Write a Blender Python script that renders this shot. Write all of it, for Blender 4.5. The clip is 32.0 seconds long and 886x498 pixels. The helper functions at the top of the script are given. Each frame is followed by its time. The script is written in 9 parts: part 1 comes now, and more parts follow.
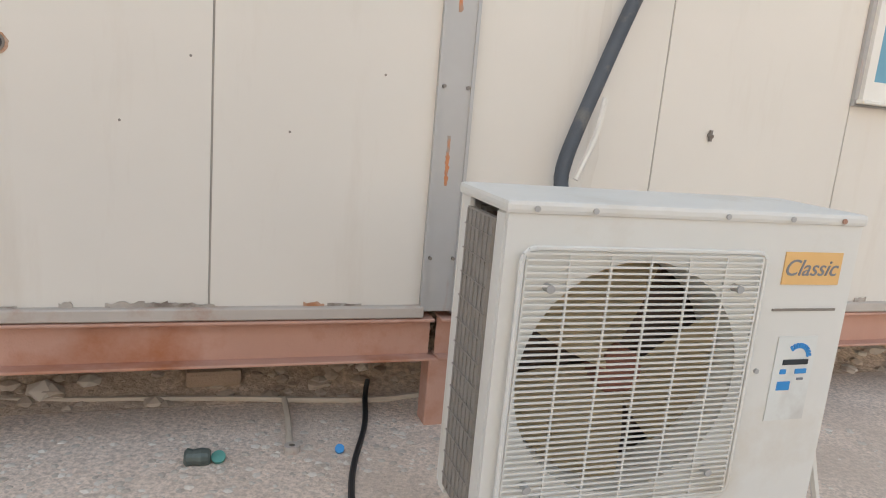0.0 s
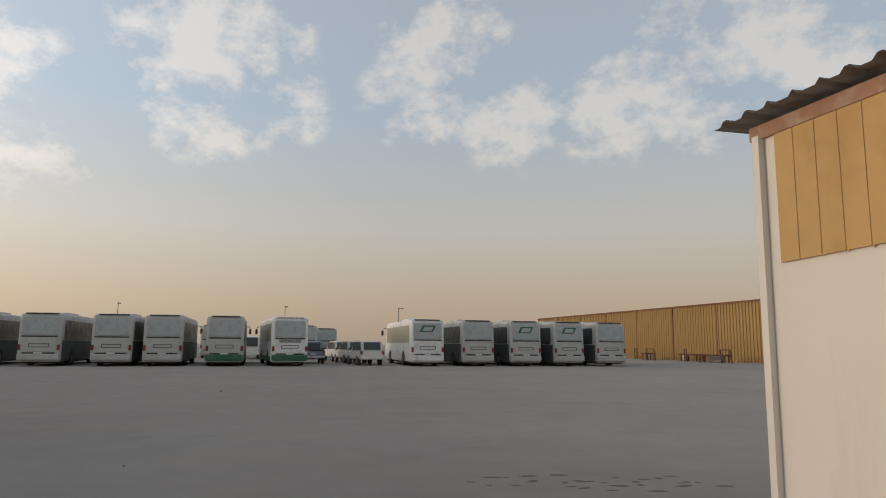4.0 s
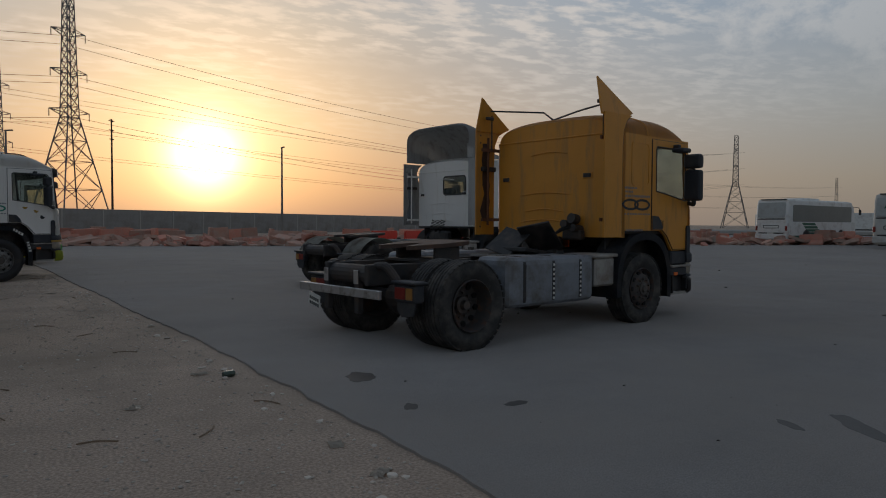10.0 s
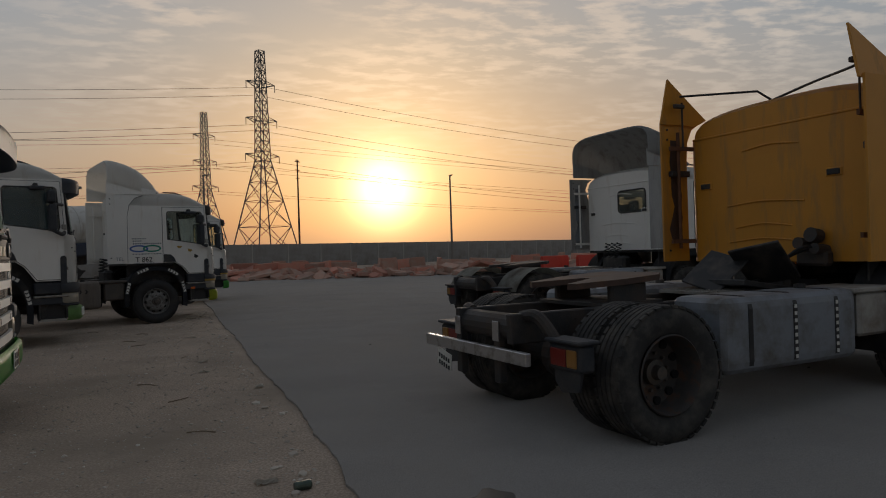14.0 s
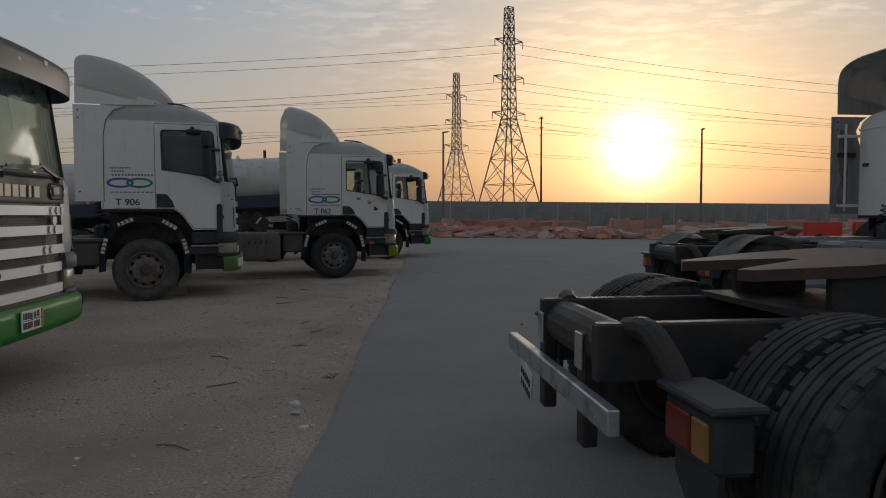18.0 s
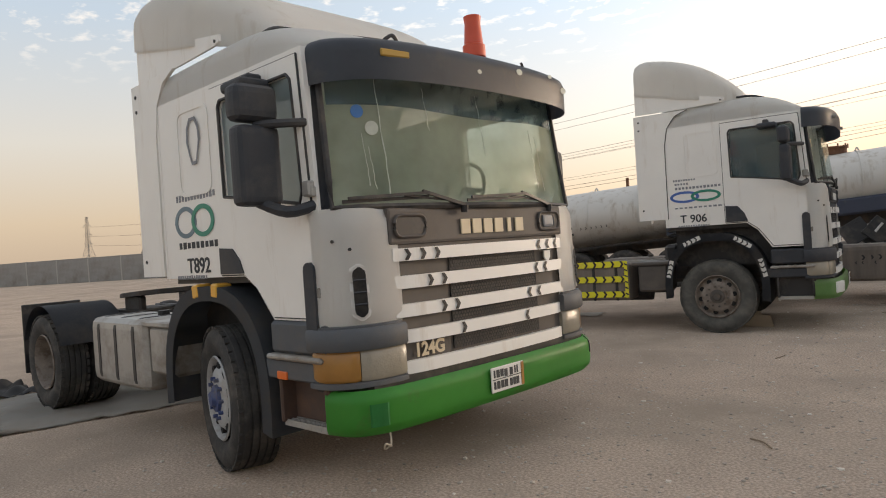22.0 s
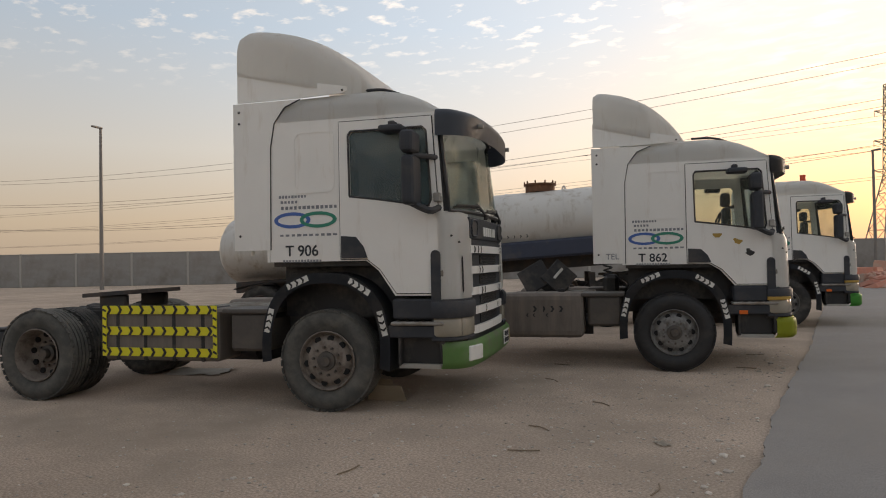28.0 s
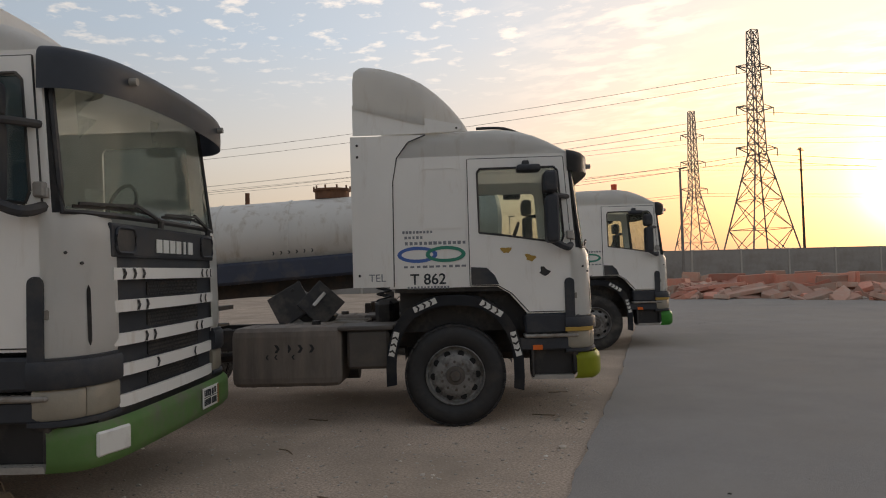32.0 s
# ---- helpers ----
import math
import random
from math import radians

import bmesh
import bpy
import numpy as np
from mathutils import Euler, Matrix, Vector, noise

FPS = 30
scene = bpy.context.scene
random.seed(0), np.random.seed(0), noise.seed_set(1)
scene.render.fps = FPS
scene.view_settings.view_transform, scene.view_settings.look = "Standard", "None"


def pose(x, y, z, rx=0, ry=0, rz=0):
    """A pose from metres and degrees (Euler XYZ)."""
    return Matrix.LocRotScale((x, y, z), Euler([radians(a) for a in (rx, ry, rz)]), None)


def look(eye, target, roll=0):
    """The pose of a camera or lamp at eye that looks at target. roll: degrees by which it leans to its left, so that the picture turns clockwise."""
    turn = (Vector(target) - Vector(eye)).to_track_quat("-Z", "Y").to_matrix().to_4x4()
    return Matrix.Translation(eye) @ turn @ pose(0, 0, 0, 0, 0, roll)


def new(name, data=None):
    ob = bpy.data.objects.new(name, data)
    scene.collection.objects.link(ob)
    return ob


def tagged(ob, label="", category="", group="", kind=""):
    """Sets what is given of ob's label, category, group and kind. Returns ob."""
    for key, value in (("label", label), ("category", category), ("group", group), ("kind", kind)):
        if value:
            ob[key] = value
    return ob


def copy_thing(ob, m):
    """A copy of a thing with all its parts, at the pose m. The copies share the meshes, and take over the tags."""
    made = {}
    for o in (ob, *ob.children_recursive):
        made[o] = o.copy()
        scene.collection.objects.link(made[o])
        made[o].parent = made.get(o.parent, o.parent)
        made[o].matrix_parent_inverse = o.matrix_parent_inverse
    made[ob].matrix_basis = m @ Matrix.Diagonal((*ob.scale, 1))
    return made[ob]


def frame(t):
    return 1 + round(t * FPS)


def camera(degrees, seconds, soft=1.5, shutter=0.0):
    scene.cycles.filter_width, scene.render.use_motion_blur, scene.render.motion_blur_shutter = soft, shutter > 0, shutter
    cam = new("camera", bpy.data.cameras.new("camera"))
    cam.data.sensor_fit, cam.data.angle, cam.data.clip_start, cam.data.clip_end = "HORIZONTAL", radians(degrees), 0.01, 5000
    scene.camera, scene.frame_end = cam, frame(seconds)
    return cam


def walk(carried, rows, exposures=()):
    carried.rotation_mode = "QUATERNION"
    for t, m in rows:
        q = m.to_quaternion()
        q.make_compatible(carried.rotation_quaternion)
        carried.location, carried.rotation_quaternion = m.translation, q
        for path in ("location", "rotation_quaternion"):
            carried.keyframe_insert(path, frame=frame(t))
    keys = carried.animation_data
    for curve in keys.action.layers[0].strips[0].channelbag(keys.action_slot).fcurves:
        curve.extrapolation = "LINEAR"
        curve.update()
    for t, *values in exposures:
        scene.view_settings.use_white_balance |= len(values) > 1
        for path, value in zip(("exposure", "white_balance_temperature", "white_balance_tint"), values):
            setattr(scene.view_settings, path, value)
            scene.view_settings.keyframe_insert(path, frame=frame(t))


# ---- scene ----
cam = camera(65.4, 32.0, 1.05)
PATH = [
    (0, (-0.037, -0.687, 1.358), (0.266, 1.250, 0.957), 5),
    (0.2, (-0.198, -0.688, 1.359), (-0.205, 1.286, 1.036), 2.2),
    (0.4, (-0.374, -0.692, 1.386), (-0.750, 1.252, 1.108), -1.3),
    (0.8, (-0.839, -0.895, 1.483), (-1.920, 0.784, 1.343), -2.5),
    (1, (-1.072, -1.040, 1.393), (-2.288, 0.548, 1.323), -1.5),
    (1.5, (-1.479, -1.218, 1.458), (-2.978, 0.087, 1.233), -1.4),
    (2, (-1.930, -1.379, 1.491), (-3.669, -0.394, 1.439), -0.5),
    (2.5, (-2.291, -1.663, 1.513), (-4.161, -0.960, 1.612), -0.9),
    (3, (-2.609, -1.918, 1.568), (-4.530, -1.377, 1.682), -1.7),
    (3.5, (-3.104, -2.052, 1.590), (-5.064, -1.791, 1.897), -0.3),
    (5.5, (-4.668, -2.171, 1.478), (-6.653, -1.997, 1.646), 0.1),
    (6, (-4.952, -2.268, 1.467), (-6.946, -2.305, 1.626), -0.3),
    (6.5, (-5.146, -1.922, 1.469), (-7.093, -2.363, 1.597), 0.7),
    (7, (-5.306, -1.993, 1.439), (-7.216, -2.582, 1.499), 1),
    (7.5, (-5.529, -2.247, 1.406), (-7.268, -3.234, 1.425), -0.5),
    (8, (-5.771, -2.284, 1.454), (-7.260, -3.617, 1.524), 2.2),
    (8.5, (-5.922, -2.458, 1.461), (-7.306, -3.902, 1.513), 0.8),
    (9, (-6.068, -2.675, 1.446), (-7.334, -4.223, 1.406), -1.3),
    (9.5, (-6.268, -2.812, 1.414), (-7.310, -4.519, 1.439), -2.5),
    (10, (-6.470, -3.086, 1.447), (-7.424, -4.842, 1.374), 0.3),
    (10.5, (-6.555, -3.424, 1.434), (-7.538, -5.162, 1.326), -1.6),
    (11, (-6.713, -3.595, 1.468), (-7.570, -5.401, 1.387), -5),
    (11.5, (-6.916, -3.763, 1.400), (-7.662, -5.619, 1.379), -1.9),
    (12, (-7.048, -4.069, 1.457), (-7.812, -5.917, 1.417), -0.9),
    (12.5, (-7.135, -4.367, 1.487), (-7.817, -6.247, 1.448), -2.5),
    (13, (-7.355, -4.634, 1.482), (-7.869, -6.567, 1.511), -2.8),
    (13.5, (-7.475, -4.881, 1.466), (-7.960, -6.821, 1.446), -2.1),
    (14, (-7.606, -5.197, 1.493), (-8.097, -7.135, 1.498), -1.8),
    (14.5, (-7.801, -5.459, 1.527), (-8.129, -7.425, 1.690), -0.8),
    (15, (-8.001, -5.729, 1.527), (-8.381, -7.689, 1.649), -1),
    (15.5, (-8.137, -6.044, 1.503), (-8.855, -7.910, 1.536), -3.4),
    (17.5, (-9.045, -7.240, 1.393), (-9.317, -9.221, 1.369), -2),
    (18, (-9.102, -7.488, 1.422), (-8.887, -9.473, 1.322), -0.2),
    (18.5, (-8.971, -7.847, 1.494), (-8.554, -9.798, 1.354), -2.3),
    (19, (-9.112, -8.073, 1.479), (-8.459, -9.963, 1.417), -3.2),
    (19.5, (-9.205, -8.294, 1.509), (-8.258, -10.053, 1.423), -2.5),
    (20, (-9.141, -8.609, 1.526), (-8.067, -10.295, 1.456), -3.2),
    (20.5, (-9.207, -8.868, 1.497), (-7.866, -10.352, 1.480), -4.1),
    (21, (-9.169, -9.121, 1.523), (-7.669, -10.440, 1.410), -1.6),
    (21.5, (-8.999, -9.378, 1.516), (-7.451, -10.641, 1.411), -3.1),
    (22, (-8.875, -9.648, 1.510), (-7.223, -10.775, 1.498), -3.9),
    (22.5, (-8.834, -9.927, 1.537), (-7.110, -10.939, 1.458), -2.3),
    (23, (-8.671, -10.191, 1.543), (-7.059, -11.373, 1.490), -1.3),
    (23.5, (-8.577, -10.511, 1.507), (-7.008, -11.751, 1.520), -4.4),
    (24, (-8.579, -10.834, 1.533), (-6.902, -11.925, 1.511), -3.3),
    (24.5, (-8.419, -11.115, 1.531), (-6.755, -12.222, 1.528), -2.5),
    (25, (-8.367, -11.444, 1.536), (-6.723, -12.582, 1.543), -5.1),
    (25.5, (-8.435, -11.837, 1.532), (-6.953, -13.180, 1.481), -3.3),
    (26, (-8.391, -12.192, 1.539), (-7.140, -13.753, 1.540), -1.4),
    (26.5, (-8.340, -12.512, 1.533), (-7.160, -14.127, 1.563), -3.6),
    (28.5, (-8.167, -13.836, 1.491), (-6.933, -15.410, 1.527), -0.3),
    (29, (-8.051, -14.170, 1.489), (-6.885, -15.795, 1.512), -1.8),
    (29.5, (-8.017, -14.510, 1.487), (-6.859, -16.141, 1.521), -4),
    (30, (-8.083, -14.810, 1.499), (-6.872, -16.402, 1.531), -2.5),
    (30.5, (-7.970, -15.156, 1.534), (-6.886, -16.835, 1.604), -3.5),
    (31, (-7.892, -15.475, 1.481), (-6.910, -17.217, 1.533), -5.2),
    (31.5, (-7.965, -15.730, 1.503), (-7.010, -17.488, 1.531), -2.4),
    (32, (-7.951, -16.074, 1.582), (-7.103, -17.885, 1.647), -1.6),
]
EXPOSURES = [(0, 0.75, 6050, 9), (1, 0.45, 6000, 8), (2, 0.26, 6250, 11), (2.5, 0.1, 6600, 13), (3, 0.02, 6750, 14), (3.5, 0.0, 6800, 13), (5.5, 0.0, 6850, 13), (6, 0.1, 6950, 13), (7, -0.06, 7000, 13), (8, -0.62, 6500, 12), (9, -0.80, 6050, 12), (10, -1.15, 5950, 10), (11, -0.95, 5650, 7), (12, -0.9, 5900, 9), (13, -1.25, 6350, 17), (14, -1.3, 6500, 12), (14.6, -1.62, 6800, 14), (15.1, -1.64, 6800, 17), (15.6, -1.35, 6500, 12), (18, -0.98, 6050, 10), (19, -0.38, 5900, 10), (20, 0.08, 6750, 14), (21, 0.37, 6950, 14), (22, 0.6, 7000, 14), (23, 0.64, 7250, 16), (24, 0.66, 7200, 16), (24.5, 0.74, 7150, 15), (25, 0.58, 7150, 15), (26, 0.17, 7050, 15), (29, 0.2, 7050, 15), (31, 0.16, 7050, 15), (32, -0.08, 6950, 15)]
walk(cam, [(t, look(eye, target, roll)) for t, eye, target, roll in PATH], EXPOSURES)
SKY_STRENGTH, SUN_POWER, SUNWARD_GAIN = 0.80, 0.85, 1.0

# ---------------------------------------------------------------- light
SUN_DIR = Vector((-0.165, -0.982, 0.091)).normalized()
SUN_EL, SUN_AZ = math.asin(SUN_DIR.z), math.atan2(SUN_DIR.x, SUN_DIR.y)

world = bpy.data.worlds.new("world")
scene.world = world
world.use_nodes = True
wn, wl = world.node_tree.nodes, world.node_tree.links
wn.clear()


def wnode(kind, **values):
    n = wn.new(kind)
    for k, v in values.items():
        setattr(n, k, v)
    return n


def wmath(op, a, b=None, c=None, clamp=False):
    n = wnode("ShaderNodeMath", operation=op, use_clamp=clamp)
    for i, v in enumerate((a, b, c)):
        if v is None:
            continue
        if isinstance(v, (int, float)):
            n.inputs[i].default_value = v
        else:
            wl.new(v, n.inputs[i])
    return n.outputs[0]


def wmix(fac, a, b, blend="MIX"):
    n = wnode("ShaderNodeMix", data_type="RGBA", blend_type=blend)
    for i, v in ((0, fac), (6, a), (7, b)):
        if isinstance(v, (int, float)):
            n.inputs[i].default_value = v
        elif isinstance(v, tuple):
            n.inputs[i].default_value = (*v, 1)
        else:
            wl.new(v, n.inputs[i])
    return n.outputs[2]


def wramp(fac, stops):
    n = wnode("ShaderNodeValToRGB")
    wl.new(fac, n.inputs[0])
    els = n.color_ramp.elements
    while len(els) < len(stops):
        els.new(0.5)
    for e, (p, c) in zip(els, stops):
        e.position, e.color = p, (*c, 1)
    return n.outputs[0]


def make_sky():
    tc = wnode("ShaderNodeTexCoord")
    sep = wnode("ShaderNodeSeparateXYZ")
    wl.new(tc.outputs["Generated"], sep.inputs[0])
    z = sep.outputs[2]
    sky = wnode("ShaderNodeTexSky", sky_type="NISHITA", sun_disc=False, sun_elevation=SUN_EL, sun_rotation=SUN_AZ, dust_density=4.0, air_density=1.2, ozone_density=2.0)
    nish = wmix(1.0, sky.outputs[0], (0.035, 0.035, 0.035), "MULTIPLY")
    # hazy evening gradient away from the sun
    haze = wramp(wmath("MULTIPLY_ADD", z, 1.0, 0.0, True), [
        (0.0, (0.46, 0.375, 0.285)), (0.06, (0.545, 0.46, 0.35)), (0.16, (0.565, 0.56, 0.525)), (0.32, (0.43, 0.53, 0.63)), (0.55, (0.42, 0.49, 0.57)), (1.0, (0.42, 0.45, 0.50))])
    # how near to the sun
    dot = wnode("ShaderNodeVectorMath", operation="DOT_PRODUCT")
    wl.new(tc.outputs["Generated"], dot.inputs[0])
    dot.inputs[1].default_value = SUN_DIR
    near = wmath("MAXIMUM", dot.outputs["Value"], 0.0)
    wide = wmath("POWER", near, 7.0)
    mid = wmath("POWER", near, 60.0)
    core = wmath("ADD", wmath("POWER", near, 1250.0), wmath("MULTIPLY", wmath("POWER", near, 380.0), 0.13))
    warm = wramp(wmath("MULTIPLY_ADD", z, 1.0, 0.0, True), [
        (0.0, (0.55, 0.24, 0.14)), (0.05, (0.74, 0.34, 0.15)), (0.14, (0.80, 0.49, 0.25)), (0.28, (0.70, 0.56, 0.40)), (0.5, (0.55, 0.52, 0.50)), (1.0, (0.52, 0.53, 0.55))])
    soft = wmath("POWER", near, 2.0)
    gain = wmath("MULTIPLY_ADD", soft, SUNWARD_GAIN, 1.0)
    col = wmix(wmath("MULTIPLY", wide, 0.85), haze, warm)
    # clouds on a flat layer far above
    div = wmath("MAXIMUM", z, 0.02)
    px, py = wmath("DIVIDE", sep.outputs[0], wmath("ADD", div, 0.06)), wmath("DIVIDE", sep.outputs[1], wmath("ADD", div, 0.06))
    comb = wnode("ShaderNodeCombineXYZ")
    wl.new(px, comb.inputs[0]), wl.new(py, comb.inputs[1])

    def cloud(scale, detail, rough, off, stretch=(1, 1, 1), turn=0.0, flat=True):
        m = wnode("ShaderNodeMapping")
        m.inputs["Location"].default_value, m.inputs["Scale"].default_value = off, stretch
        m.inputs["Rotation"].default_value = (0, 0, turn)
        wl.new(comb.outputs[0] if flat else tc.outputs["Generated"], m.inputs[0])
        t = wnode("ShaderNodeTexNoise")
        t.inputs["Scale"].default_value, t.inputs["Detail"].default_value, t.inputs["Roughness"].default_value = scale, detail, rough
        wl.new(m.outputs[0], t.inputs["Vector"])
        return t.outputs["Fac"]

    def spot(d, r):
        """Where a cloud bank stands: 1 within r radians of the way d, fading outside."""
        n = wnode("ShaderNodeVectorMath", operation="DOT_PRODUCT")
        wl.new(tc.outputs["Generated"], n.inputs[0])
        n.inputs[1].default_value = Vector(d).normalized()
        m = wnode("ShaderNodeMapRange")
        m.interpolation_type = "SMOOTHSTEP"
        wl.new(n.outputs["Value"], m.inputs[0])
        m.inputs[1].default_value, m.inputs[2].default_value = math.cos(r * 2.0), math.cos(r * 0.1)
        return m.outputs[0]

    banks = None
    for d, r in (((-0.79, -0.52, 0.33), 0.085), ((-0.845, -0.465, 0.275), 0.08), ((-0.88, -0.40, 0.245), 0.045), ((-0.895, -0.235, 0.375), 0.06), ((-0.92, -0.215, 0.325), 0.055), ((-0.94, -0.115, 0.325), 0.04), ((-0.90, -0.15, 0.40), 0.05),
                 ((-0.905, 0.11, 0.40), 0.06), ((-0.935, 0.075, 0.345), 0.05), ((-0.925, 0.20, 0.315), 0.045), ((-0.88, 0.34, 0.325), 0.05), ((-0.83, 0.43, 0.35), 0.07), ((-0.77, -0.57, 0.285), 0.08), ((-0.72, 0.55, 0.40), 0.09)):
        b = spot(d, r)
        banks = b if banks is None else wmath("MAXIMUM", banks, b)
    fine = cloud(8.5, 9, 0.66, (0.3, 5.2, 0), (1.0, 1.0, 1.5), 0.4, False)
    wisp = cloud(4.0, 5, 0.6, (4.3, 1.2, 0), (1.0, 1.0, 1.2), 1.1, False)
    ripple = cloud(7.5, 4, 0.55, (7.3, 2.1, 0), (0.8, 1.25, 1), 0.5)
    puff = cloud(9.0, 5, 0.55, (2.3, 4.4, 0), (1.0, 1.15, 1), -0.3)
    patchy = cloud(1.1, 2, 0.5, (1.3, 8.4, 0))
    ragged = wmath("ADD", wmath("ADD", wmath("MULTIPLY_ADD", fine, 1.9, -0.45), wmath("MULTIPLY", banks, 0.25)), wmath("MULTIPLY", wisp, 0.28))
    dens_a = wmath("MULTIPLY", wmath("MINIMUM", wmath("MULTIPLY", banks, 1.6), 0.58), wramp(ragged, [(0.74, (0, 0, 0)), (1.0, (1, 1, 1))]))
    sunward = wmath("MULTIPLY", wramp(dot.outputs["Value"], [(0.55, (0, 0, 0)), (0.85, (1, 1, 1))]), wramp(patchy, [(0.32, (0, 0, 0)), (0.52, (1, 1, 1))]))
    aside = wramp(sep.outputs[0], [(0.10, (1, 1, 1)), (0.34, (0, 0, 0))])
    dens_b = wmath("MULTIPLY", wmath("MULTIPLY", sunward, aside), wramp(ripple, [(0.45, (0, 0, 0)), (0.62, (1, 1, 1))]))
    # small scattered puffs on the other side of the sun
    away = wmath("MULTIPLY", wramp(sep.outputs[0], [(0.05, (0, 0, 0)), (0.30, (1, 1, 1))]), wramp(z, [(0.225, (0, 0, 0)), (0.33, (1, 1, 1))]))
    dens_c = wmath("MULTIPLY", away, wramp(puff, [(0.55, (0, 0, 0)), (0.68, (0.8, 0.8, 0.8))]))
    dens = wmath("MAXIMUM", wmath("MAXIMUM", dens_a, dens_c), wmath("MULTIPLY", dens_b, 0.8))
    low = wramp(z, [(0.10, (0, 0, 0)), (0.26, (1, 1, 1))])
    dens = wmath("MULTIPLY", dens, low)
    lit = wmix(wide, (1.0, 0.93, 0.83), (1.05, 0.80, 0.58))
    col = wmix(wmath("MULTIPLY", dens, 0.85), col, lit)
    # the sky is several times brighter towards the low sun
    bright = wnode("ShaderNodeVectorMath", operation="SCALE")
    wl.new(col, bright.inputs[0]), wl.new(gain, bright.inputs["Scale"])
    col = bright.outputs[0]
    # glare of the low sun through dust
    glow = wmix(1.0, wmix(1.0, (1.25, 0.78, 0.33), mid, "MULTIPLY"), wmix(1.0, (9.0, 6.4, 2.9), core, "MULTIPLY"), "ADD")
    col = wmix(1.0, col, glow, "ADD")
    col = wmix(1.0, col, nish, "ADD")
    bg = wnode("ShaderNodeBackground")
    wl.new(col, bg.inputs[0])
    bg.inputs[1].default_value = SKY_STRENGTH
    out = wnode("ShaderNodeOutputWorld")
    wl.new(bg.outputs[0], out.inputs[0])


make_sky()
sun_data = bpy.data.lights.new("sun", "SUN")
sun_data.energy, sun_data.angle, sun_data.color = SUN_POWER, radians(12), (1.0, 0.89, 0.76)
sun = new("sun", sun_data)
sun.matrix_world = look(SUN_DIR * 50, (0, 0, 0))

# ---------------------------------------------------------------- materials
MATS = {}


def mat(name, color, rough=0.6, metal=0.0, vary=0.12, scale=6.0, bump=0.0, bump_scale=60.0, dirt=None, dirt_at=(0.5, 0.68), dirt_scale=2.0, grit=0.0, spec=0.5, rand=0.0, streak=False):
    """A procedural surface: base colour with fine and broad variation, optional dirt patches of their own shape, and relief."""
    if name in MATS:
        return MATS[name]
    m = bpy.data.materials.new(name)
    m.use_nodes = True
    nt = m.node_tree
    nd, lk = nt.nodes, nt.links
    b = nd["Principled BSDF"]
    b.inputs["Roughness"].default_value, b.inputs["Metallic"].default_value = rough, metal
    b.inputs["Specular IOR Level"].default_value = spec
    b.inputs["Diffuse Roughness"].default_value = 1.0 if rough >= 1.0 else 0.0
    tc = nd.new("ShaderNodeTexCoord")

    def noise_tex(s, detail=4, rough_=0.6, stretch=None):
        t = nd.new("ShaderNodeTexNoise")
        t.inputs["Scale"].default_value, t.inputs["Detail"].default_value, t.inputs["Roughness"].default_value = s, detail, rough_
        if stretch:
            mp = nd.new("ShaderNodeMapping")
            mp.inputs["Scale"].default_value = stretch
            lk.new(tc.outputs["Object"], mp.inputs[0])
            lk.new(mp.outputs[0], t.inputs["Vector"])
        else:
            lk.new(tc.outputs["Object"], t.inputs["Vector"])
        return t.outputs["Fac"]

    def ramp(f, a, ca, b_, cb):
        r = nd.new("ShaderNodeValToRGB")
        r.color_ramp.elements[0].position, r.color_ramp.elements[0].color = a, (*ca, 1)
        r.color_ramp.elements[1].position, r.color_ramp.elements[1].color = b_, (*cb, 1)
        lk.new(f, r.inputs[0])
        return r.outputs[0]

    def mix(f, a, c, blend="MIX"):
        n = nd.new("ShaderNodeMix")
        n.data_type, n.blend_type = "RGBA", blend
        for i, v in ((0, f), (6, a), (7, c)):
            if isinstance(v, (int, float)):
                n.inputs[i].default_value = v
            elif isinstance(v, tuple):
                n.inputs[i].default_value = (*v, 1)
            else:
                lk.new(v, n.inputs[i])
        return n.outputs[2]

    lo, hi = tuple(c * (1 - vary) for c in color), tuple(min(1, c * (1 + vary)) for c in color)
    col = ramp(noise_tex(scale), 0.3, lo, 0.7, hi)
    col = mix(0.5, col, ramp(noise_tex(scale * 0.13, 2), 0.3, lo, 0.7, hi))
    if grit:
        col = mix(1.0, col, ramp(noise_tex(bump_scale * 1.4, 2), 0.35, (1 - grit,) * 3, 0.65, (1 + grit,) * 3), "MULTIPLY")
    if dirt:
        mask = ramp(noise_tex(dirt_scale, 6, 0.65, (3, 3, 0.5) if streak else None), dirt_at[0], (0, 0, 0), dirt_at[1], (1, 1, 1))
        col = mix(mask, col, dirt)
        rr = nd.new("ShaderNodeMapRange")
        lk.new(mask, rr.inputs[0])
        rr.inputs[3].default_value, rr.inputs[4].default_value = rough, min(1, rough + 0.35)
        lk.new(rr.outputs[0], b.inputs["Roughness"])
    if rand:
        oi = nd.new("ShaderNodeObjectInfo")
        r = ramp(oi.outputs["Random"], 0.0, (1 - rand,) * 3, 1.0, (1 + rand,) * 3)
        col = mix(1.0, col, r, "MULTIPLY")
    lk.new(col, b.inputs["Base Color"])
    if bump:
        bn = nd.new("ShaderNodeBump")
        bn.inputs["Strength"].default_value, bn.inputs["Distance"].default_value = bump, 0.02
        lk.new(noise_tex(bump_scale, 6), bn.inputs["Height"])
        lk.new(bn.outputs[0], b.inputs["Normal"])
    MATS[name] = m
    return m


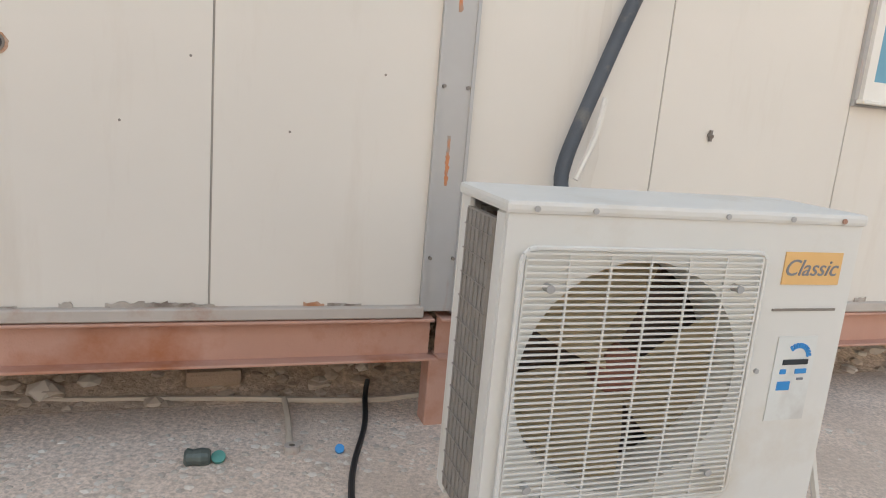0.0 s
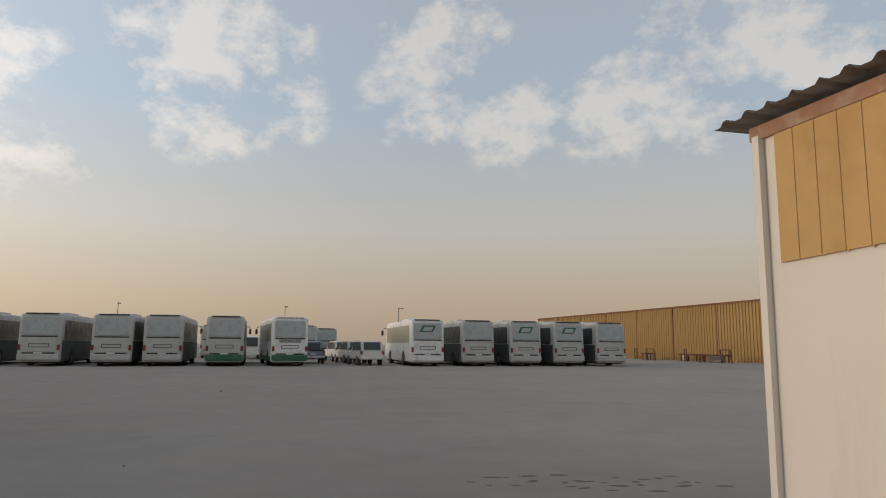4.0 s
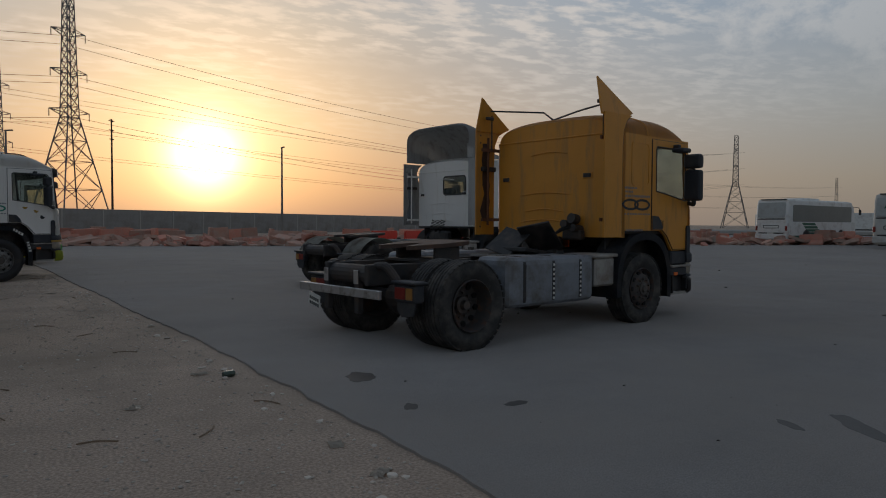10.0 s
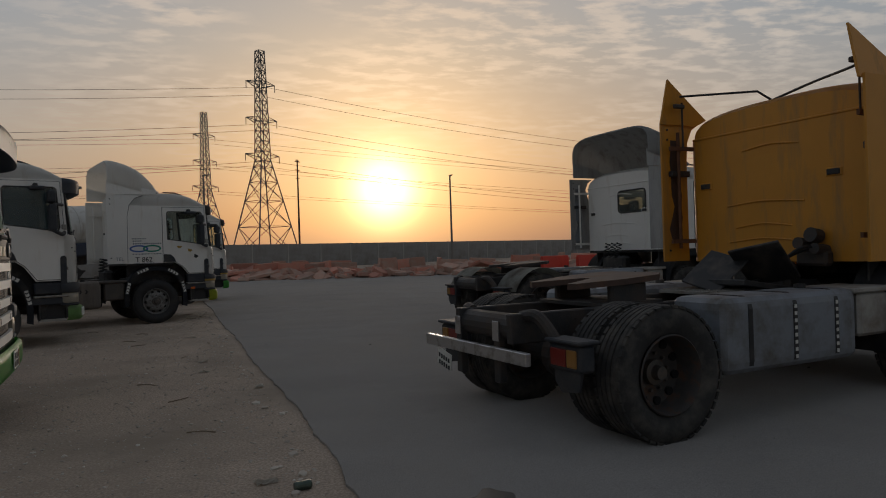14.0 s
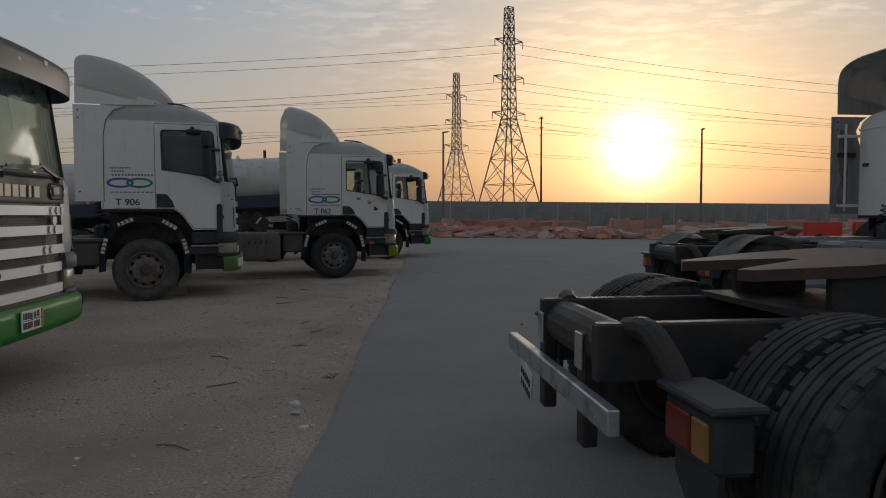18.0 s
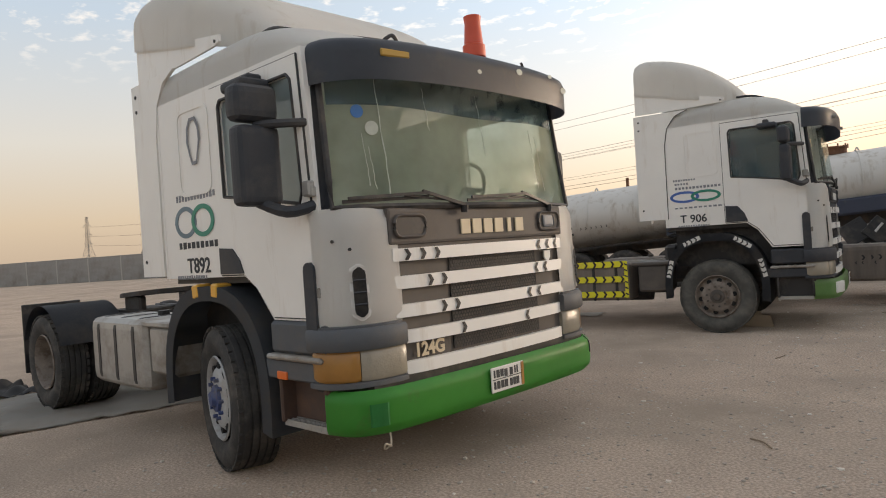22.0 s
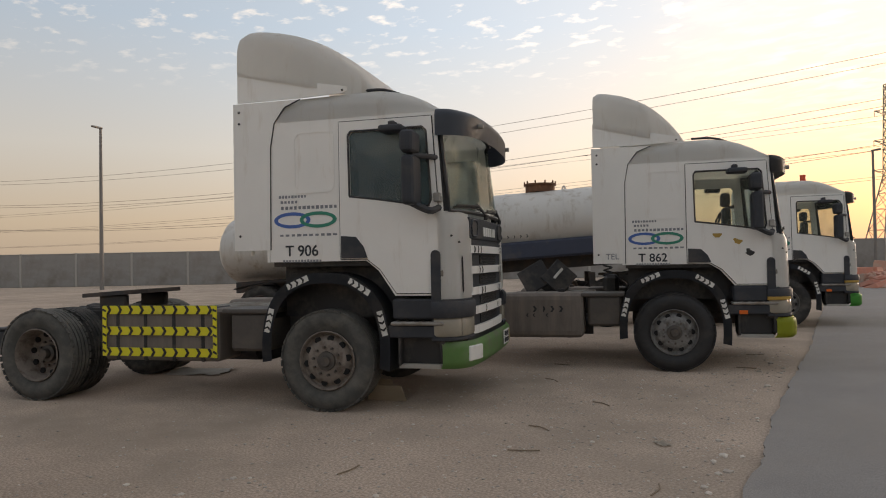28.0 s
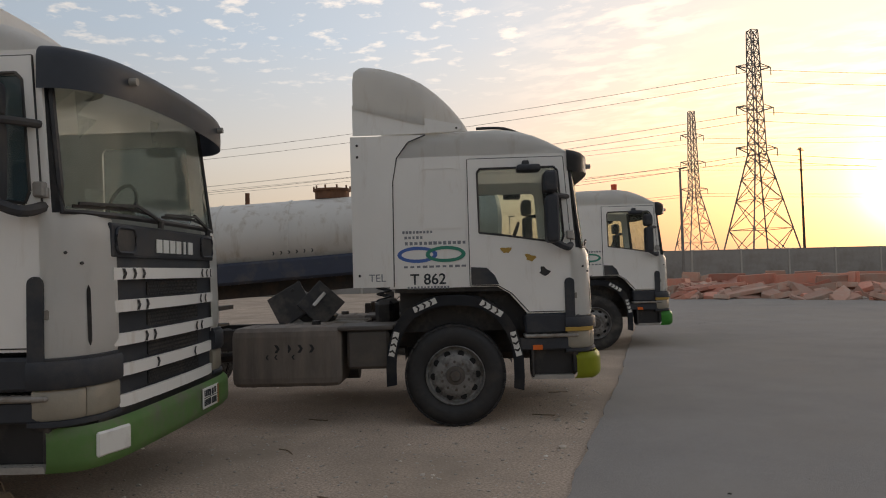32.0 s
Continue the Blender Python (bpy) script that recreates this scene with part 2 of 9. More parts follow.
def glass(name, color, rough=0.05, alpha=0.35, dust=0.0):
    """A dusty pane: part clear, part glossy tint."""
    if name in MATS:
        return MATS[name]
    m = bpy.data.materials.new(name)
    m.use_nodes = True
    nd, lk = m.node_tree.nodes, m.node_tree.links
    b = nd["Principled BSDF"]
    b.inputs["Base Color"].default_value = (*color, 1)
    b.inputs["Roughness"].default_value = rough
    clear = nd.new("ShaderNodeBsdfTransparent")
    clear.inputs[0].default_value = (0.85, 0.9, 0.88, 1)
    tc, t, r = nd.new("ShaderNodeTexCoord"), nd.new("ShaderNodeTexNoise"), nd.new("ShaderNodeMapRange")
    lk.new(tc.outputs["Object"], t.inputs["Vector"])
    t.inputs["Scale"].default_value, t.inputs["Detail"].default_value = 2.5, 5
    r.inputs[1].default_value, r.inputs[2].default_value, r.inputs[3].default_value, r.inputs[4].default_value = 0.3, 0.7, alpha, min(1, alpha + dust)
    lk.new(t.outputs["Fac"], r.inputs[0])
    mx, half, film = nd.new("ShaderNodeMixShader"), nd.new("ShaderNodeMixShader"), nd.new("ShaderNodeBsdfTranslucent")
    film.inputs[0].default_value = (*[min(1, c * 2.0) for c in color], 1)
    half.inputs[0].default_value = 0.45 if dust > 0.2 else 0.1
    lk.new(b.outputs[0], half.inputs[1]), lk.new(film.outputs[0], half.inputs[2])
    lk.new(r.outputs[0], mx.inputs[0]), lk.new(clear.outputs[0], mx.inputs[1]), lk.new(half.outputs[0], mx.inputs[2])
    lk.new(mx.outputs[0], nd["Material Output"].inputs[0])
    MATS[name] = m
    return m


DUST = (0.42, 0.36, 0.29)
M_WHITE = mat("white_truck_paint", (0.84, 0.82, 0.775), 0.42, vary=0.04, scale=3, dirt=(0.62, 0.55, 0.46), dirt_at=(0.56, 0.88), dirt_scale=2.2, streak=True)
M_YELLOW = mat("yellow_truck_paint", (0.65, 0.285, 0.03), 0.42, vary=0.08, scale=3, dirt=(0.36, 0.21, 0.08), dirt_at=(0.52, 0.78), dirt_scale=2.0, streak=True)
M_DARK = mat("dark_grey_plastic", (0.028, 0.032, 0.040), 0.6, vary=0.15, scale=8, bump=0.1, bump_scale=120, dirt=(0.10, 0.09, 0.08), dirt_at=(0.5, 0.75))
M_BLACK = mat("black_paint", (0.022, 0.022, 0.024), 0.5, vary=0.2, dirt=(0.12, 0.105, 0.09), dirt_at=(0.48, 0.72), dirt_scale=3)
M_COWL = mat("dusty_blue_grey_plastic", (0.080, 0.088, 0.098), 0.6, vary=0.15, scale=8, bump=0.1, bump_scale=120, dirt=(0.15, 0.135, 0.12), dirt_at=(0.5, 0.75), dirt_scale=3)
M_VISOR = mat("navy_visor_plastic", (0.095, 0.108, 0.13), 0.4, vary=0.12, dirt=(0.2, 0.18, 0.16), dirt_at=(0.55, 0.8))
M_FRAME = mat("oily_frame_steel", (0.030, 0.029, 0.030), 0.55, vary=0.3, dirt=(0.085, 0.066, 0.054), dirt_at=(0.42, 0.66), dirt_scale=4, bump=0.2, bump_scale=50)
M_RUST = mat("rusty_steel", (0.16, 0.075, 0.04), 0.85, vary=0.35, scale=9, bump=0.3, bump_scale=60, dirt=(0.10, 0.05, 0.03), dirt_at=(0.45, 0.7))
M_TYRE = mat("tyre_rubber", (0.034, 0.033, 0.032), 0.82, vary=0.25, scale=10, bump=0.2, bump_scale=45, dirt=(0.15, 0.135, 0.115), dirt_at=(0.45, 0.8), dirt_scale=4)
M_TYRE_DUSTY = mat("dust_covered_tyre", (0.075, 0.074, 0.068), 0.85, vary=0.2, scale=10, bump=0.2, bump_scale=45, dirt=(0.19, 0.175, 0.15), dirt_at=(0.42, 0.78), dirt_scale=4)
M_TYRE_BLACK = mat("black_worn_tyre", (0.024, 0.024, 0.025), 0.6, vary=0.25, scale=10, bump=0.2, bump_scale=45, dirt=(0.07, 0.062, 0.055), dirt_at=(0.5, 0.75), dirt_scale=4)
M_RIM_STEEL = mat("scuffed_grey_rim", (0.25, 0.245, 0.235), 0.6, 0.35, vary=0.3, scale=12, dirt=(0.085, 0.075, 0.065), dirt_at=(0.46, 0.68), dirt_scale=7)
M_RIM = mat("dusty_rim_steel", (0.23, 0.195, 0.165), 0.75, 0.1, vary=0.25, scale=14, dirt=(0.10, 0.07, 0.05), dirt_at=(0.48, 0.7), dirt_scale=8)
M_RIM_DARK = mat("dark_rim_steel", (0.07, 0.063, 0.06), 0.65, 0.3, vary=0.25, scale=14, dirt=(0.16, 0.09, 0.06), dirt_at=(0.5, 0.7), dirt_scale=8)
M_RIM_PALE = mat("pale_grey_rim_paint", (0.40, 0.41, 0.41), 0.6, vary=0.12, dirt=(0.28, 0.25, 0.22), dirt_at=(0.45, 0.7), dirt_scale=6)
M_RIM_BLUE = mat("blue_hub_paint", (0.04, 0.065, 0.17), 0.5, vary=0.2, dirt=(0.15, 0.14, 0.14), dirt_at=(0.5, 0.7), dirt_scale=8)
# fibreglass whose grey also holds the backlit shade of the hollow side
M_SHELL = mat("shaded_grey_fibreglass", (0.38, 0.38, 0.37), 0.6, vary=0.1, dirt=(0.26, 0.245, 0.23), dirt_at=(0.48, 0.7), dirt_scale=2.0, streak=True)
M_ALU = mat("dusty_aluminium", (0.42, 0.41, 0.385), 0.5, 0.5, vary=0.12, dirt=(0.27, 0.23, 0.19), dirt_at=(0.42, 0.68), dirt_scale=3)
M_SILVER = mat("scuffed_silver_steel", (0.52, 0.52, 0.53), 0.35, 0.8, vary=0.12, dirt=(0.25, 0.22, 0.19), dirt_at=(0.5, 0.7), dirt_scale=6)
M_GREEN = mat("bright_green_paint", (0.07, 0.39, 0.055), 0.42, vary=0.1, dirt=(0.13, 0.24, 0.07), dirt_at=(0.58, 0.76), dirt_scale=3.5)
M_LIME = mat("lime_yellow_paint", (0.42, 0.46, 0.03), 0.5, vary=0.12, dirt=(0.3, 0.28, 0.1), dirt_at=(0.55, 0.7))
M_BADGE = mat("dusty_brown_grey_plastic", (0.085, 0.074, 0.066), 0.6, vary=0.15, scale=5, bump=0.08, bump_scale=120, dirt=(0.16, 0.135, 0.11), dirt_at=(0.5, 0.78), dirt_scale=3)
M_MUD = mat("dusty_pale_mudguard", (0.36, 0.36, 0.32), 0.75, vary=0.15, dirt=(0.13, 0.105, 0.085), dirt_at=(0.45, 0.7), dirt_scale=3)
M_GRILLE = mat("black_grille_mesh", (0.016, 0.016, 0.017), 0.7, vary=0.3, bump=0.6, bump_scale=110, dirt=(0.09, 0.075, 0.06), dirt_at=(0.5, 0.75), dirt_scale=5)
M_LAMP = mat("cloudy_headlamp_lens", (0.30, 0.27, 0.215), 0.25, vary=0.18, scale=5, bump=0.15, bump_scale=40)
M_AMBER = mat("amber_lens", (0.34, 0.165, 0.04), 0.3, vary=0.2, scale=9)
M_ORANGE = mat("orange_reflector", (0.75, 0.15, 0.02), 0.3, vary=0.08)
M_REDLENS = mat("red_lens", (0.22, 0.025, 0.018), 0.3, vary=0.15)
M_BEACON = mat("red_beacon_plastic", (0.62, 0.075, 0.03), 0.3, vary=0.1)
M_PLATE = mat("white_plate", (0.72, 0.72, 0.68), 0.4, vary=0.05, dirt=(0.4, 0.35, 0.3), dirt_at=(0.55, 0.8))
M_INK = mat("black_lettering", (0.03, 0.035, 0.04), 0.6, vary=0.1)
M_INKGREY = mat("faded_grey_lettering", (0.22, 0.23, 0.25), 0.6, vary=0.2)
M_LOGO_B = mat("blue_sticker", (0.06, 0.14, 0.42), 0.5, vary=0.08)
M_GREENPALE = mat("faded_green_paint", (0.20, 0.38, 0.12), 0.6, vary=0.15, scale=6, dirt=(0.30, 0.33, 0.22), dirt_at=(0.45, 0.65), dirt_scale=3)
M_LOGO_BG = mat("faded_blue_grey_sticker", (0.13, 0.20, 0.24), 0.5, vary=0.1)
M_LOGO_G = mat("green_sticker", (0.025, 0.24, 0.16), 0.5, vary=0.08)
M_CREAM = mat("cream_lettering", (0.62, 0.52, 0.36), 0.5, vary=0.05)
M_HAZ_Y = mat("hazard_yellow", (0.80, 0.72, 0.03), 0.45, vary=0.06, dirt=(0.5, 0.42, 0.1), dirt_at=(0.55, 0.75))
M_SEAT = mat("dark_cab_fabric", (0.05, 0.045, 0.04), 0.9, vary=0.2)
M_INTERIOR = mat("grey_cab_trim", (0.32, 0.31, 0.28), 0.8, vary=0.1)
M_HOSE = mat("black_rubber_hose", (0.02, 0.02, 0.021), 0.6, vary=0.2)
M_WSCREEN = glass("dusty_windscreen_glass", (0.39, 0.45, 0.36), 0.08, 0.40, 0.24)
M_TINT = glass("blue_tint_film", (0.035, 0.085, 0.13), 0.06, 0.62, 0.16)
M_WSCREEN_THIN = glass("pale_green_windscreen", (0.36, 0.41, 0.33), 0.06, 0.24, 0.14)
# dusty pane with the reflected sky's pale blue-grey put into its colour
M_SKYPANE = glass("dusty_sky_side_glass", (0.24, 0.29, 0.30), 0.06, 0.72, 0.15)
M_TEALPANE = glass("dark_teal_side_glass", (0.075, 0.115, 0.13), 0.05, 0.62, 0.12)
M_CLEARGLASS = glass("clear_side_glass", (0.16, 0.17, 0.165), 0.05, 0.10, 0.06)
M_SIDEGLASS = glass("tinted_side_glass", (0.13, 0.145, 0.14), 0.05, 0.25, 0.10)


# ---------------------------------------------------------------- mesh helpers
def part(name, bm, material, parent=None, label="", smooth=None, m=None):
    """Links a bmesh as one mesh object under a thing or a part."""
    if smooth is not None:
        bmesh.ops.recalc_face_normals(bm, faces=bm.faces)
        for f in bm.faces:
            f.smooth = True
        lim = radians(smooth)
        for e in bm.edges:
            if len(e.link_faces) == 2 and e.calc_face_angle(0) > lim:
                e.smooth = False
    me = bpy.data.meshes.new(name)
    bm.to_mesh(me)
    bm.free()
    me.materials.append(material)
    return link(name, me, parent, label, m)


def link(name, me, parent=None, label="", m=None):
    ob = new(name, me)
    if parent is not None:
        ob.parent = parent
    if m is not None:
        ob.matrix_basis = m
    if label:
        tagged(ob, label)
    return ob


def thing(name, m, label, category, group="", kind=""):
    ob = new(name)
    ob.empty_display_size = 0.2
    ob.matrix_basis = m
    return tagged(ob, label, category, group, kind)


def box(bm, c, s, bevel=0.0, rot=None, seg=1):
    v = bmesh.ops.create_cube(bm, size=1.0)["verts"]
    mm = Matrix.Translation(c) @ (rot if rot is not None else Matrix.Identity(4)) @ Matrix.Diagonal((*s, 1))
    bmesh.ops.transform(bm, matrix=mm, verts=v)
    if bevel:
        es = list({e for w in v for e in w.link_edges})
        bmesh.ops.bevel(bm, geom=es, offset=bevel, segments=seg, affect="EDGES", profile=0.6)
    return bm


def nb():
    return bmesh.new()


def bx(c, s, bevel=0.0, rot=None, seg=1):
    return box(nb(), c, s, bevel, rot, seg)


def rod(bm, a, b, r, seg=10, r2=None, cap=True):
    a, b = Vector(a), Vector(b)
    d = b - a
    q = d.to_track_quat("Z", "Y").to_matrix().to_4x4()
    bmesh.ops.create_cone(bm, cap_ends=cap, segments=seg, radius1=r, radius2=r if r2 is None else r2, depth=d.length, matrix=Matrix.Translation((a + b) / 2) @ q)
    return bm


def bar(bm, a, b, w, h, bevel=0.0):
    """A rectangular beam from a to b, h along the upright side."""
    a, b = Vector(a), Vector(b)
    d = b - a
    x = d.normalized()
    side = x.cross(Vector((0, 0, 1)))
    side = side.normalized() if side.length > 1e-4 else Vector((0, 1, 0))
    up = side.cross(x).normalized()
    rot = Matrix((x, side, up)).transposed().to_4x4()
    return box(bm, (a + b) / 2, (d.length, w, h), bevel, rot)


def tube(bm, pts, r, seg=8, closed=False):
    pts = [Vector(p) for p in pts]
    rings = []
    n = len(pts)
    ref = Vector((0, 0, 1))
    for i, p in enumerate(pts):
        a = pts[i - 1] if i or closed else p
        b = pts[(i + 1) % n] if i < n - 1 or closed else p
        d = (b - a).normalized()
        s = d.cross(ref)
        if s.length < 0.05:
            s = d.cross(Vector((0, 1, 0)))
        s.normalize()
        u = s.cross(d)
        rr = r[i] if isinstance(r, (list, tuple)) else r
        rings.append([bm.verts.new(p + rr * (math.cos(k * math.tau / seg) * s + math.sin(k * math.tau / seg) * u)) for k in range(seg)])
    for i in range(n if closed else n - 1):
        A, B = rings[i], rings[(i + 1) % n]
        for k in range(seg):
            bm.faces.new((A[k], A[(k + 1) % seg], B[(k + 1) % seg], B[k]))
    if not closed:
        bm.faces.new(rings[0][::-1]), bm.faces.new(rings[-1])
    return bm


def spline(pts, n=8):
    """Points of a smooth curve through pts."""
    P = [Vector(p) for p in pts]
    out = []
    for i in range(len(P) - 1):
        p0, p1, p2, p3 = P[max(i - 1, 0)], P[i], P[i + 1], P[min(i + 2, len(P) - 1)]
        for k in range(n):
            t = k / n
            out.append(0.5 * (2 * p1 + (p2 - p0) * t + (2 * p0 - 5 * p1 + 4 * p2 - p3) * t * t + (3 * p1 - p0 - 3 * p2 + p3) * t ** 3))
    out.append(P[-1])
    return out


def lathe(bm, profile, seg=24, axis="Y", center=(0, 0, 0), cap=False):
    """Turns (along, radius) points about an axis."""
    rings = []
    for al, r in profile:
        ring = []
        for k in range(seg):
            a = k * math.tau / seg
            c, s = r * math.cos(a), r * math.sin(a)
            p = {"Y": (c, al, s), "X": (al, c, s), "Z": (c, s, al)}[axis]
            ring.append(bm.verts.new(Vector(p) + Vector(center)))
        rings.append(ring)
    for A, B in zip(rings, rings[1:]):
        for k in range(seg):
            bm.faces.new((A[k], A[(k + 1) % seg], B[(k + 1) % seg], B[k]))
    if cap and profile[0][1] > 1e-5:
        bm.faces.new(rings[0])
    if cap and profile[-1][1] > 1e-5:
        bm.faces.new(rings[-1][::-1])
    bmesh.ops.remove_doubles(bm, verts=bm.verts, dist=1e-5)
    bmesh.ops.recalc_face_normals(bm, faces=bm.faces)
    return bm


from mathutils import geometry


def sheet(bm, outer, holes=(), thick=0.02, put=None):
    """A plate with openings: 2D outlines, thickness, and put(u, v, w) into space."""
    put = put or (lambda u, v, w: Vector((u, v, w)))
    loops = [list(outer)] + [list(h) for h in holes]
    flat = [p for lp in loops for p in lp]
    tris = geometry.tessellate_polygon([[Vector((u, v, 0)) for u, v in lp] for lp in loops])
    lo = [bm.verts.new(put(u, v, 0.0)) for u, v in flat]
    hi = [bm.verts.new(put(u, v, thick)) for u, v in flat]
    for a, b, c in tris:
        try:
            bm.faces.new((lo[a], lo[b], lo[c])), bm.faces.new((hi[c], hi[b], hi[a]))
        except ValueError:
            pass
    k = 0
    for lp in loops:
        n = len(lp)
        for i in range(n):
            a, b = k + i, k + (i + 1) % n
            bm.faces.new((lo[a], lo[b], hi[b], hi[a]))
        k += n
    bmesh.ops.recalc_face_normals(bm, faces=bm.faces)
    return bm


def rrect(x0, y0, x1, y1, r, n=3):
    """A rectangle with round corners, as 2D points."""
    pts = []
    for cx, cy, a0 in ((x1 - r, y1 - r, 0), (x0 + r, y1 - r, 90), (x0 + r, y0 + r, 180), (x1 - r, y0 + r, 270)):
        for k in range(n + 1):
            a = radians(a0 + 90 * k / n)
            pts.append((cx + r * math.cos(a), cy + r * math.sin(a)))
    return pts


def grid(bm, nu, nv, f, thick=0.0):
    """A curved sheet from f(u, v), u and v from 0 to 1."""
    V = [[bm.verts.new(f(i / nu, j / nv)) for j in range(nv + 1)] for i in range(nu + 1)]
    fs = [bm.faces.new((V[i][j], V[i + 1][j], V[i + 1][j + 1], V[i][j + 1])) for i in range(nu) for j in range(nv)]
    if thick:
        bmesh.ops.solidify(bm, geom=fs, thickness=thick)
    return bm


def text_part(word, size, material, parent, m, name="lettering", label="", bold=0.0):
    cu = bpy.data.curves.new("lettering", "FONT")
    cu.body, cu.size, cu.align_x, cu.align_y, cu.extrude, cu.offset = word, size, "CENTER", "CENTER", 0.002, bold
    ob = new("lettering_source", cu)
    dg = bpy.context.evaluated_depsgraph_get()
    me = bpy.data.meshes.new_from_object(ob.evaluated_get(dg))
    bpy.data.objects.remove(ob)
    bpy.data.curves.remove(cu)
    me.materials.clear()
    me.materials.append(material)
    return link(name, me, parent, label, m)


def upright(x, y, z, turn):
    """A pose for flat lettering: reads left to right, facing the way 'turn' degrees from -y."""
    return Matrix.Translation((x, y, z)) @ Euler((radians(90), 0, radians(turn))).to_matrix().to_4x4()


def bar_rows(bm, x0, x1, z, h, y, n, seed, gap=0.25):
    """A row of short plain bars in place of small writing, in the plane y."""
    rng = random.Random(seed)
    x, w = x0, (x1 - x0) / n
    for k in range(n):
        ww = w * (1 - gap) * rng.uniform(0.7, 1.0)
        box(bm, (x + w / 2, y, z), (ww, 0.003, h * rng.uniform(0.75, 1.0)))
        x += w
    return bm

# ---------------------------------------------------------------- tractor units
WHEELS = {}
# shade inside the rim openings, painted near-black on solid plugs
M_HOLE_SHADE = mat("rim_hole_shade", (0.008, 0.008, 0.008), 0.9, vary=0.1)
M_HUB = mat("oily_hub_steel", (0.10, 0.09, 0.08), 0.55, 0.4, vary=0.3, scale=20, dirt=(0.18, 0.14, 0.11), dirt_at=(0.5, 0.7), dirt_scale=9)
M_RUSTDK = mat("dark_greasy_rust", (0.075, 0.045, 0.034), 0.7, vary=0.35, scale=6, dirt=(0.15, 0.085, 0.055), dirt_at=(0.5, 0.75), dirt_scale=4)
M_TANKDK = mat("dull_grey_tank", (0.26, 0.285, 0.32), 0.45, 0.3, vary=0.15, dirt=(0.15, 0.135, 0.12), dirt_at=(0.42, 0.68), dirt_scale=3)
M_TANKBROWN = mat("dusty_brown_tank", (0.17, 0.145, 0.125), 0.7, 0.1, vary=0.15, dirt=(0.26, 0.22, 0.185), dirt_at=(0.42, 0.7), dirt_scale=3, streak=True)
M_STAINYELLOW = mat("mustard_sticker", (0.42, 0.26, 0.05), 0.6, vary=0.1)
M_CABLE_OLD = mat("frayed_pale_wire", (0.40, 0.35, 0.28), 0.8, vary=0.2)
M_STRIPE = mat("orange_reflective_strip", (0.78, 0.42, 0.06), 0.4, vary=0.08)
M_DECAL_W = mat("pale_round_sticker", (0.48, 0.52, 0.46), 0.5, vary=0.15, scale=30)
M_DECAL_B = mat("blue_round_sticker", (0.03, 0.16, 0.45), 0.4, vary=0.1)
M_GREEN_DK = mat("dark_green_filler", (0.04, 0.28, 0.07), 0.6, vary=0.2, scale=8)


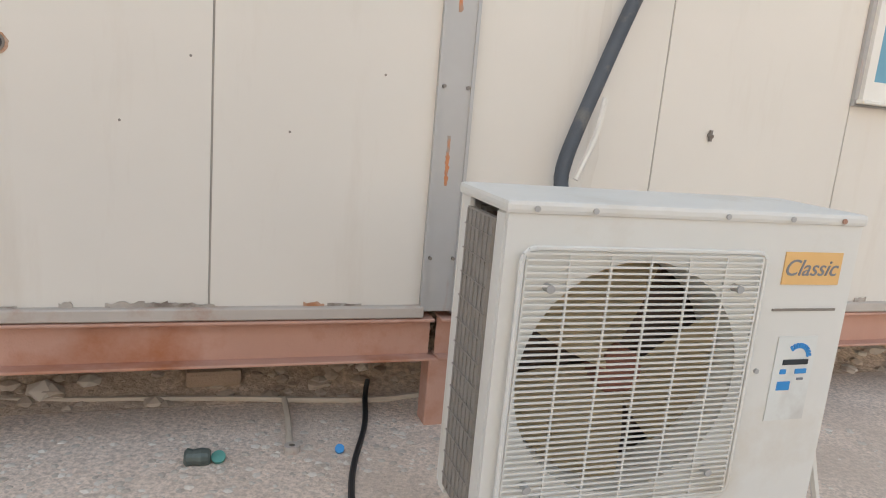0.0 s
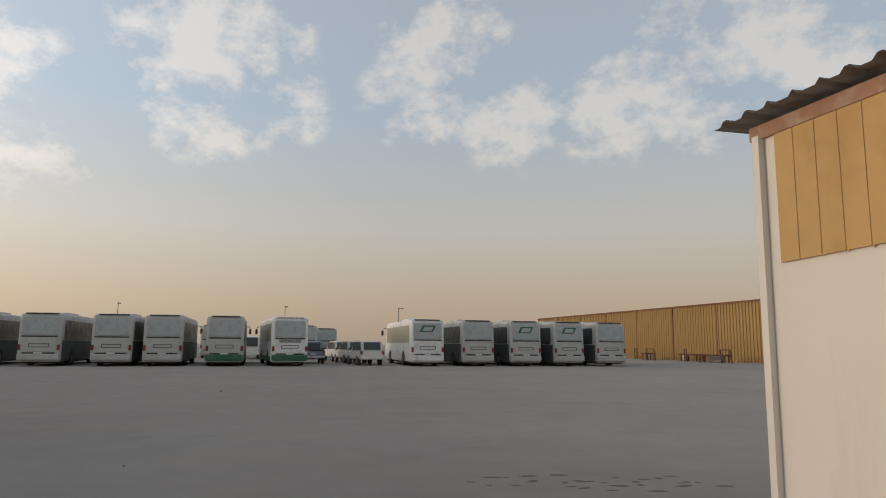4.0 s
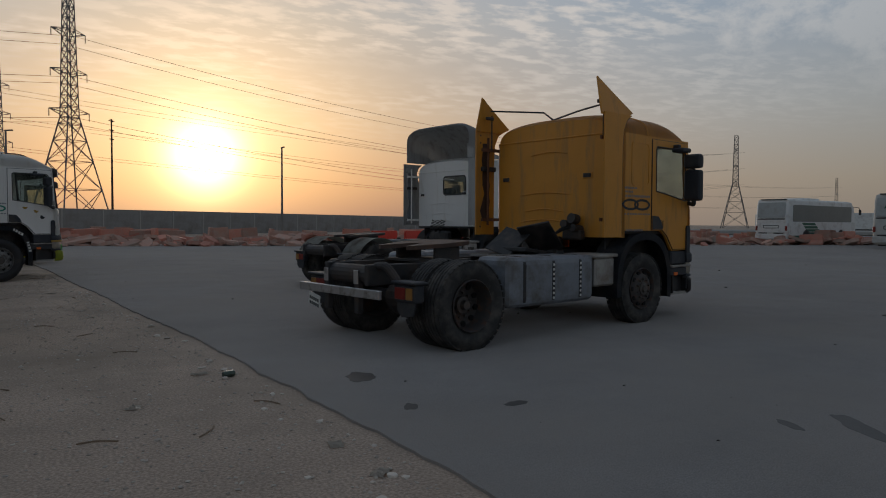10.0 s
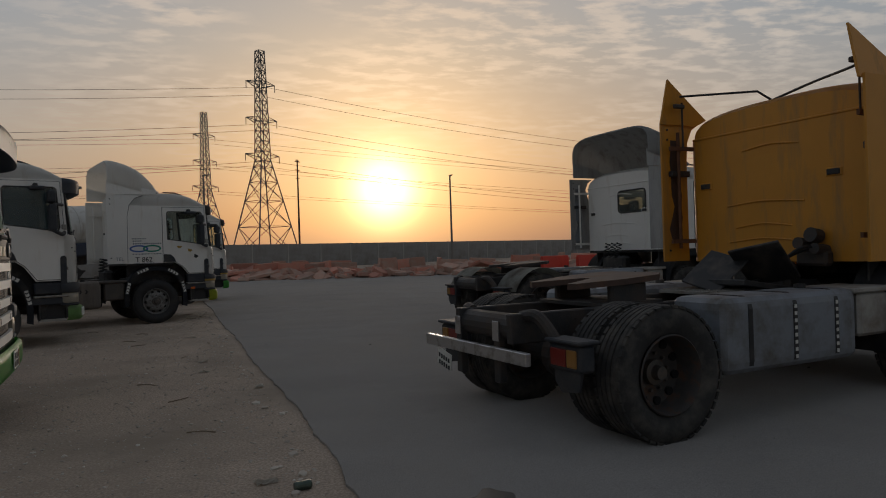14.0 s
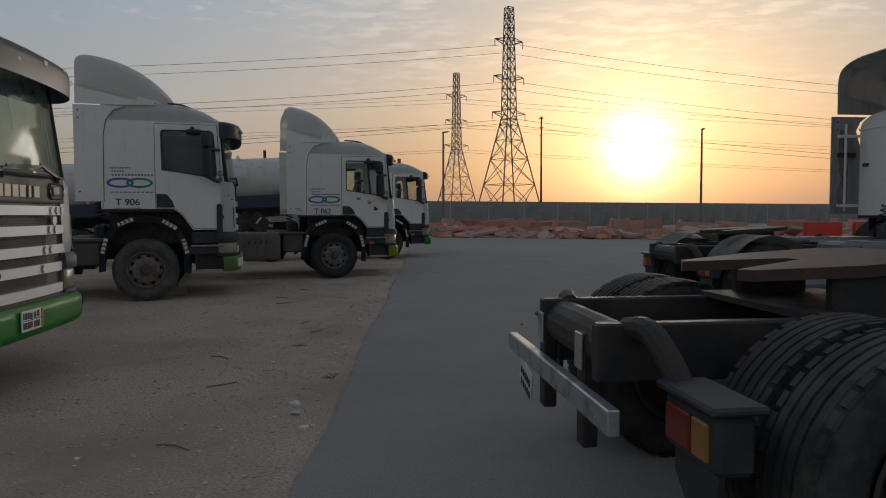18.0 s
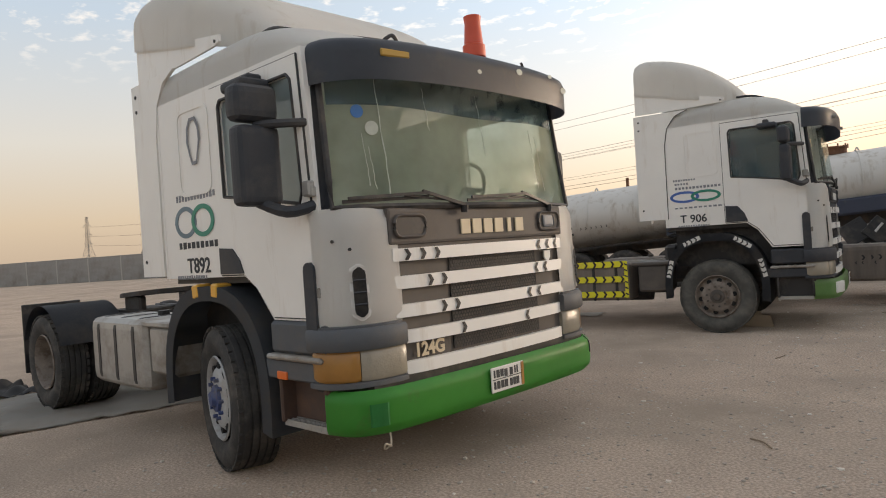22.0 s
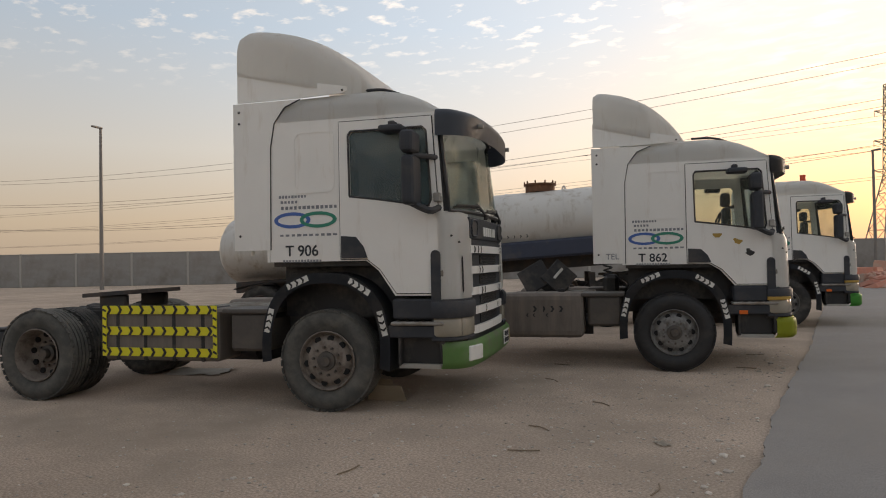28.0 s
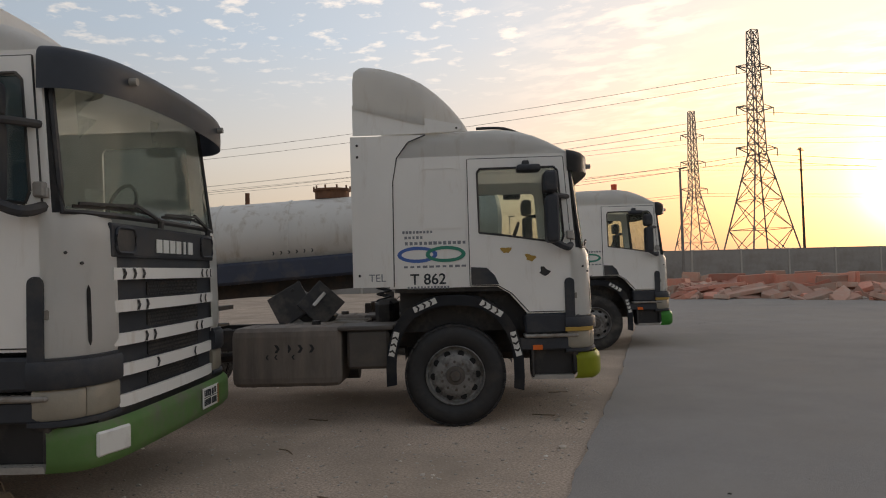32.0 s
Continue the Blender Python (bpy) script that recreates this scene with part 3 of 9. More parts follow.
def wheel_meshes():
    if WHEELS:
        return
    r, w = 0.52, 0.29
    prof = [(-w / 2 + 0.03, 0.30), (-w / 2, 0.36), (-w / 2 - 0.012, 0.43), (-w / 2 + 0.012, 0.49), (-w / 2 + 0.035, r - 0.008)]
    for k in range(4):
        y0 = -w / 2 + 0.045 + k * 0.052
        prof += [(y0, r), (y0 + 0.036, r), (y0 + 0.039, r - 0.014), (y0 + 0.049, r - 0.014)]
    prof += [(w / 2 - 0.04, r), (w / 2 - 0.035, r - 0.008), (w / 2 - 0.012, 0.49), (w / 2 + 0.012, 0.43), (w / 2, 0.36), (w / 2 - 0.03, 0.30)]
    bm = lathe(nb(), prof, 40)
    for f in [f for f in bm.faces if len(f.verts) > 6]:
        bm.faces.remove(f)
    # shoulder blocks of the tread
    for k in range(40):
        a = (k + 0.5) * math.tau / 40
        for y in (-w / 2 + 0.022, w / 2 - 0.022):
            box(bm, (math.cos(a) * (r - 0.013), y, math.sin(a) * (r - 0.013)), (0.018, 0.03, 0.06), 0, Euler((0, -a, 0)).to_matrix().to_4x4())
    WHEELS["tyre"] = bm
    # outer face is at -y
    rimf = [(-0.135, 0.305), (-0.145, 0.295), (-0.13, 0.285), (-0.09, 0.275), (-0.085, 0.255), (-0.13, 0.21), (-0.14, 0.165), (-0.14, 0.0)]
    rimr = [(-0.135, 0.305), (-0.145, 0.295), (-0.13, 0.285), (0.0, 0.275), (0.06, 0.255), (0.07, 0.20), (0.075, 0.16), (0.075, 0.0)]
    for key, pr in (("rim_front", rimf), ("rim_rear", rimr)):
        bm = lathe(nb(), pr, 32)
        WHEELS[key] = bm
    for key, y0, n in (("holes_front", -0.117, 10), ("holes_rear", 0.058, 10)):
        for k in range(n):
            a = (k + 0.5) * math.tau / n
            c = Vector((math.cos(a) * 0.225, y0, math.sin(a) * 0.225))
            WHEELS[f"{key}_{k}"] = rod(nb(), c + Vector((0, -0.010, 0)), c + Vector((0, 0.02, 0)), 0.034, 10)
    for key, y0 in (("hub_front", -0.14), ("hub_rear", 0.075)):
        bm = nb()
        ln = 0.45 if key == "hub_front" else 1.0
        bm = lathe(bm, [(y0 + 0.01, 0.10), (y0 - 0.05 * ln, 0.095), (y0 - 0.06 * ln, 0.06), (y0 - 0.115 * ln, 0.05), (y0 - 0.12 * ln, 0.0)], 20)
        for k in range(10):
            a = k * math.tau / 10
            c = Vector((math.cos(a) * 0.142, y0, math.sin(a) * 0.142))
            WHEELS[f"{key}_nut_{k}"] = rod(nb(), c, c + Vector((0, -0.03, 0)), 0.014, 6)
        WHEELS[key] = bm
    for k, bm in list(WHEELS.items()):
        bmesh.ops.recalc_face_normals(bm, faces=bm.faces)
        for f in bm.faces:
            f.smooth = True
        for e in bm.edges:
            if len(e.link_faces) == 2 and e.calc_face_angle(0) > radians(35):
                e.smooth = False
        me = bpy.data.meshes.new(k)
        bm.to_mesh(me)
        bm.free()
        WHEELS[k] = me


def wheel(parent, x, y, turn, kind, rim_mat, z=0.52, outer=True, tyre=None):
    """One wheel: rim with its tyre, holes and hub. turn: degrees about z; 0 faces -y."""
    wheel_meshes()

    def own(key, material):
        k = (key, material.name)
        if k not in WHEELS:
            me = WHEELS[key].copy()
            me.materials.clear()
            me.materials.append(material)
            WHEELS[k] = me
        return WHEELS[k]

    base = "front" if kind in ("front", "blue") else "rear"
    rim_mat = M_RIM_PALE if kind == "blue" else rim_mat
    w = link("wheel", own("rim_" + base, rim_mat), parent, m=pose(x, y, z, 0, random.uniform(0, 60), 0) if turn == 0 else pose(x, y, z, 0, 0, turn))
    link("tyre", own("tyre", tyre or M_TYRE), w)
    hub_mat = M_RIM_BLUE if kind == "blue" else M_HUB
    link("hub", own("hub_" + base, hub_mat), w)
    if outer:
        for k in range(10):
            link("rim_hole", own(f"holes_{base}_{k}", M_HOLE_SHADE), w)
            link("wheel_nut", own(f"hub_{base}_nut_{k}", hub_mat), w)
    return w


def chevron(bm, x, y, z, s, d, face):
    """A small arrow sticker; face 'y' lies on a side, 'x' on the front. d: the way it points."""
    h = s * 0.55
    pts = [(-0.65, -1), (0.1, -1), (0.75, 0), (0.1, 1), (-0.65, 1), (0.0, 0)]
    vs = []
    for u, v in pts:
        if face == "y":
            vs.append(bm.verts.new((x + d * u * h, y, z + v * h)))
        else:
            vs.append(bm.verts.new((x, y + d * u * h, z + v * h)))
    fc = bm.faces.new(vs)
    r = bmesh.ops.extrude_face_region(bm, geom=[fc])
    off = (0, -0.002 if y < 0 else 0.002, 0) if face == "y" else (0.002, 0, 0)
    bmesh.ops.translate(bm, verts=[v for v in r["geom"] if isinstance(v, bmesh.types.BMVert)], vec=off)
    return bm


def ring_logo(cx, cz, y, rx, rz, w, thick=0.003, half=None):
    """A flat oval ring on the side at y."""
    bm = nb()
    n = 28
    out = [(cx + rx * math.cos(k * math.tau / n), cz + rz * math.sin(k * math.tau / n)) for k in range(n)]
    inn = [(cx + (rx - w) * math.cos(k * math.tau / n), cz + (rz - w * 0.8) * math.sin(k * math.tau / n)) for k in range(n)]
    s = -1 if y < 0 else 1
    return sheet(bm, out, [inn], thick, lambda u, v, t: Vector((u, y + s * t, v)))


def tractor(m, label, paint=None, bumper=None, number="", zc=0.0, wb=3.6, deflector="full", visor=True, side="tank", rims=None, rear_bar=False, beacon=False, emblem=True,
            steer=0.0, logo=True, bars=True, dh=0.66, zb=-0.04, rc=0.36, rear_window=False, curtain=False, mudguards=True, model_text="", hood_dark=False, flap=False, arrows=False, front_hub="front", fuel=1.15, stickers=False, dfx=0.10, fz=1.38, guard=None, tyre=None, pane=None):
    paint, bumper, rims = paint or M_WHITE, bumper or M_GREEN, rims or M_RIM
    T = thing("truck_tractor", m, label, "truck", "parked truck tractors")
    wb += 0.13
    FX = -0.13        # front axle
    guard, tyre = guard or M_DARK, tyre or M_TYRE

    def Z(z):
        return z + (zb if z <= 0.9 else zc if z >= 1.75 else zb + (zc - zb) * (z - 0.9) / 0.85)

    W = 1.21
    ww = 1.155 if curtain else 1.18      # half the windscreen's width
    behind = deflector == "fins" or rear_window      # seen from behind: domed roof, round rear corners, open fairings
    rnd, rnd2 = (0.62, 0.72) if behind else (0.45, 0.5)
    xr = -0.62 if behind else -0.74
    # side walls with window openings; front at +x
    outer = [(xr, Z(1.36)), (0.32, Z(1.36)), (0.45, Z(1.28)), (0.62, Z(1.08)), (1.14, Z(1.08)), (1.125, Z(1.74)), (1.06, Z(2.70)), (xr, Z(2.70))]
    win = [(0.165, Z(1.915)), (0.42, Z(1.88)), (0.97, Z(1.79)), (1.00, Z(1.85)), (0.955, Z(2.51)), (0.915, Z(2.55)), (0.185, Z(2.55)), (0.155, Z(2.51))]
    for s in (-1, 1):
        part("cab_side", sheet(nb(), outer, [win], 0.04, lambda u, v, t: Vector((u, s * (W - 0.04 + t), v))), paint, T)
        door = [(0.05, Z(1.375)), (0.33, Z(1.375)), (0.47, Z(1.29)), (0.64, Z(1.10)), (1.08, Z(1.10)), (1.075, Z(1.75)), (1.02, Z(2.66)), (0.05, Z(2.66))]
        dwin = [(0.155, Z(1.905)), (0.42, Z(1.87)), (0.98, Z(1.78)), (1.01, Z(1.85)), (0.965, Z(2.52)), (0.925, Z(2.56)), (0.175, Z(2.56)), (0.145, Z(2.52))]
        d = part("door", sheet(nb(), door, [dwin], 0.012, lambda u, v, t: Vector((u, s * (W + 0.002 + t), v))), paint, T)
        seam = nb()
        for a, b in zip(door, door[1:] + door[:1]):
            rod(seam, (a[0], s * (W + 0.004), a[1]), (b[0], s * (W + 0.004), b[1]), 0.009, 6)
        part("door_seal", seam, M_BLACK, d)
        gl = part("side_window", sheet(nb(), [(u, v) for u, v in win], [], 0.006, lambda u, v, t: Vector((u, s * (W - 0.015 + t), v))), M_CLEARGLASS if curtain and s == 1 else pane or M_SIDEGLASS, d, "dusty tinted door glass")
        gl.visible_shadow = False
        gask = nb()
        for a, b in zip(dwin, dwin[1:] + dwin[:1]):
            rod(gask, (a[0], s * (W + 0.012), a[1]), (b[0], s * (W + 0.012), b[1]), 0.011, 6)
        part("window_gasket", gask, M_BLACK, d)
        hd = sheet(nb(), [(0.06, Z(1.38)), (0.34, Z(1.38)), (0.30, Z(1.47)), (0.22, Z(1.55)), (0.06, Z(1.56))], [], 0.014, lambda u, v, t: Vector((u, s * (W + 0.010 + t), v)))
        part("door_handle", hd, M_DARK, d, "dark grey door handle recess")
        for hz in (1.84, 1.25):
            part("hinge", bx((1.09, s * (W + 0.012), Z(hz)), (0.06, 0.03, 0.06), 0.006), M_ALU, d)
        # embossed panel behind the door
        em = nb()
        o = rrect(-0.47, Z(1.96), -0.01, Z(2.60), 0.08)
        i = rrect(-0.445, Z(1.985), -0.035, Z(2.575), 0.07)
        sheet(em, o, [i], 0.006, lambda u, v, t: Vector((u, s * (W + t), v)))
        part("sleeper_panel_rib", em, paint, T)
        # A pillar
        def pillar(u, v, s=s):
            a = Vector((1.10 - 0.05 * v, s * W, Z(1.72 + 0.98 * v)))
            b = Vector((1.168 - 0.10 * v, s * (ww + 0.002 - 0.03 * v), Z(1.735 + 0.925 * v)))
            return a.lerp(b, u)
        part("pillar", grid(nb(), 2, 6, pillar, 0.012), M_DARK if hood_dark else paint, T, smooth=60)
    # roof
    def roof(u, v):
        x = -0.74 + 1.90 * u
        top = rc - 0.03 * (1 - u) ** 2
        if u > 0.55:
            top *= max(0.06, 1 - ((u - 0.55) / 0.45) ** 2.2)
        a = (v - 0.5) * math.pi
        sn, cs = math.sin(a), math.cos(a)
        wy = W - (0.10 * max(0, (u - 0.6) / 0.4) ** 2)
        tuck = 0.0
        if behind and u < 0.12:
            tuck = 0.13 * (1 - math.sqrt(max(0.0, 1 - (1 - u / 0.12) ** 2)))
        return Vector((x, (wy - tuck) * math.copysign(abs(sn) ** rnd, sn), Z(2.69) + (top - 0.6 * tuck) * abs(cs) ** rnd2))
    part("roof", grid(nb(), 32 if behind else 14, 24, roof, -0.03), paint, T, smooth=50)
    low = 1.27 if deflector == "fins" else 1.36
    WR = W - 0.13 if behind else W
    rise = rc - 0.028 - (0.078 if behind else 0)
    rear_o = [(-WR, Z(low)), (WR, Z(low)), (WR, Z(2.69))]
    for k in range(1, 20):
        a = (0.5 - k / 20) * math.pi
        rear_o.append((WR * math.copysign(abs(math.sin(a)) ** rnd, math.sin(a)), Z(2.69) + rise * abs(math.cos(a)) ** rnd2))
    rear_o.append((-WR, Z(2.69)))
    hole = [rrect(-0.72, Z(2.10), 0.10, Z(2.56), 0.08)] if rear_window else []
    rw = part("rear_wall", sheet(nb(), rear_o, hole, 0.03, lambda u, v, t: Vector((-0.745 - t, u, v))), paint, T)
    if behind:
        for s in (-1, 1):
            def turn_in(u, v, s=s):
                a = u * math.pi / 2
                return Vector((xr - 0.125 * math.sin(a), s * (W - 0.13 + 0.13 * math.cos(a)), Z(low + (2.70 - low) * v)))
            part("rear_corner", grid(nb(), 8, 2, turn_in, 0.02 * s), paint, T, smooth=60)
        part("roof_gutter", tube(nb(), [roof(0.35, k / 24) + Vector((0, 0, 0.004)) for k in range(25)], 0.011, 6), paint, T)
    if rear_window:
        part("rear_window", sheet(nb(), rrect(-0.72, Z(2.10), 0.10, Z(2.56), 0.08), [], 0.006, lambda u, v, t: Vector((-0.765 - t, u, v))), M_SIDEGLASS, rw)
        gk = nb()
        rr = rrect(-0.72, Z(2.10), 0.10, Z(2.56), 0.08)
        for a, b in zip(rr, rr[1:] + rr[:1]):
            rod(gk, (-0.778, a[0], a[1]), (-0.778, b[0], b[1]), 0.016, 6)
        part("window_gasket", gk, M_BLACK, rw)
    ribs = nb()
    for zz, y0, y1 in ((1.86, -0.35, 0.62), (1.62, -0.2, 0.5), (1.47, -0.3, 0.6), (2.47, -0.3, 0.4)):
        tube(ribs, spline([(-0.777, y0, Z(zz)), (-0.785, (y0 + y1) / 2, Z(zz + 0.035)), (-0.777, y1, Z(zz))], 6), 0.010, 6)
    rod(ribs, (-0.776, -1.1, Z(2.70)), (-0.776, 1.1, Z(2.70)), 0.014, 6)
    for y in (-0.68, 0.92):
        box(ribs, (-0.78, y, Z(2.12)), (0.02, 0.18, 0.09), 0.01)
    part("pressed_rib", ribs, paint, rw)
    for y in (-0.68, 0.92):
        part("vent", bx((-0.792, y, Z(2.12)), (0.015, 0.14, 0.06), 0.008), M_BLACK, rw)
    # floor and inside
    part("cab_floor", bx((0.16, 0, Z(1.34)), (1.78, 2.3, 0.05)), M_BLACK, T)
    ins = part("dashboard", bx((0.94, 0, Z(1.62)), (0.42, 2.2, 0.40), 0.08, seg=2), M_INTERIOR, T)
    part("firewall", bx((1.15, 0, Z(1.35)), (0.06, 2.28, 0.72)), M_BLACK, T)
    st = nb()
    tube(st, [(0.62 + 0.07 * math.sin(a), 0.62 + 0.22 * math.cos(a), Z(1.92) + 0.20 * math.sin(a)) for a in [k * math.tau / 20 for k in range(20)]], 0.016, 6, True)
    rod(st, (0.62, 0.62, Z(1.92)), (0.85, 0.62, Z(1.75)), 0.03, 8)
    box(st, (0.62, 0.62, Z(1.92)), (0.03, 0.38, 0.04))
    part("steering_wheel", st, M_BLACK, ins)
    for y in (0.62, -0.62):
        sb = nb()
        box(sb, (0.12, y, Z(1.55)), (0.5, 0.5, 0.16), 0.05, seg=2)
        box(sb, (-0.13, y, Z(1.95)), (0.14, 0.48, 0.75), 0.06, seg=2)
        part("seat", sb, M_SEAT, T)
    part("bunk", bx((-0.5, 0, Z(1.55)), (0.42, 2.2, 0.22), 0.05), M_SEAT, T)
    # windscreen
    def ws(u, v, off=0.0):
        s = 2 * u - 1
        return Vector((1.318 - 0.10 * v - 0.145 * abs(s) ** 3.2 + off, s * (ww - 0.03 * v), Z(1.735 + 0.925 * v)))
    scr = part("windscreen", grid(nb(), 14, 6, ws, 0.006), M_WSCREEN if curtain else M_WSCREEN_THIN, T, "dusty windscreen glass", smooth=60)
    scr.visible_shadow = False
    if curtain:
        part("tint_strip", grid(nb(), 24, 4, lambda u, v: ws(0.012 + 0.976 * u, (0.665 + 0.012 * math.sin(9 * u)) * (1 - v) + 0.995 * v, 0.010), 0.003), M_TINT, scr, "dark blue tint strip across the top", smooth=60).visible_shadow = False
        for y, z0, z1, sd in ((-0.80, 1.80, 2.52, 1), (-0.92, 1.86, 2.18, 2), (-0.885, 1.84, 2.10, 3), (0.05, 2.08, 2.50, 4), (0.62, 1.86, 2.30, 5), (0.70, 1.84, 2.26, 6), (-0.45, 2.22, 2.50, 7)):
            run_ = [ws(0.5 + (y + 0.012 * noise.noise(Vector((k * 0.6, sd, 1))) + 0.02 * k / 9) / 2.26, (z1 + (z0 - z1) * k / 9 - 1.735) / 0.925, 0.009) for k in range(10)]
            part("water_streak", tube(nb(), run_, 0.0035 if sd == 1 else 0.002, 4), M_DECAL_W, scr, "dried pale water streak")
    edge = [ws(k / 14, 0, 0.006) for k in range(15)] + [ws(1, k / 6, 0.006) for k in range(1, 7)] + [ws(1 - k / 14, 1, 0.006) for k in range(1, 15)] + [ws(0, 1 - k / 6, 0.006) for k in range(1, 6)]
    part("windscreen_gasket", tube(nb(), edge, 0.020, 6, True), M_BLACK, scr)
    for y0, y1 in ((0.70, -0.17), (-0.24, -1.06)):
        wp = nb()
        at = lambda y, v, off: ws(0.5 + y / 2.26, v, off)
        bar(wp, at(y0, 0.0, 0.035), at(y0 - 0.34, 0.095, 0.04), 0.018, 0.020)
        bar(wp, at(y0 - 0.30, 0.085, 0.045), at(y1, 0.055, 0.04), 0.014, 0.018)
        bar(wp, at(y0 - 0.12, 0.035, 0.022), at(y0 - 0.46, 0.07, 0.022), 0.012, 0.012)
        bar(wp, at(y0 - 0.28, 0.060, 0.018), at(y1 - 0.02, 0.035, 0.018), 0.010, 0.020)
        rod(wp, at(y0, 0.0, 0.03) + Vector((0, 0, -0.05)), at(y0, 0.0, 0.035), 0.022, 8)
        part("wiper", wp, M_BLACK, scr)
    if visor:
        small = visor == "small"
        xf, zt = (1.37, 2.74) if small else (1.44, 2.735)
        vh = [(xf, 0.0), (xf - 0.012, 0.50), (xf - 0.045, 0.83), (xf - 0.10, 1.02), (xf - 0.18, 1.145), (xf - 0.27, 1.215), (1.06, 1.238)]
        if curtain:
            vh = [(x, y * 0.955) for x, y in vh]
        vp = spline([(x, -y, 0) for x, y in vh[::-1]] + [(x, y, 0) for x, y in vh[1:]], 5)

        def vis(u, v):
            k = u * (len(vp) - 1)
            i = min(int(k), len(vp) - 2)
            p = vp[i].lerp(vp[i + 1], k - i)
            th = min(1.0, v / 0.4) * math.pi / 2
            q = 1 - math.sin(th)
            z = zt - 0.08 + 0.08 * math.cos(th) - (0.15 if small else 0.195) * max(0.0, (v - 0.4) / 0.6)
            return Vector((1.06 + (p.x - 1.06) * (1 - 0.5 * q - 0.05 * max(0, v - 0.8)), p.y * (1 - 0.07 * q), Z(z + 0.025 * (1 - (p.y / 1.24) ** 2))))
        vm = M_BLACK if small else M_VISOR
        vi = part("sun_visor", grid(nb(), 48, 10, vis, 0.02), vm, T, "dark sun visor over the windscreen", smooth=50)
        if curtain:
            part("marker_lamp", bx((xf - 0.050, -0.80, Z(zt - 0.105)), (0.02, 0.20, 0.045), 0.008, Euler((0, 0, radians(-8))).to_matrix().to_4x4()), M_STAINYELLOW, vi, "faded yellow marker lens")
            for k, (y, z, r) in enumerate(((0.30, 0.075, 0.045), (0.92, 0.12, 0.05), (-0.12, 0.13, 0.03), (0.70, 0.05, 0.03))):
                ring = [(y + r * (0.7 + 0.5 * noise.noise(Vector((j, k, 3)))) * math.cos(j * math.tau / 11), Z(zt - z) + 0.7 * r * (0.7 + 0.5 * noise.noise(Vector((j, k, 8)))) * math.sin(j * math.tau / 11)) for j in range(11)]
                part("scuff_mark", sheet(nb(), ring, [], 0.004, lambda u, v, t: Vector((xf + 0.004 + t - (0.072 if abs(y) > 0.85 else 0.034 if y > 0.5 else 0.006), u, v))), M_DECAL_W, vi)
        else:
            for y in (-0.78, 0.78):
                part("marker_lamp", rod(nb(), (xf - 0.06, y, Z(zt - 0.13)), (xf + 0.008, y, Z(zt - 0.13)), 0.026, 12), M_INTERIOR, vi)
    # corner panels
    for s in (-1, 1):
        cpts = spline([(1.318, 0.80, 0), (1.312, 0.95, 0), (1.285, 1.06, 0), (1.235, 1.15, 0), (1.17, 1.208, 0), (1.12, 1.230, 0), (1.085, 1.236, 0)], 5)

        def corner(u, v, s=s):
            k = u * (len(cpts) - 1)
            i = min(int(k), len(cpts) - 2)
            p = cpts[i].lerp(cpts[i + 1], k - i)
            top = 0.02 * math.sin(min(1, v / 0.08) * math.pi / 2) if v < 0.08 else 0.02
            tp = 1.0 if v < 0.9 else 1 - (v - 0.9) * 0.25
            return Vector((p.x * tp + top - 0.02 - 0.02 * v, s * p.y, Z(1.035 + 0.695 * v)))
        cp = part("corner_panel", grid(nb(), 40, 10, corner, 0.012 * -s), paint, T, smooth=50)

        def shell(y, z, off, s=s):
            """A point just outside the panel at the width y and the height z."""
            y = min(max(y, 0.80), 1.229)
            for a, b in zip(cpts, cpts[1:]):
                if a.y <= y <= b.y:
                    x = a.x + (b.x - a.x) * (y - a.y) / max(1e-6, b.y - a.y)
                    n = Vector((b.y - a.y, a.x - b.x, 0)).normalized()
                    break
            v = (z - 1.035) / 0.695
            return Vector((x - 0.02 * v + n.x * off, s * (y + n.y * off), Z(z)))

        def slot(wide, z0, z1, off):
            def f(u, v):
                q = max(0.0, abs(2 * v - 1) - 0.72) / 0.28
                return shell(1.075 + (u - 0.5) * 2 * wide * math.sqrt(max(0.03, 1 - q * q)), z0 + (z1 - z0) * v, off)
            return grid(nb(), 4, 14, f, 0.012 * -s)
        if curtain:
            part("slot_surround", slot(0.050, 1.075, 1.405, 0.006), paint, cp, smooth=60)
        part("air_slot", slot(0.034 if curtain else 0.013, 1.095, 1.385, 0.011 if curtain else 0.004), M_BLACK, cp)
        for zz in (1.17, 1.24, 1.31) if curtain else ():
            part("slot_bar", tube(nb(), [shell(y, zz, 0.012) for y in (1.042, 1.06, 1.09, 1.108)], 0.007, 6), M_DARK, cp)
        for z_ in (1.55, 1.60):
            part("screw", rod(nb(), shell(1.18 if z_ > 1.57 else 1.11, z_ - 0.06, -0.01), shell(1.18 if z_ > 1.57 else 1.11, z_ - 0.06, 0.014), 0.010, 8), M_BLACK, cp)
        part("side_air_vane", sheet(nb(), rrect(0.98, Z(0.97), 1.075, Z(1.43), 0.045), [], 0.03, lambda u, v, t: Vector((u + 0.02, s * (W + 0.012 + t), v))), M_DARK, T)
    # grille
    panel_mat = M_BADGE if curtain else M_DARK
    G = part("grille", bx((1.265, 0, Z(1.20)), (0.05, 1.66, 1.04), 0.01), panel_mat, T, "dusty dark radiator grille")
    part("badge_panel", bx((1.290, 0, Z(1.610)), (0.045, 1.74, 0.225), 0.02, seg=2), panel_mat, G)
    for y in (-0.70, 0.70):
        pk = rrect(y - 0.125, Z(1.545), y + 0.125, Z(1.675), 0.045)
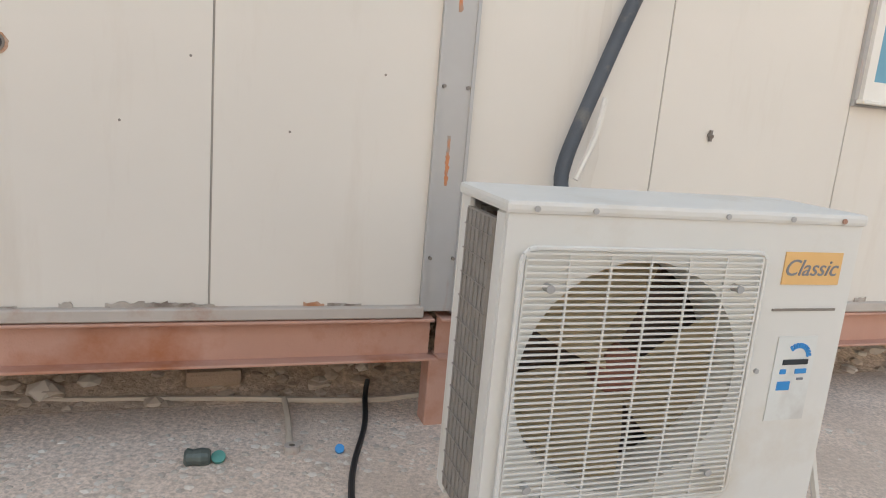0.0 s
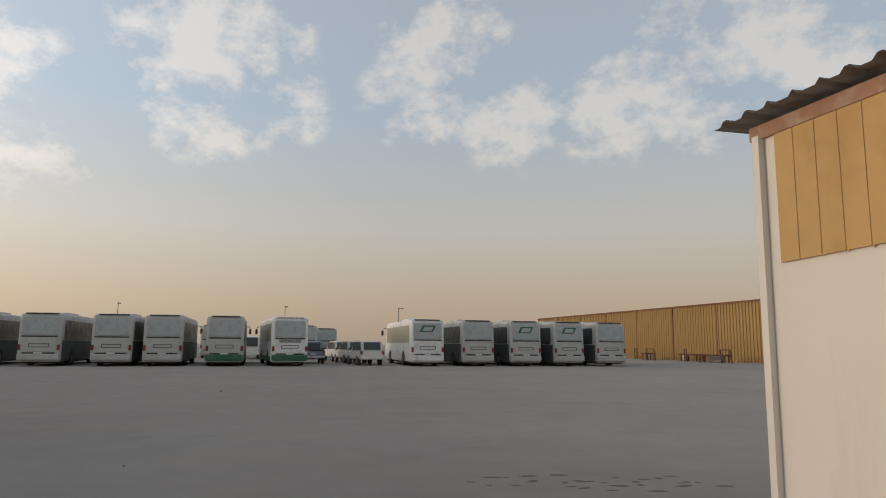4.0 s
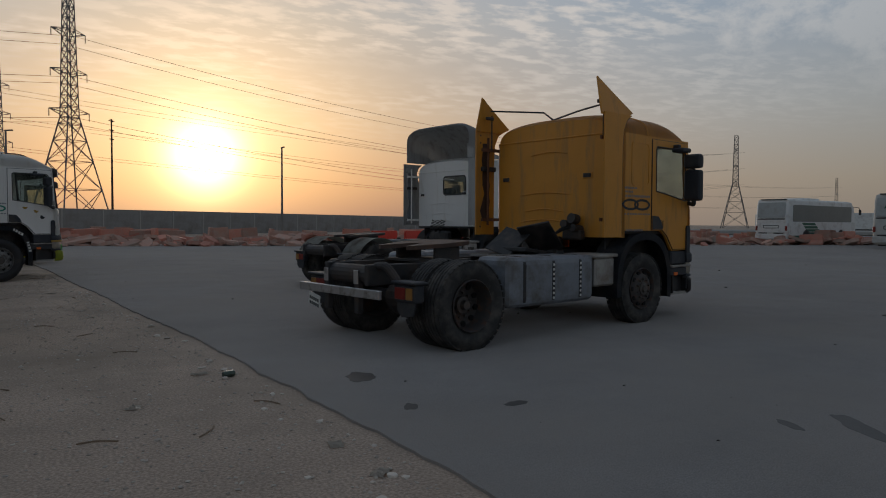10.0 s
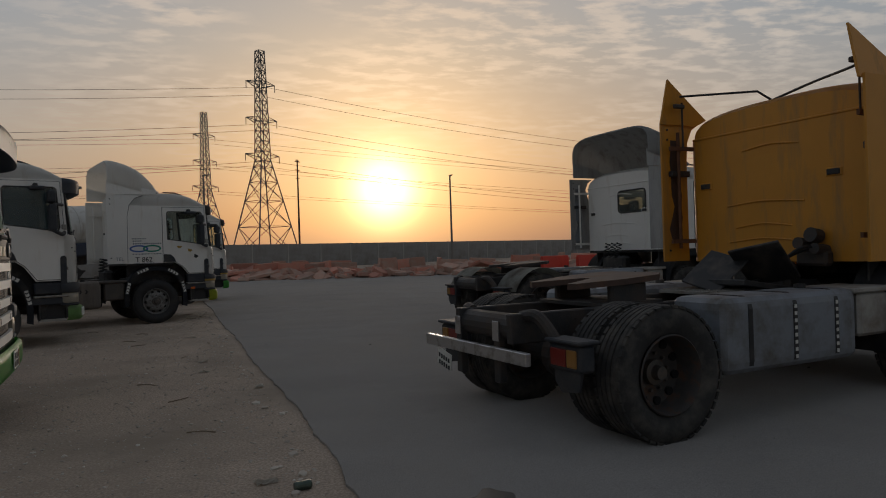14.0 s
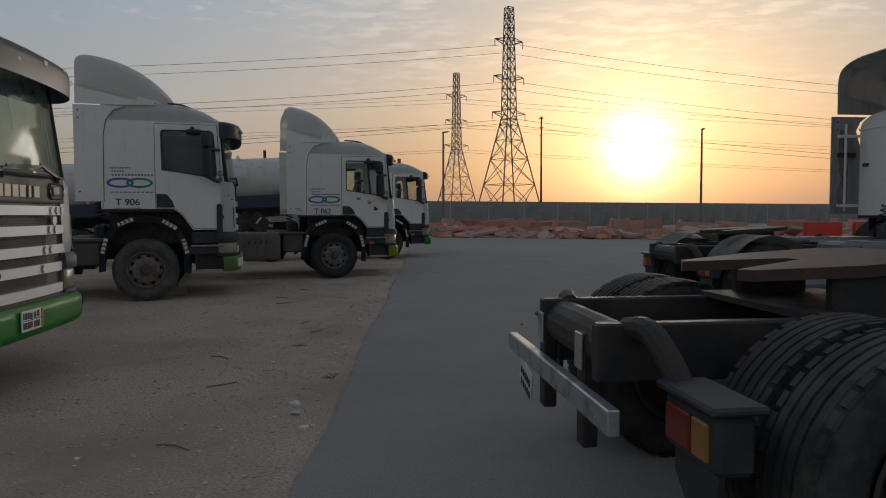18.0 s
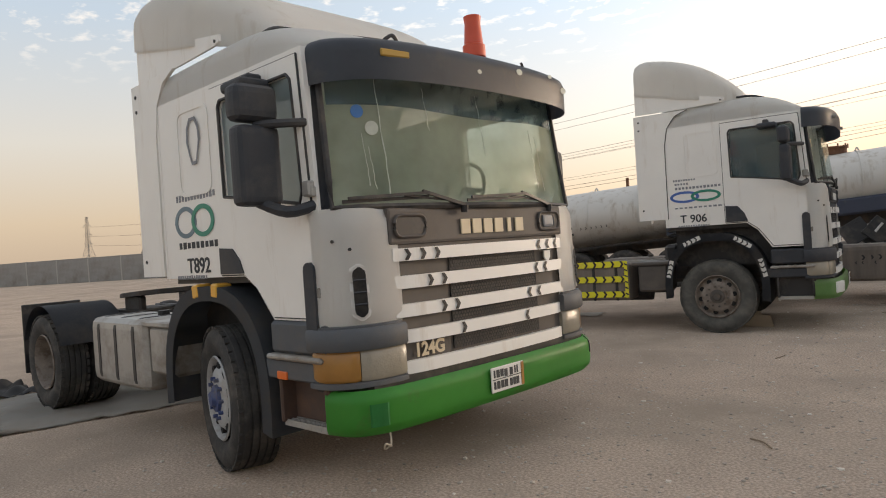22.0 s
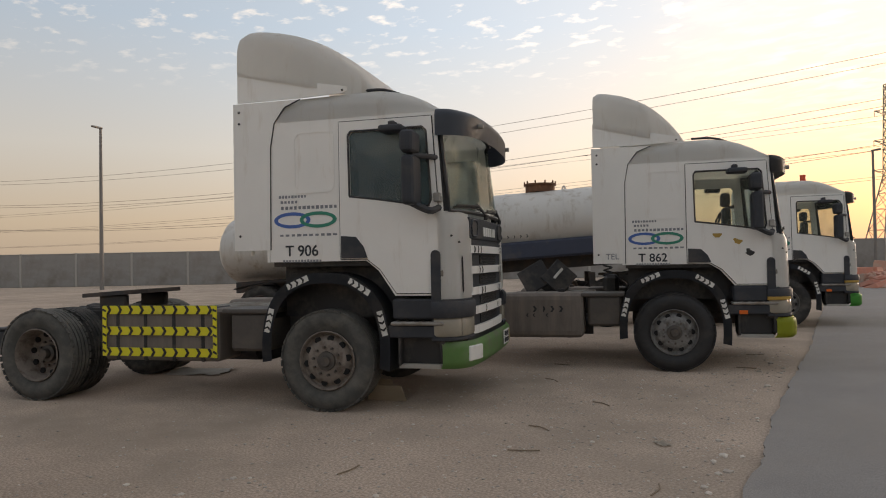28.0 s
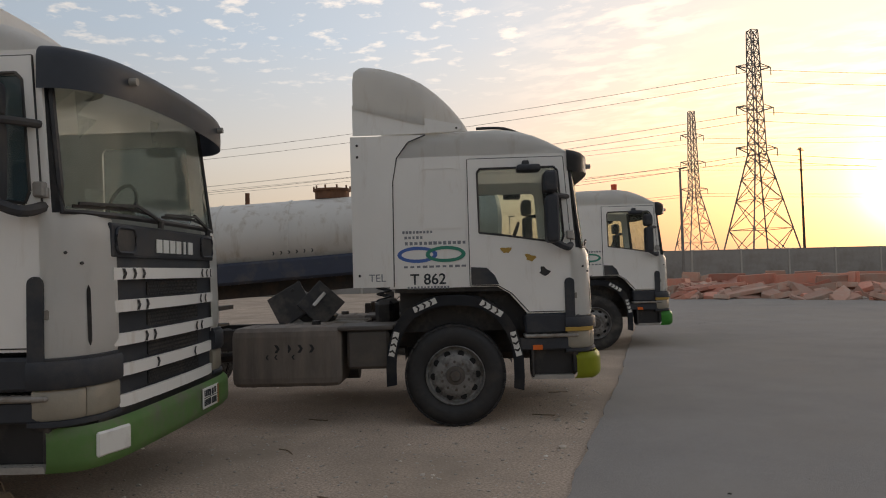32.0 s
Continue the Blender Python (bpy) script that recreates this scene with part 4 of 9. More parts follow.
        part("lamp_recess", sheet(nb(), pk, [], 0.006, lambda u, v, t: Vector((1.3135 + t, u, v))), M_BLACK, G)
        part("recess_rim", tube(nb(), [(1.318, u, v) for u, v in pk], 0.012, 6, True), panel_mat, G, smooth=60)
        if curtain and y > 0:
            part("recess_lamp", bx((1.318, y - 0.01, Z(1.61)), (0.02, 0.13, 0.09), 0.02, seg=2), M_TANKDK, G)
    if emblem:
        for k in range(6):
            part("badge", bx((1.319, -0.215 + k * 0.112, Z(1.594)), (0.010, 0.088 if k != 4 else 0.04, 0.098), 0.002), M_CREAM if curtain else M_PLATE, G, "pale raised badge block")
    if curtain:
        part("shield_badge", sheet(nb(), [(-0.035, 0.03), (0.035, 0.03), (0.035, -0.02), (0.0, -0.055), (-0.035, -0.02)], [], 0.012, lambda u, v, t: Vector((1.306 + t, 0.66 + u, Z(1.355) + v))), M_PLATE, G, "small pale shield badge")
    zs = (1.437, 1.27, 1.098, 0.94, 0.752)
    for k, zz in enumerate(zs):
        wy = 0.845 if k < 3 else 0.79
        gb = nb()
        pts = spline([(1.292, -wy, Z(zz)), (1.322, -0.6, Z(zz)), (1.338, 0, Z(zz)), (1.322, 0.6, Z(zz)), (1.292, wy, Z(zz))], 10)
        for a, b in zip(pts, pts[1:]):
            bar(gb, a, b + (b - a) * 0.02, 0.035, 0.078, 0.0)
        bmesh.ops.remove_doubles(gb, verts=gb.verts, dist=0.002)
        b_ = part("grille_bar", gb, paint, G)

        def face_x(y, pts=pts):
            for a, b in zip(pts, pts[1:]):
                if y <= b.y:
                    return a.x + (b.x - a.x) * (y - a.y) / (b.y - a.y)
            return pts[-1].x
        if bars:
            for j in range((3, 2, 2, 1, 0)[k]):
                yy = 0.75 - 0.115 * j - (0.0, 0.16, 0.26, 0.42, 0)[k]
                for sy in (-1, 1):
                    ch = chevron(nb(), 0, sy * yy, Z(zz), 0.062, -sy, "x")
                    for v in ch.verts:
                        v.co.x += face_x(v.co.y) + 0.023
                    part("arrow_sticker", ch, M_BLACK, b_)
        zm = (zz + zs[k + 1]) / 2 if k < 4 else zz - 0.066
        gm = nb()
        box(gm, (1.288, 0.08, Z(zm)), (0.02, 0.90, 0.088 if k < 4 else 0.05))
        part("grille_mesh", gm, M_GRILLE, G)
        hx = nb()
        for r_ in range(4 if k < 4 else 2):
            for c_ in range(33):
                y_, z_ = -0.355 + 0.0265 * (c_ + 0.5 * (r_ % 2)), Z(zm + (0.023 * (r_ - 1.5) if k < 4 else 0.022 * (r_ - 0.5)))
                rod(hx, (1.297, y_, z_), (1.2995, y_, z_), 0.0098, 6)
        part("grille_hole", hx, M_BLACK, G)
    if model_text:
        text_part(model_text, 0.115, M_CREAM, G, Matrix.Translation((1.318, -0.605, Z(0.845))) @ Euler((radians(90), 0, radians(90))).to_matrix().to_4x4(), "model_lettering", bold=0.004)
    # lamps, bent round the corner
    bend = cpts + [Vector((0.99, 1.238, 0))]
    run = [0.0]
    for a, b in zip(bend, bend[1:]):
        run.append(run[-1] + (b - a).length)

    def wrap(d0, d1, z0, z1, out, s):
        """A band round the front corner between two lengths along it, standing out by that much."""
        bm = nb()
        sec = [(-0.05, 0.0), (out - 0.012, 0.0), (out, 0.12), (out, 0.88), (out - 0.012, 1.0), (-0.05, 1.0)]
        rows = []
        for k in range(11):
            d = d0 + (d1 - d0) * k / 10
            i = max(q for q in range(len(bend) - 1) if run[q] <= d + 1e-9)
            a, b = bend[i], bend[i + 1]
            p = a.lerp(b, (d - run[i]) / (run[i + 1] - run[i]))
            n = Vector((b.y - a.y, a.x - b.x, 0)).normalized()
            e = 0.012 if k in (0, 10) else 0.0
            rows.append([bm.verts.new((p.x + n.x * (o - e), s * (p.y + n.y * (o - e)), Z(z0 + (z1 - z0) * v))) for o, v in sec])
        for A, B in zip(rows, rows[1:]):
            for q in range(6):
                bm.faces.new((A[q], A[(q + 1) % 6], B[(q + 1) % 6], B[q]))
        bm.faces.new(rows[0]), bm.faces.new(rows[-1][::-1])
        return bm

    for s in (-1, 1):
        end = run[-1] - 0.004
        cowl_mat = M_COWL if curtain else M_DARK
        cowl = part("lamp_cowl", wrap(0.0, end, 0.905, 1.035, 0.035, s), cowl_mat, T, smooth=50)
        part("cowl_top", wrap(0.02, end - 0.01, 1.028, 1.05, 0.015, s), cowl_mat, cowl, smooth=50)
        lp = part("headlamp", wrap(0.0, 0.305, 0.725, 0.905, 0.012, s), M_LAMP, T, "cloudy headlamp", smooth=50)
        part("indicator", wrap(0.309, end - 0.02, 0.725, 0.905, 0.010, s), M_AMBER if curtain else M_LAMP, lp, "dull amber indicator lens" if curtain else "", smooth=50)
        part("lamp_trim", wrap(0.0, end, 0.688, 0.722, 0.022, s), cowl_mat, lp, smooth=50)
        part("lamp_backing", wrap(0.0, end, 0.66, 0.92, -0.02, s), M_BLACK, lp)
        if visor == "small":
            part("top_indicator", wrap(0.30, end, 0.895, 0.94, 0.040, s), M_STAINYELLOW, lp, "yellow top indicator lens", smooth=50)
    # bumper
    half = [(1.415, 0.0), (1.41, 0.5), (1.39, 0.90), (1.35, 1.08), (1.27, 1.19), (1.10, 1.235)]
    path = spline([(x, -y, 0) for x, y in half[::-1]] + [(x, y, 0) for x, y in half[1:]], 4)

    def bmp(u, v):
        k = u * (len(path) - 1)
        i = min(int(k), len(path) - 2)
        p = path[i].lerp(path[i + 1], k - i)
        f = 1 - 0.025 * abs(2 * v - 1) ** 6
        return Vector((p.x * f, p.y * f, Z(0.415 + 0.262 * v)))
    B = part("bumper", grid(nb(), 40, 8, bmp, -0.035), bumper, T, smooth=50)
    py = -0.03 if curtain else 0.45
    pl = part("number_plate", bx((1.428, py, Z(0.565)), (0.010, 0.335, 0.165), 0.004), M_PLATE, B, "white plate with unreadable marks")
    for yy, w_, zz in ((-0.125, 0.014, 0.605), (-0.09, 0.03, 0.605), (-0.05, 0.03, 0.605), (-0.01, 0.03, 0.600), (0.045, 0.03, 0.60), (0.085, 0.012, 0.605), (0.108, 0.012, 0.605),
                       (-0.125, 0.018, 0.530), (-0.09, 0.030, 0.530), (-0.05, 0.030, 0.530), (-0.012, 0.030, 0.530), (0.04, 0.026, 0.528), (0.075, 0.026, 0.528), (0.108, 0.026, 0.528)):
        part("plate_mark", bx((1.4345, py + yy - 0.012, Z(zz)), (0.003, w_, 0.050)), M_INK, pl)
    part("plate_line", bx((1.4345, py - 0.012, Z(0.568)), (0.003, 0.29, 0.005)), M_INK, pl)
    part("plate_strip", bx((1.4345, py + 0.150, Z(0.565)), (0.004, 0.026, 0.155)), M_AMBER, pl)
    if curtain:
        def patch(u, v):
            q = bmp(0.175 + 0.075 * u, 0.22 + 0.5 * v)
            return q + Vector((0.010, -0.008, 0)) * (1.0 if 0.02 < u < 0.98 else 0.3)
        part("filler_patch", grid(nb(), 12, 6, patch, 0.003), M_GREEN_DK, B, "rough dark green filler patch")
        part("bumper_seam", tube(nb(), [bmp(0.80, v / 6) + Vector((0.004, 0.002, 0)) for v in range(3, 7)], 0.005, 6), M_BLACK, B)
        part("hanging_wire", tube(nb(), spline([(1.33, -0.98, Z(0.42)), (1.36, -1.0, Z(0.36)), (1.34, -1.03, Z(0.33)), (1.37, -1.05, Z(0.37)), (1.35, -0.99, Z(0.34))], 5), 0.006, 5), M_CABLE_OLD, B)
    if side == "hazard":
        part("fog_lamp", bx((1.372, -0.99, Z(0.555)), (0.03, 0.27, 0.15), 0.012, Euler((0, 0, radians(-16))).to_matrix().to_4x4()), M_PLATE, B, "dirty white fog lamp")
    part("bumper_backing", bx((1.22, 0, Z(0.60)), (0.18, 2.1, 0.22)), M_BLACK, T)
    # steps and fenders
    for s in (-1, 1):
        part("step_cowl", bx((0.87, s * 1.11, Z(0.975)), (0.56, 0.24, 0.20), 0.02), M_COWL if curtain else M_DARK, T)
        part("step", bx((0.85, s * 1.15, Z(0.855)), (0.54, 0.23, 0.035), 0.012), M_ALU, T)
        wl_ = nb()
        box(wl_, (0.88, s * 1.02, Z(0.64)), (0.46, 0.22, 0.40), 0.02)
        box(wl_, (0.66, s * 1.12, Z(0.64)), (0.03, 0.22, 0.40), 0.01)
        box(wl_, (1.09, s * 1.12, Z(0.66)), (0.05, 0.20, 0.36), 0.01)
        part("step_well", wl_, M_RUSTDK if curtain else M_BLACK, T)
        ls = nb()
        for k in range(6):
            box(ls, (0.86, s * (1.03 + 0.034 * k), Z(0.435)), (0.42, 0.008, 0.04))
        for k in range(9):
            box(ls, (0.67 + 0.0475 * k, s * 1.115, Z(0.435)), (0.008, 0.18, 0.035))
        part("lower_step", ls, M_ALU, T, "rusty mesh step")
        part("sill_panel", sheet(nb(), [(-0.70, Z(1.40)), (0.32, Z(1.40)), (0.47, Z(1.30)), (0.64, Z(1.10)), (0.64, Z(0.90)), (-0.70, Z(0.90))], [], 0.02, lambda u, v, t: Vector((u, s * (0.93 + t), v))), M_BLACK, T)
        skirt = part("step_skirt", bx((0.80, s * 1.222, Z(0.775)), (0.54, 0.03, 0.125), 0.012), M_COWL if curtain else M_DARK, T)
        if side != "hazard":
            part("side_reflector", bx((0.71, s * 1.240, Z(0.74)), (0.10, 0.014, 0.05), 0.004), M_ORANGE, skirt)
        for k in range(5):
            for q in range(3):
                part("tread_slot", bx((0.66 + 0.085 * k, s * (1.08 + 0.055 * q), Z(0.8745)), (0.05, 0.03, 0.004)), M_BLACK, skirt)

        AZ = 0.53 + 0.35 * zc

        def arch_at(a, cut, s=s):
            c, n = math.cos(a), math.sin(a)
            return FX + (0.70 - cut) * math.copysign(abs(c) ** 0.82, c), AZ + (0.79 - cut) * math.copysign(abs(n) ** 0.82, n)

        def fend(u, v, s=s):
            a = radians(-10 + 196 * u)
            q = max(0, (v - 0.75) / 0.25)
            x, z = arch_at(a, 0.105 * q)
            return Vector((x, s * (0.80 + 0.445 * min(1, v / 0.75)), z))
        F = part("wheel_arch", grid(nb(), 24, 8, fend, 0.015 * s), M_COWL if curtain else M_DARK, T, smooth=50)
        if arrows or curtain:
            for a in ((18, 58, 112, 160) if arrows else (84, 100)):
                x, z = arch_at(radians(a), 0.053 if arrows else 0.030)
                x2, z2 = arch_at(radians(a + 2), 0.053 if arrows else 0.030)
                tilt = Euler((0, math.atan2(z2 - z, x - x2) , 0)).to_matrix().to_4x4()
                y = s * 1.247 if arrows else s * 1.192
                st_ = part("reflective_strip", bx((x, y, z), (0.25, 0.003, 0.060) if arrows else (0.085, 0.12, 0.10), 0 if arrows else 0.012, tilt), M_PLATE if arrows else M_STRIPE, F)
                if arrows:
                    for da in (-0.08, -0.01, 0.06):
                        c = Vector((x, y + s * 0.0025, z)) + tilt.to_3x3() @ Vector((da, 0, 0))
                        sm = chevron(nb(), 0, s * 1e-6, 0, 0.052, 1, "y")
                        sm.transform(Matrix.Translation(c) @ tilt)
                        part("strip_mark", sm, M_BLACK, st_)
    # mirrors
    for s in (-1, 1):
        mi = part("wing_mirror", bx((0.87, s * 1.42, Z(2.01)), (0.13, 0.27, 0.47), 0.05, seg=3), M_DARK, T, "large dark wing mirror")
        for pts, r in ((((1.06, 1.20, 2.25), (0.99, 1.3, 2.25), (0.87, 1.42, 2.25)), 0.026), (((1.08, 1.20, 1.76), (1.02, 1.34, 1.73), (0.87, 1.42, 1.80)), 0.034)):
            part("mirror_arm", tube(nb(), spline([(x, s * y, Z(z)) for x, y, z in pts], 4), r, 8), M_DARK, mi)
        part("arm_bracket", bx((1.07, s * 1.225, Z(1.86)), (0.07, 0.05, 0.09), 0.01), M_ALU, mi)
        if curtain and s == 1:
            continue
        part("upper_mirror", bx((0.86, s * 1.42, Z(2.375)), (0.14, 0.28, 0.22), 0.06, seg=3), M_DARK, mi)
        part("kerb_mirror", bx((0.66, s * 1.33, Z(2.53)), (0.24, 0.20, 0.07), 0.033, seg=3), M_DARK, mi)
        part("kerb_arm", bx((0.64, s * 1.26, Z(2.585)), (0.07, 0.12, 0.07), 0.012), M_DARK, mi)
    # fairings behind the cab
    if deflector in ("full", "fins"):
        inner = M_RUST if deflector == "fins" else paint
        # truck seen from behind: shell colour darkened for its backlit inside
        shell_mat = M_SHELL if rear_window else paint
        for s in (-1, 1):
            fo = [(-0.735, Z(fz)), (-0.725, Z(2.45)), (-0.68, Z(2.70)), (-0.56, Z(2.86)), (-0.38, Z(2.93)), (-1.15, Z(2.93)), (-1.15, Z(fz))]
            if curtain:
                fo = [(x - 0.055, z) if x > -1.0 else (x, z) for x, z in fo]
            if behind:
                fo = [(-0.66 if rear_window else -0.76, Z(fz)), (-0.66 if rear_window else -0.76, Z(2.45)), (-0.74, Z(2.70)), (-0.66, Z(2.86)), (-0.55, Z(2.93)), (-1.17, Z(2.93)), (-1.17, Z(fz))]
            fa = part("side_fairing", sheet(nb(), fo, [], 0.025, lambda u, v, t: Vector((u, s * (1.195 + t + (0.035 if behind else 0.0)), v))), shell_mat, T)
            seam = nb()
            for p0, p1 in zip(fo[:5], fo[1:5] if not curtain else ()):
                rod(seam, (p0[0] + 0.004, s * (1.249 if behind else 1.214), p0[1]), (p1[0] + 0.004, s * (1.249 if behind else 1.214), p1[1]), 0.007, 6)
            if curtain:
                seam.free()
            else:
                part("fairing_seal", seam, M_BLACK, fa)
            for zz in (fz + 0.12, 2.72, 2.84):
                part("bolt", rod(nb(), (-1.08, s * 1.219, Z(zz)), (-1.08, s * 1.226, Z(zz)), 0.014, 8), M_BLACK, fa)
            part("fairing_strut", rod(nb(), (-0.98, s * 1.15, Z(1.42)), (-0.98, s * 1.15, Z(2.8)), 0.02, 8), inner, fa)
            if behind:
                grime = [(-0.86 - 0.10 * abs(noise.noise(Vector((k * 0.5, s, 2)))), Z(1.5 + 0.135 * k)) for k in range(10)] + [(-1.03 + 0.10 * noise.noise(Vector((k * 0.5, s, 7))), Z(1.5 + 0.135 * k)) for k in range(9, -1, -1)]
                part("grime_streak", sheet(nb(), grime, [], 0.002, lambda u, v, t: Vector((u, s * (1.228 - t), v))), M_RUSTDK if deflector == "fins" else M_TANKDK, fa)
                part("fairing_hinge", bx((-0.93, s * 1.19, Z(2.30)), (0.30, 0.07, 0.07), 0.01), M_FRAME, fa)
            for zz in (1.5, 2.6):
                part("fairing_bracket", bar(nb(), (-0.76, s * 1.12, Z(zz)), (-1.12, s * 1.15, Z(zz)), 0.03, 0.05), inner, fa)
    if deflector == "fins":
        for s in (-1, 1):
            fn = [(-1.20, Z(2.90)), (-0.62, Z(2.90)), (-0.45, Z(2.98)), (-0.85, Z(3.22)), (-1.17, Z(3.42))]
            fi = part("roof_fin", sheet(nb(), fn, [], 0.025, lambda u, v, t: Vector((u, s * (1.20 + t - 0.20 * (v - Z(2.90))), v))), paint, T)
            bk = nb()
            box(bk, (-1.02, s * 1.08, Z(3.1)), (0.16, 0.05, 0.05), 0.01)
            rod(bk, (-0.97, s * 1.08, Z(2.6)), (-0.97, s * 1.08, Z(3.15)), 0.012, 6)
            part("fin_bracket", bk, M_FRAME, fi)
        rr_ = nb()
        tube(rr_, [(-1.0, 1.08, Z(3.22)), (-0.55, 0.35, Z(3.16)), (-0.45, 0.25, Z(3.05))], 0.014, 6)
        tube(rr_, spline([(-0.45, 0.25, Z(3.04)), (-0.5, -0.3, Z(3.12)), (-0.75, -0.9, Z(3.12)), (-0.8, -1.08, Z(3.18))], 5), 0.014, 6)
        part("roof_rail", rr_, M_BLACK, T)
    if deflector == "full":
        LD = dfx + 1.12

        def dfl(u, v):
            x = dfx - LD * u
            h = 0.02 + (dh - 0.02) * max(0.0, 1 - (1 - u) ** 2) ** 0.74 - 0.05 * max(0, u - 0.95) / 0.05
            base = 0.34 * dh * max(0.0, (u - 0.15) / 0.85)
            a = (v - 0.5) * math.pi
            sn, cs = math.sin(a), math.cos(a)
            wy = 0.80 + 0.385 * min(1, u / 0.42) ** 0.7
            return Vector((x, wy * math.copysign(abs(sn) ** 0.36, sn), Z(2.96) + base + (max(h, base + 0.01) - base) * abs(cs) ** 0.45))
        D = part("roof_deflector", grid(nb(), 26, 28, dfl, 0.02), shell_mat, T, "curved grey roof wind deflector" if rear_window else "curved white roof wind deflector", smooth=45)
        for s in (-1, 1):
            xs_ = 0.0 if dfx < 0.3 else 0.12
            sk = [(xs_, Z(2.99)), (xs_ - 0.06, Z(2.97)), (-0.45, Z(2.955)), (-1.13, Z(2.955)), (-1.13, Z(2.98 + dh * 0.36)), (-0.6, Z(2.98 + dh * 0.22)), (xs_, Z(3.035))]
            part("deflector_skirt", sheet(nb(), sk, [], 0.018, lambda u, v, t: Vector((u, s * (1.148 + t), v))), shell_mat, D)
            part("skirt_bolt", rod(nb(), (xs_ - 0.05, s * 1.16, Z(3.0)), (xs_ - 0.05, s * 1.172, Z(3.0)), 0.012, 8), M_BLACK, D)
        rk = nb()
        tube(rk, spline([(0.16, 0.9, Z(3.04)), (0.45, 0.95, Z(3.02)), (0.70, 0.9, Z(2.93))], 5), 0.016, 6)
        tube(rk, spline([(0.16, -0.9, Z(3.04)), (0.45, -0.95, Z(3.02)), (0.70, -0.9, Z(2.93))], 5), 0.016, 6)
        tube(rk, spline([(0.70, 0.9, Z(2.93)), (0.74, 0, Z(2.98)), (0.70, -0.9, Z(2.93))], 5), 0.016, 6)
        part("roof_rail", rk, M_BLACK, T)
    if beacon:
        be = nb()
        lathe(be, [(-0.06, 0.085), (0.03, 0.085), (0.04, 0.072), (0.20, 0.060), (0.26, 0.066), (0.265, 0.0)], 16, "Z", (0.90, 0.50, Z(2.99)) if curtain else (0.62, 0.28, Z(3.00)))
        part("beacon", be, M_BEACON, T, "red rotating beacon on the cab roof", smooth=40)
        an = nb()
        rod(an, (1.02, 0.98, Z(2.80)), (1.0, 0.94, Z(2.93)), 0.012, 6)
        part("aerial", an, M_BLACK, T)
        part("roof_handle", tube(nb(), spline([(0.95, -0.5, Z(2.86)), (0.98, -0.42, Z(2.92)), (0.95, -0.34, Z(2.88))], 4), 0.014, 6), M_BLACK, T)
    # lettering on the near side
    if logo:
        y = -W - 0.001
        if curtain:
            rings, oval, tall, zl = (-0.42, -0.17), 0.158, 0.118, 1.775
        else:
            rings, oval, tall, zl = (-0.485, -0.195), 0.205, 0.083, 1.70
        inks = (M_LOGO_BG, M_LOGO_G) if curtain else (M_INK, M_INK) if deflector == "fins" else (M_LOGO_B, M_LOGO_G)
        for k, (cx, ink) in enumerate(zip(rings, inks)):
            part("logo_ring", ring_logo(cx, Z(zl), y - 0.002 * k, oval, tall, 0.042), ink, T, "sticker ring")
        wr = nb()
        bar_rows(wr, -0.62 if not curtain else -0.55, 0.02, Z(1.815 if not curtain else 1.955), 0.038 if not curtain else 0.055, y, 13, 3)
        if not curtain:
            bar_rows(wr, -0.64, 0.02, Z(zl - tall - 0.04), 0.026, y, 10, 4)
            bar_rows(wr, -0.64, -0.32, Z(1.93), 0.03, y, 9, 5)
            bar_rows(wr, -0.62, -0.42, Z(1.875), 0.03, y, 5, 6)
        bar_rows(wr, -0.60, -0.16, Z(1.365), 0.034, y, 13, 7)
        tagged(part("small_lettering", wr, M_INKGREY, T), "rows of unreadable small lettering", kind="stuff")
        if curtain:
            outline = [(-0.04, 0.17), (0.04, 0.17), (0.085, 0.10), (0.095, 0.0), (0.05, -0.13), (0.03, -0.17), (-0.03, -0.17), (-0.05, -0.13), (-0.095, 0.0), (-0.085, 0.10)]
            rg = sheet(nb(), [(-0.22 + a, Z(2.35) + b) for a, b in outline], [[(-0.22 + a * 0.78, Z(2.35) + b * 0.86) for a, b in outline]], 0.003, lambda u, v, t: Vector((u, y - 0.007 - t, v)))
            part("faded_shield_mark", rg, M_INKGREY, T)
            wd = nb()
            bar_rows(wd, -0.55, 0.02, Z(zl - tall - 0.055), 0.052, y, 9, 14, 0.18)
            tagged(part("bold_lettering", wd, M_INK, T), "row of unreadable bold lettering", kind="stuff")
    if number:
        text_part(number, 0.155, M_INK, T, upright(-0.27 if curtain else 0.22 if deflector == "fins" else -0.38, -W - (0.018 if deflector == "fins" else 0.002), Z(1.445), 0), "fleet_number", "black fleet number", 0.002)
    if stickers:
        text_part("TEL", 0.11, M_INKGREY, T, upright(-0.90, -W - 0.012, Z(1.47), 0), "side_lettering")
        for k, (x, z) in enumerate(((0.42, 1.72), (0.66, 1.64), (0.80, 1.50))):
            pts = [(x + 0.05 * (1 + 0.4 * math.sin(3 * a + k)) * math.cos(a), Z(z) + 0.04 * (1 + 0.4 * math.cos(2 * a + k)) * math.sin(a)) for a in [j * math.tau / 12 for j in range(12)]]
            part("door_sticker", sheet(nb(), pts, [], 0.003, lambda u, v, t: Vector((u, -W - 0.016 - t, v))), M_STAINYELLOW if k < 2 else M_BLACK, T)
    if curtain:
        for y, z, r, mm in ((-0.935, 2.315, 0.040, M_DECAL_B), (-0.855, 2.215, 0.043, M_DECAL_W)):
            c = ws(0.5 + y / 2.26, (z - 1.735) / 0.925, 0.012)
            part("round_sticker", rod(nb(), c, c + Vector((0.004, -0.001, 0)), r, 20), mm, scr)
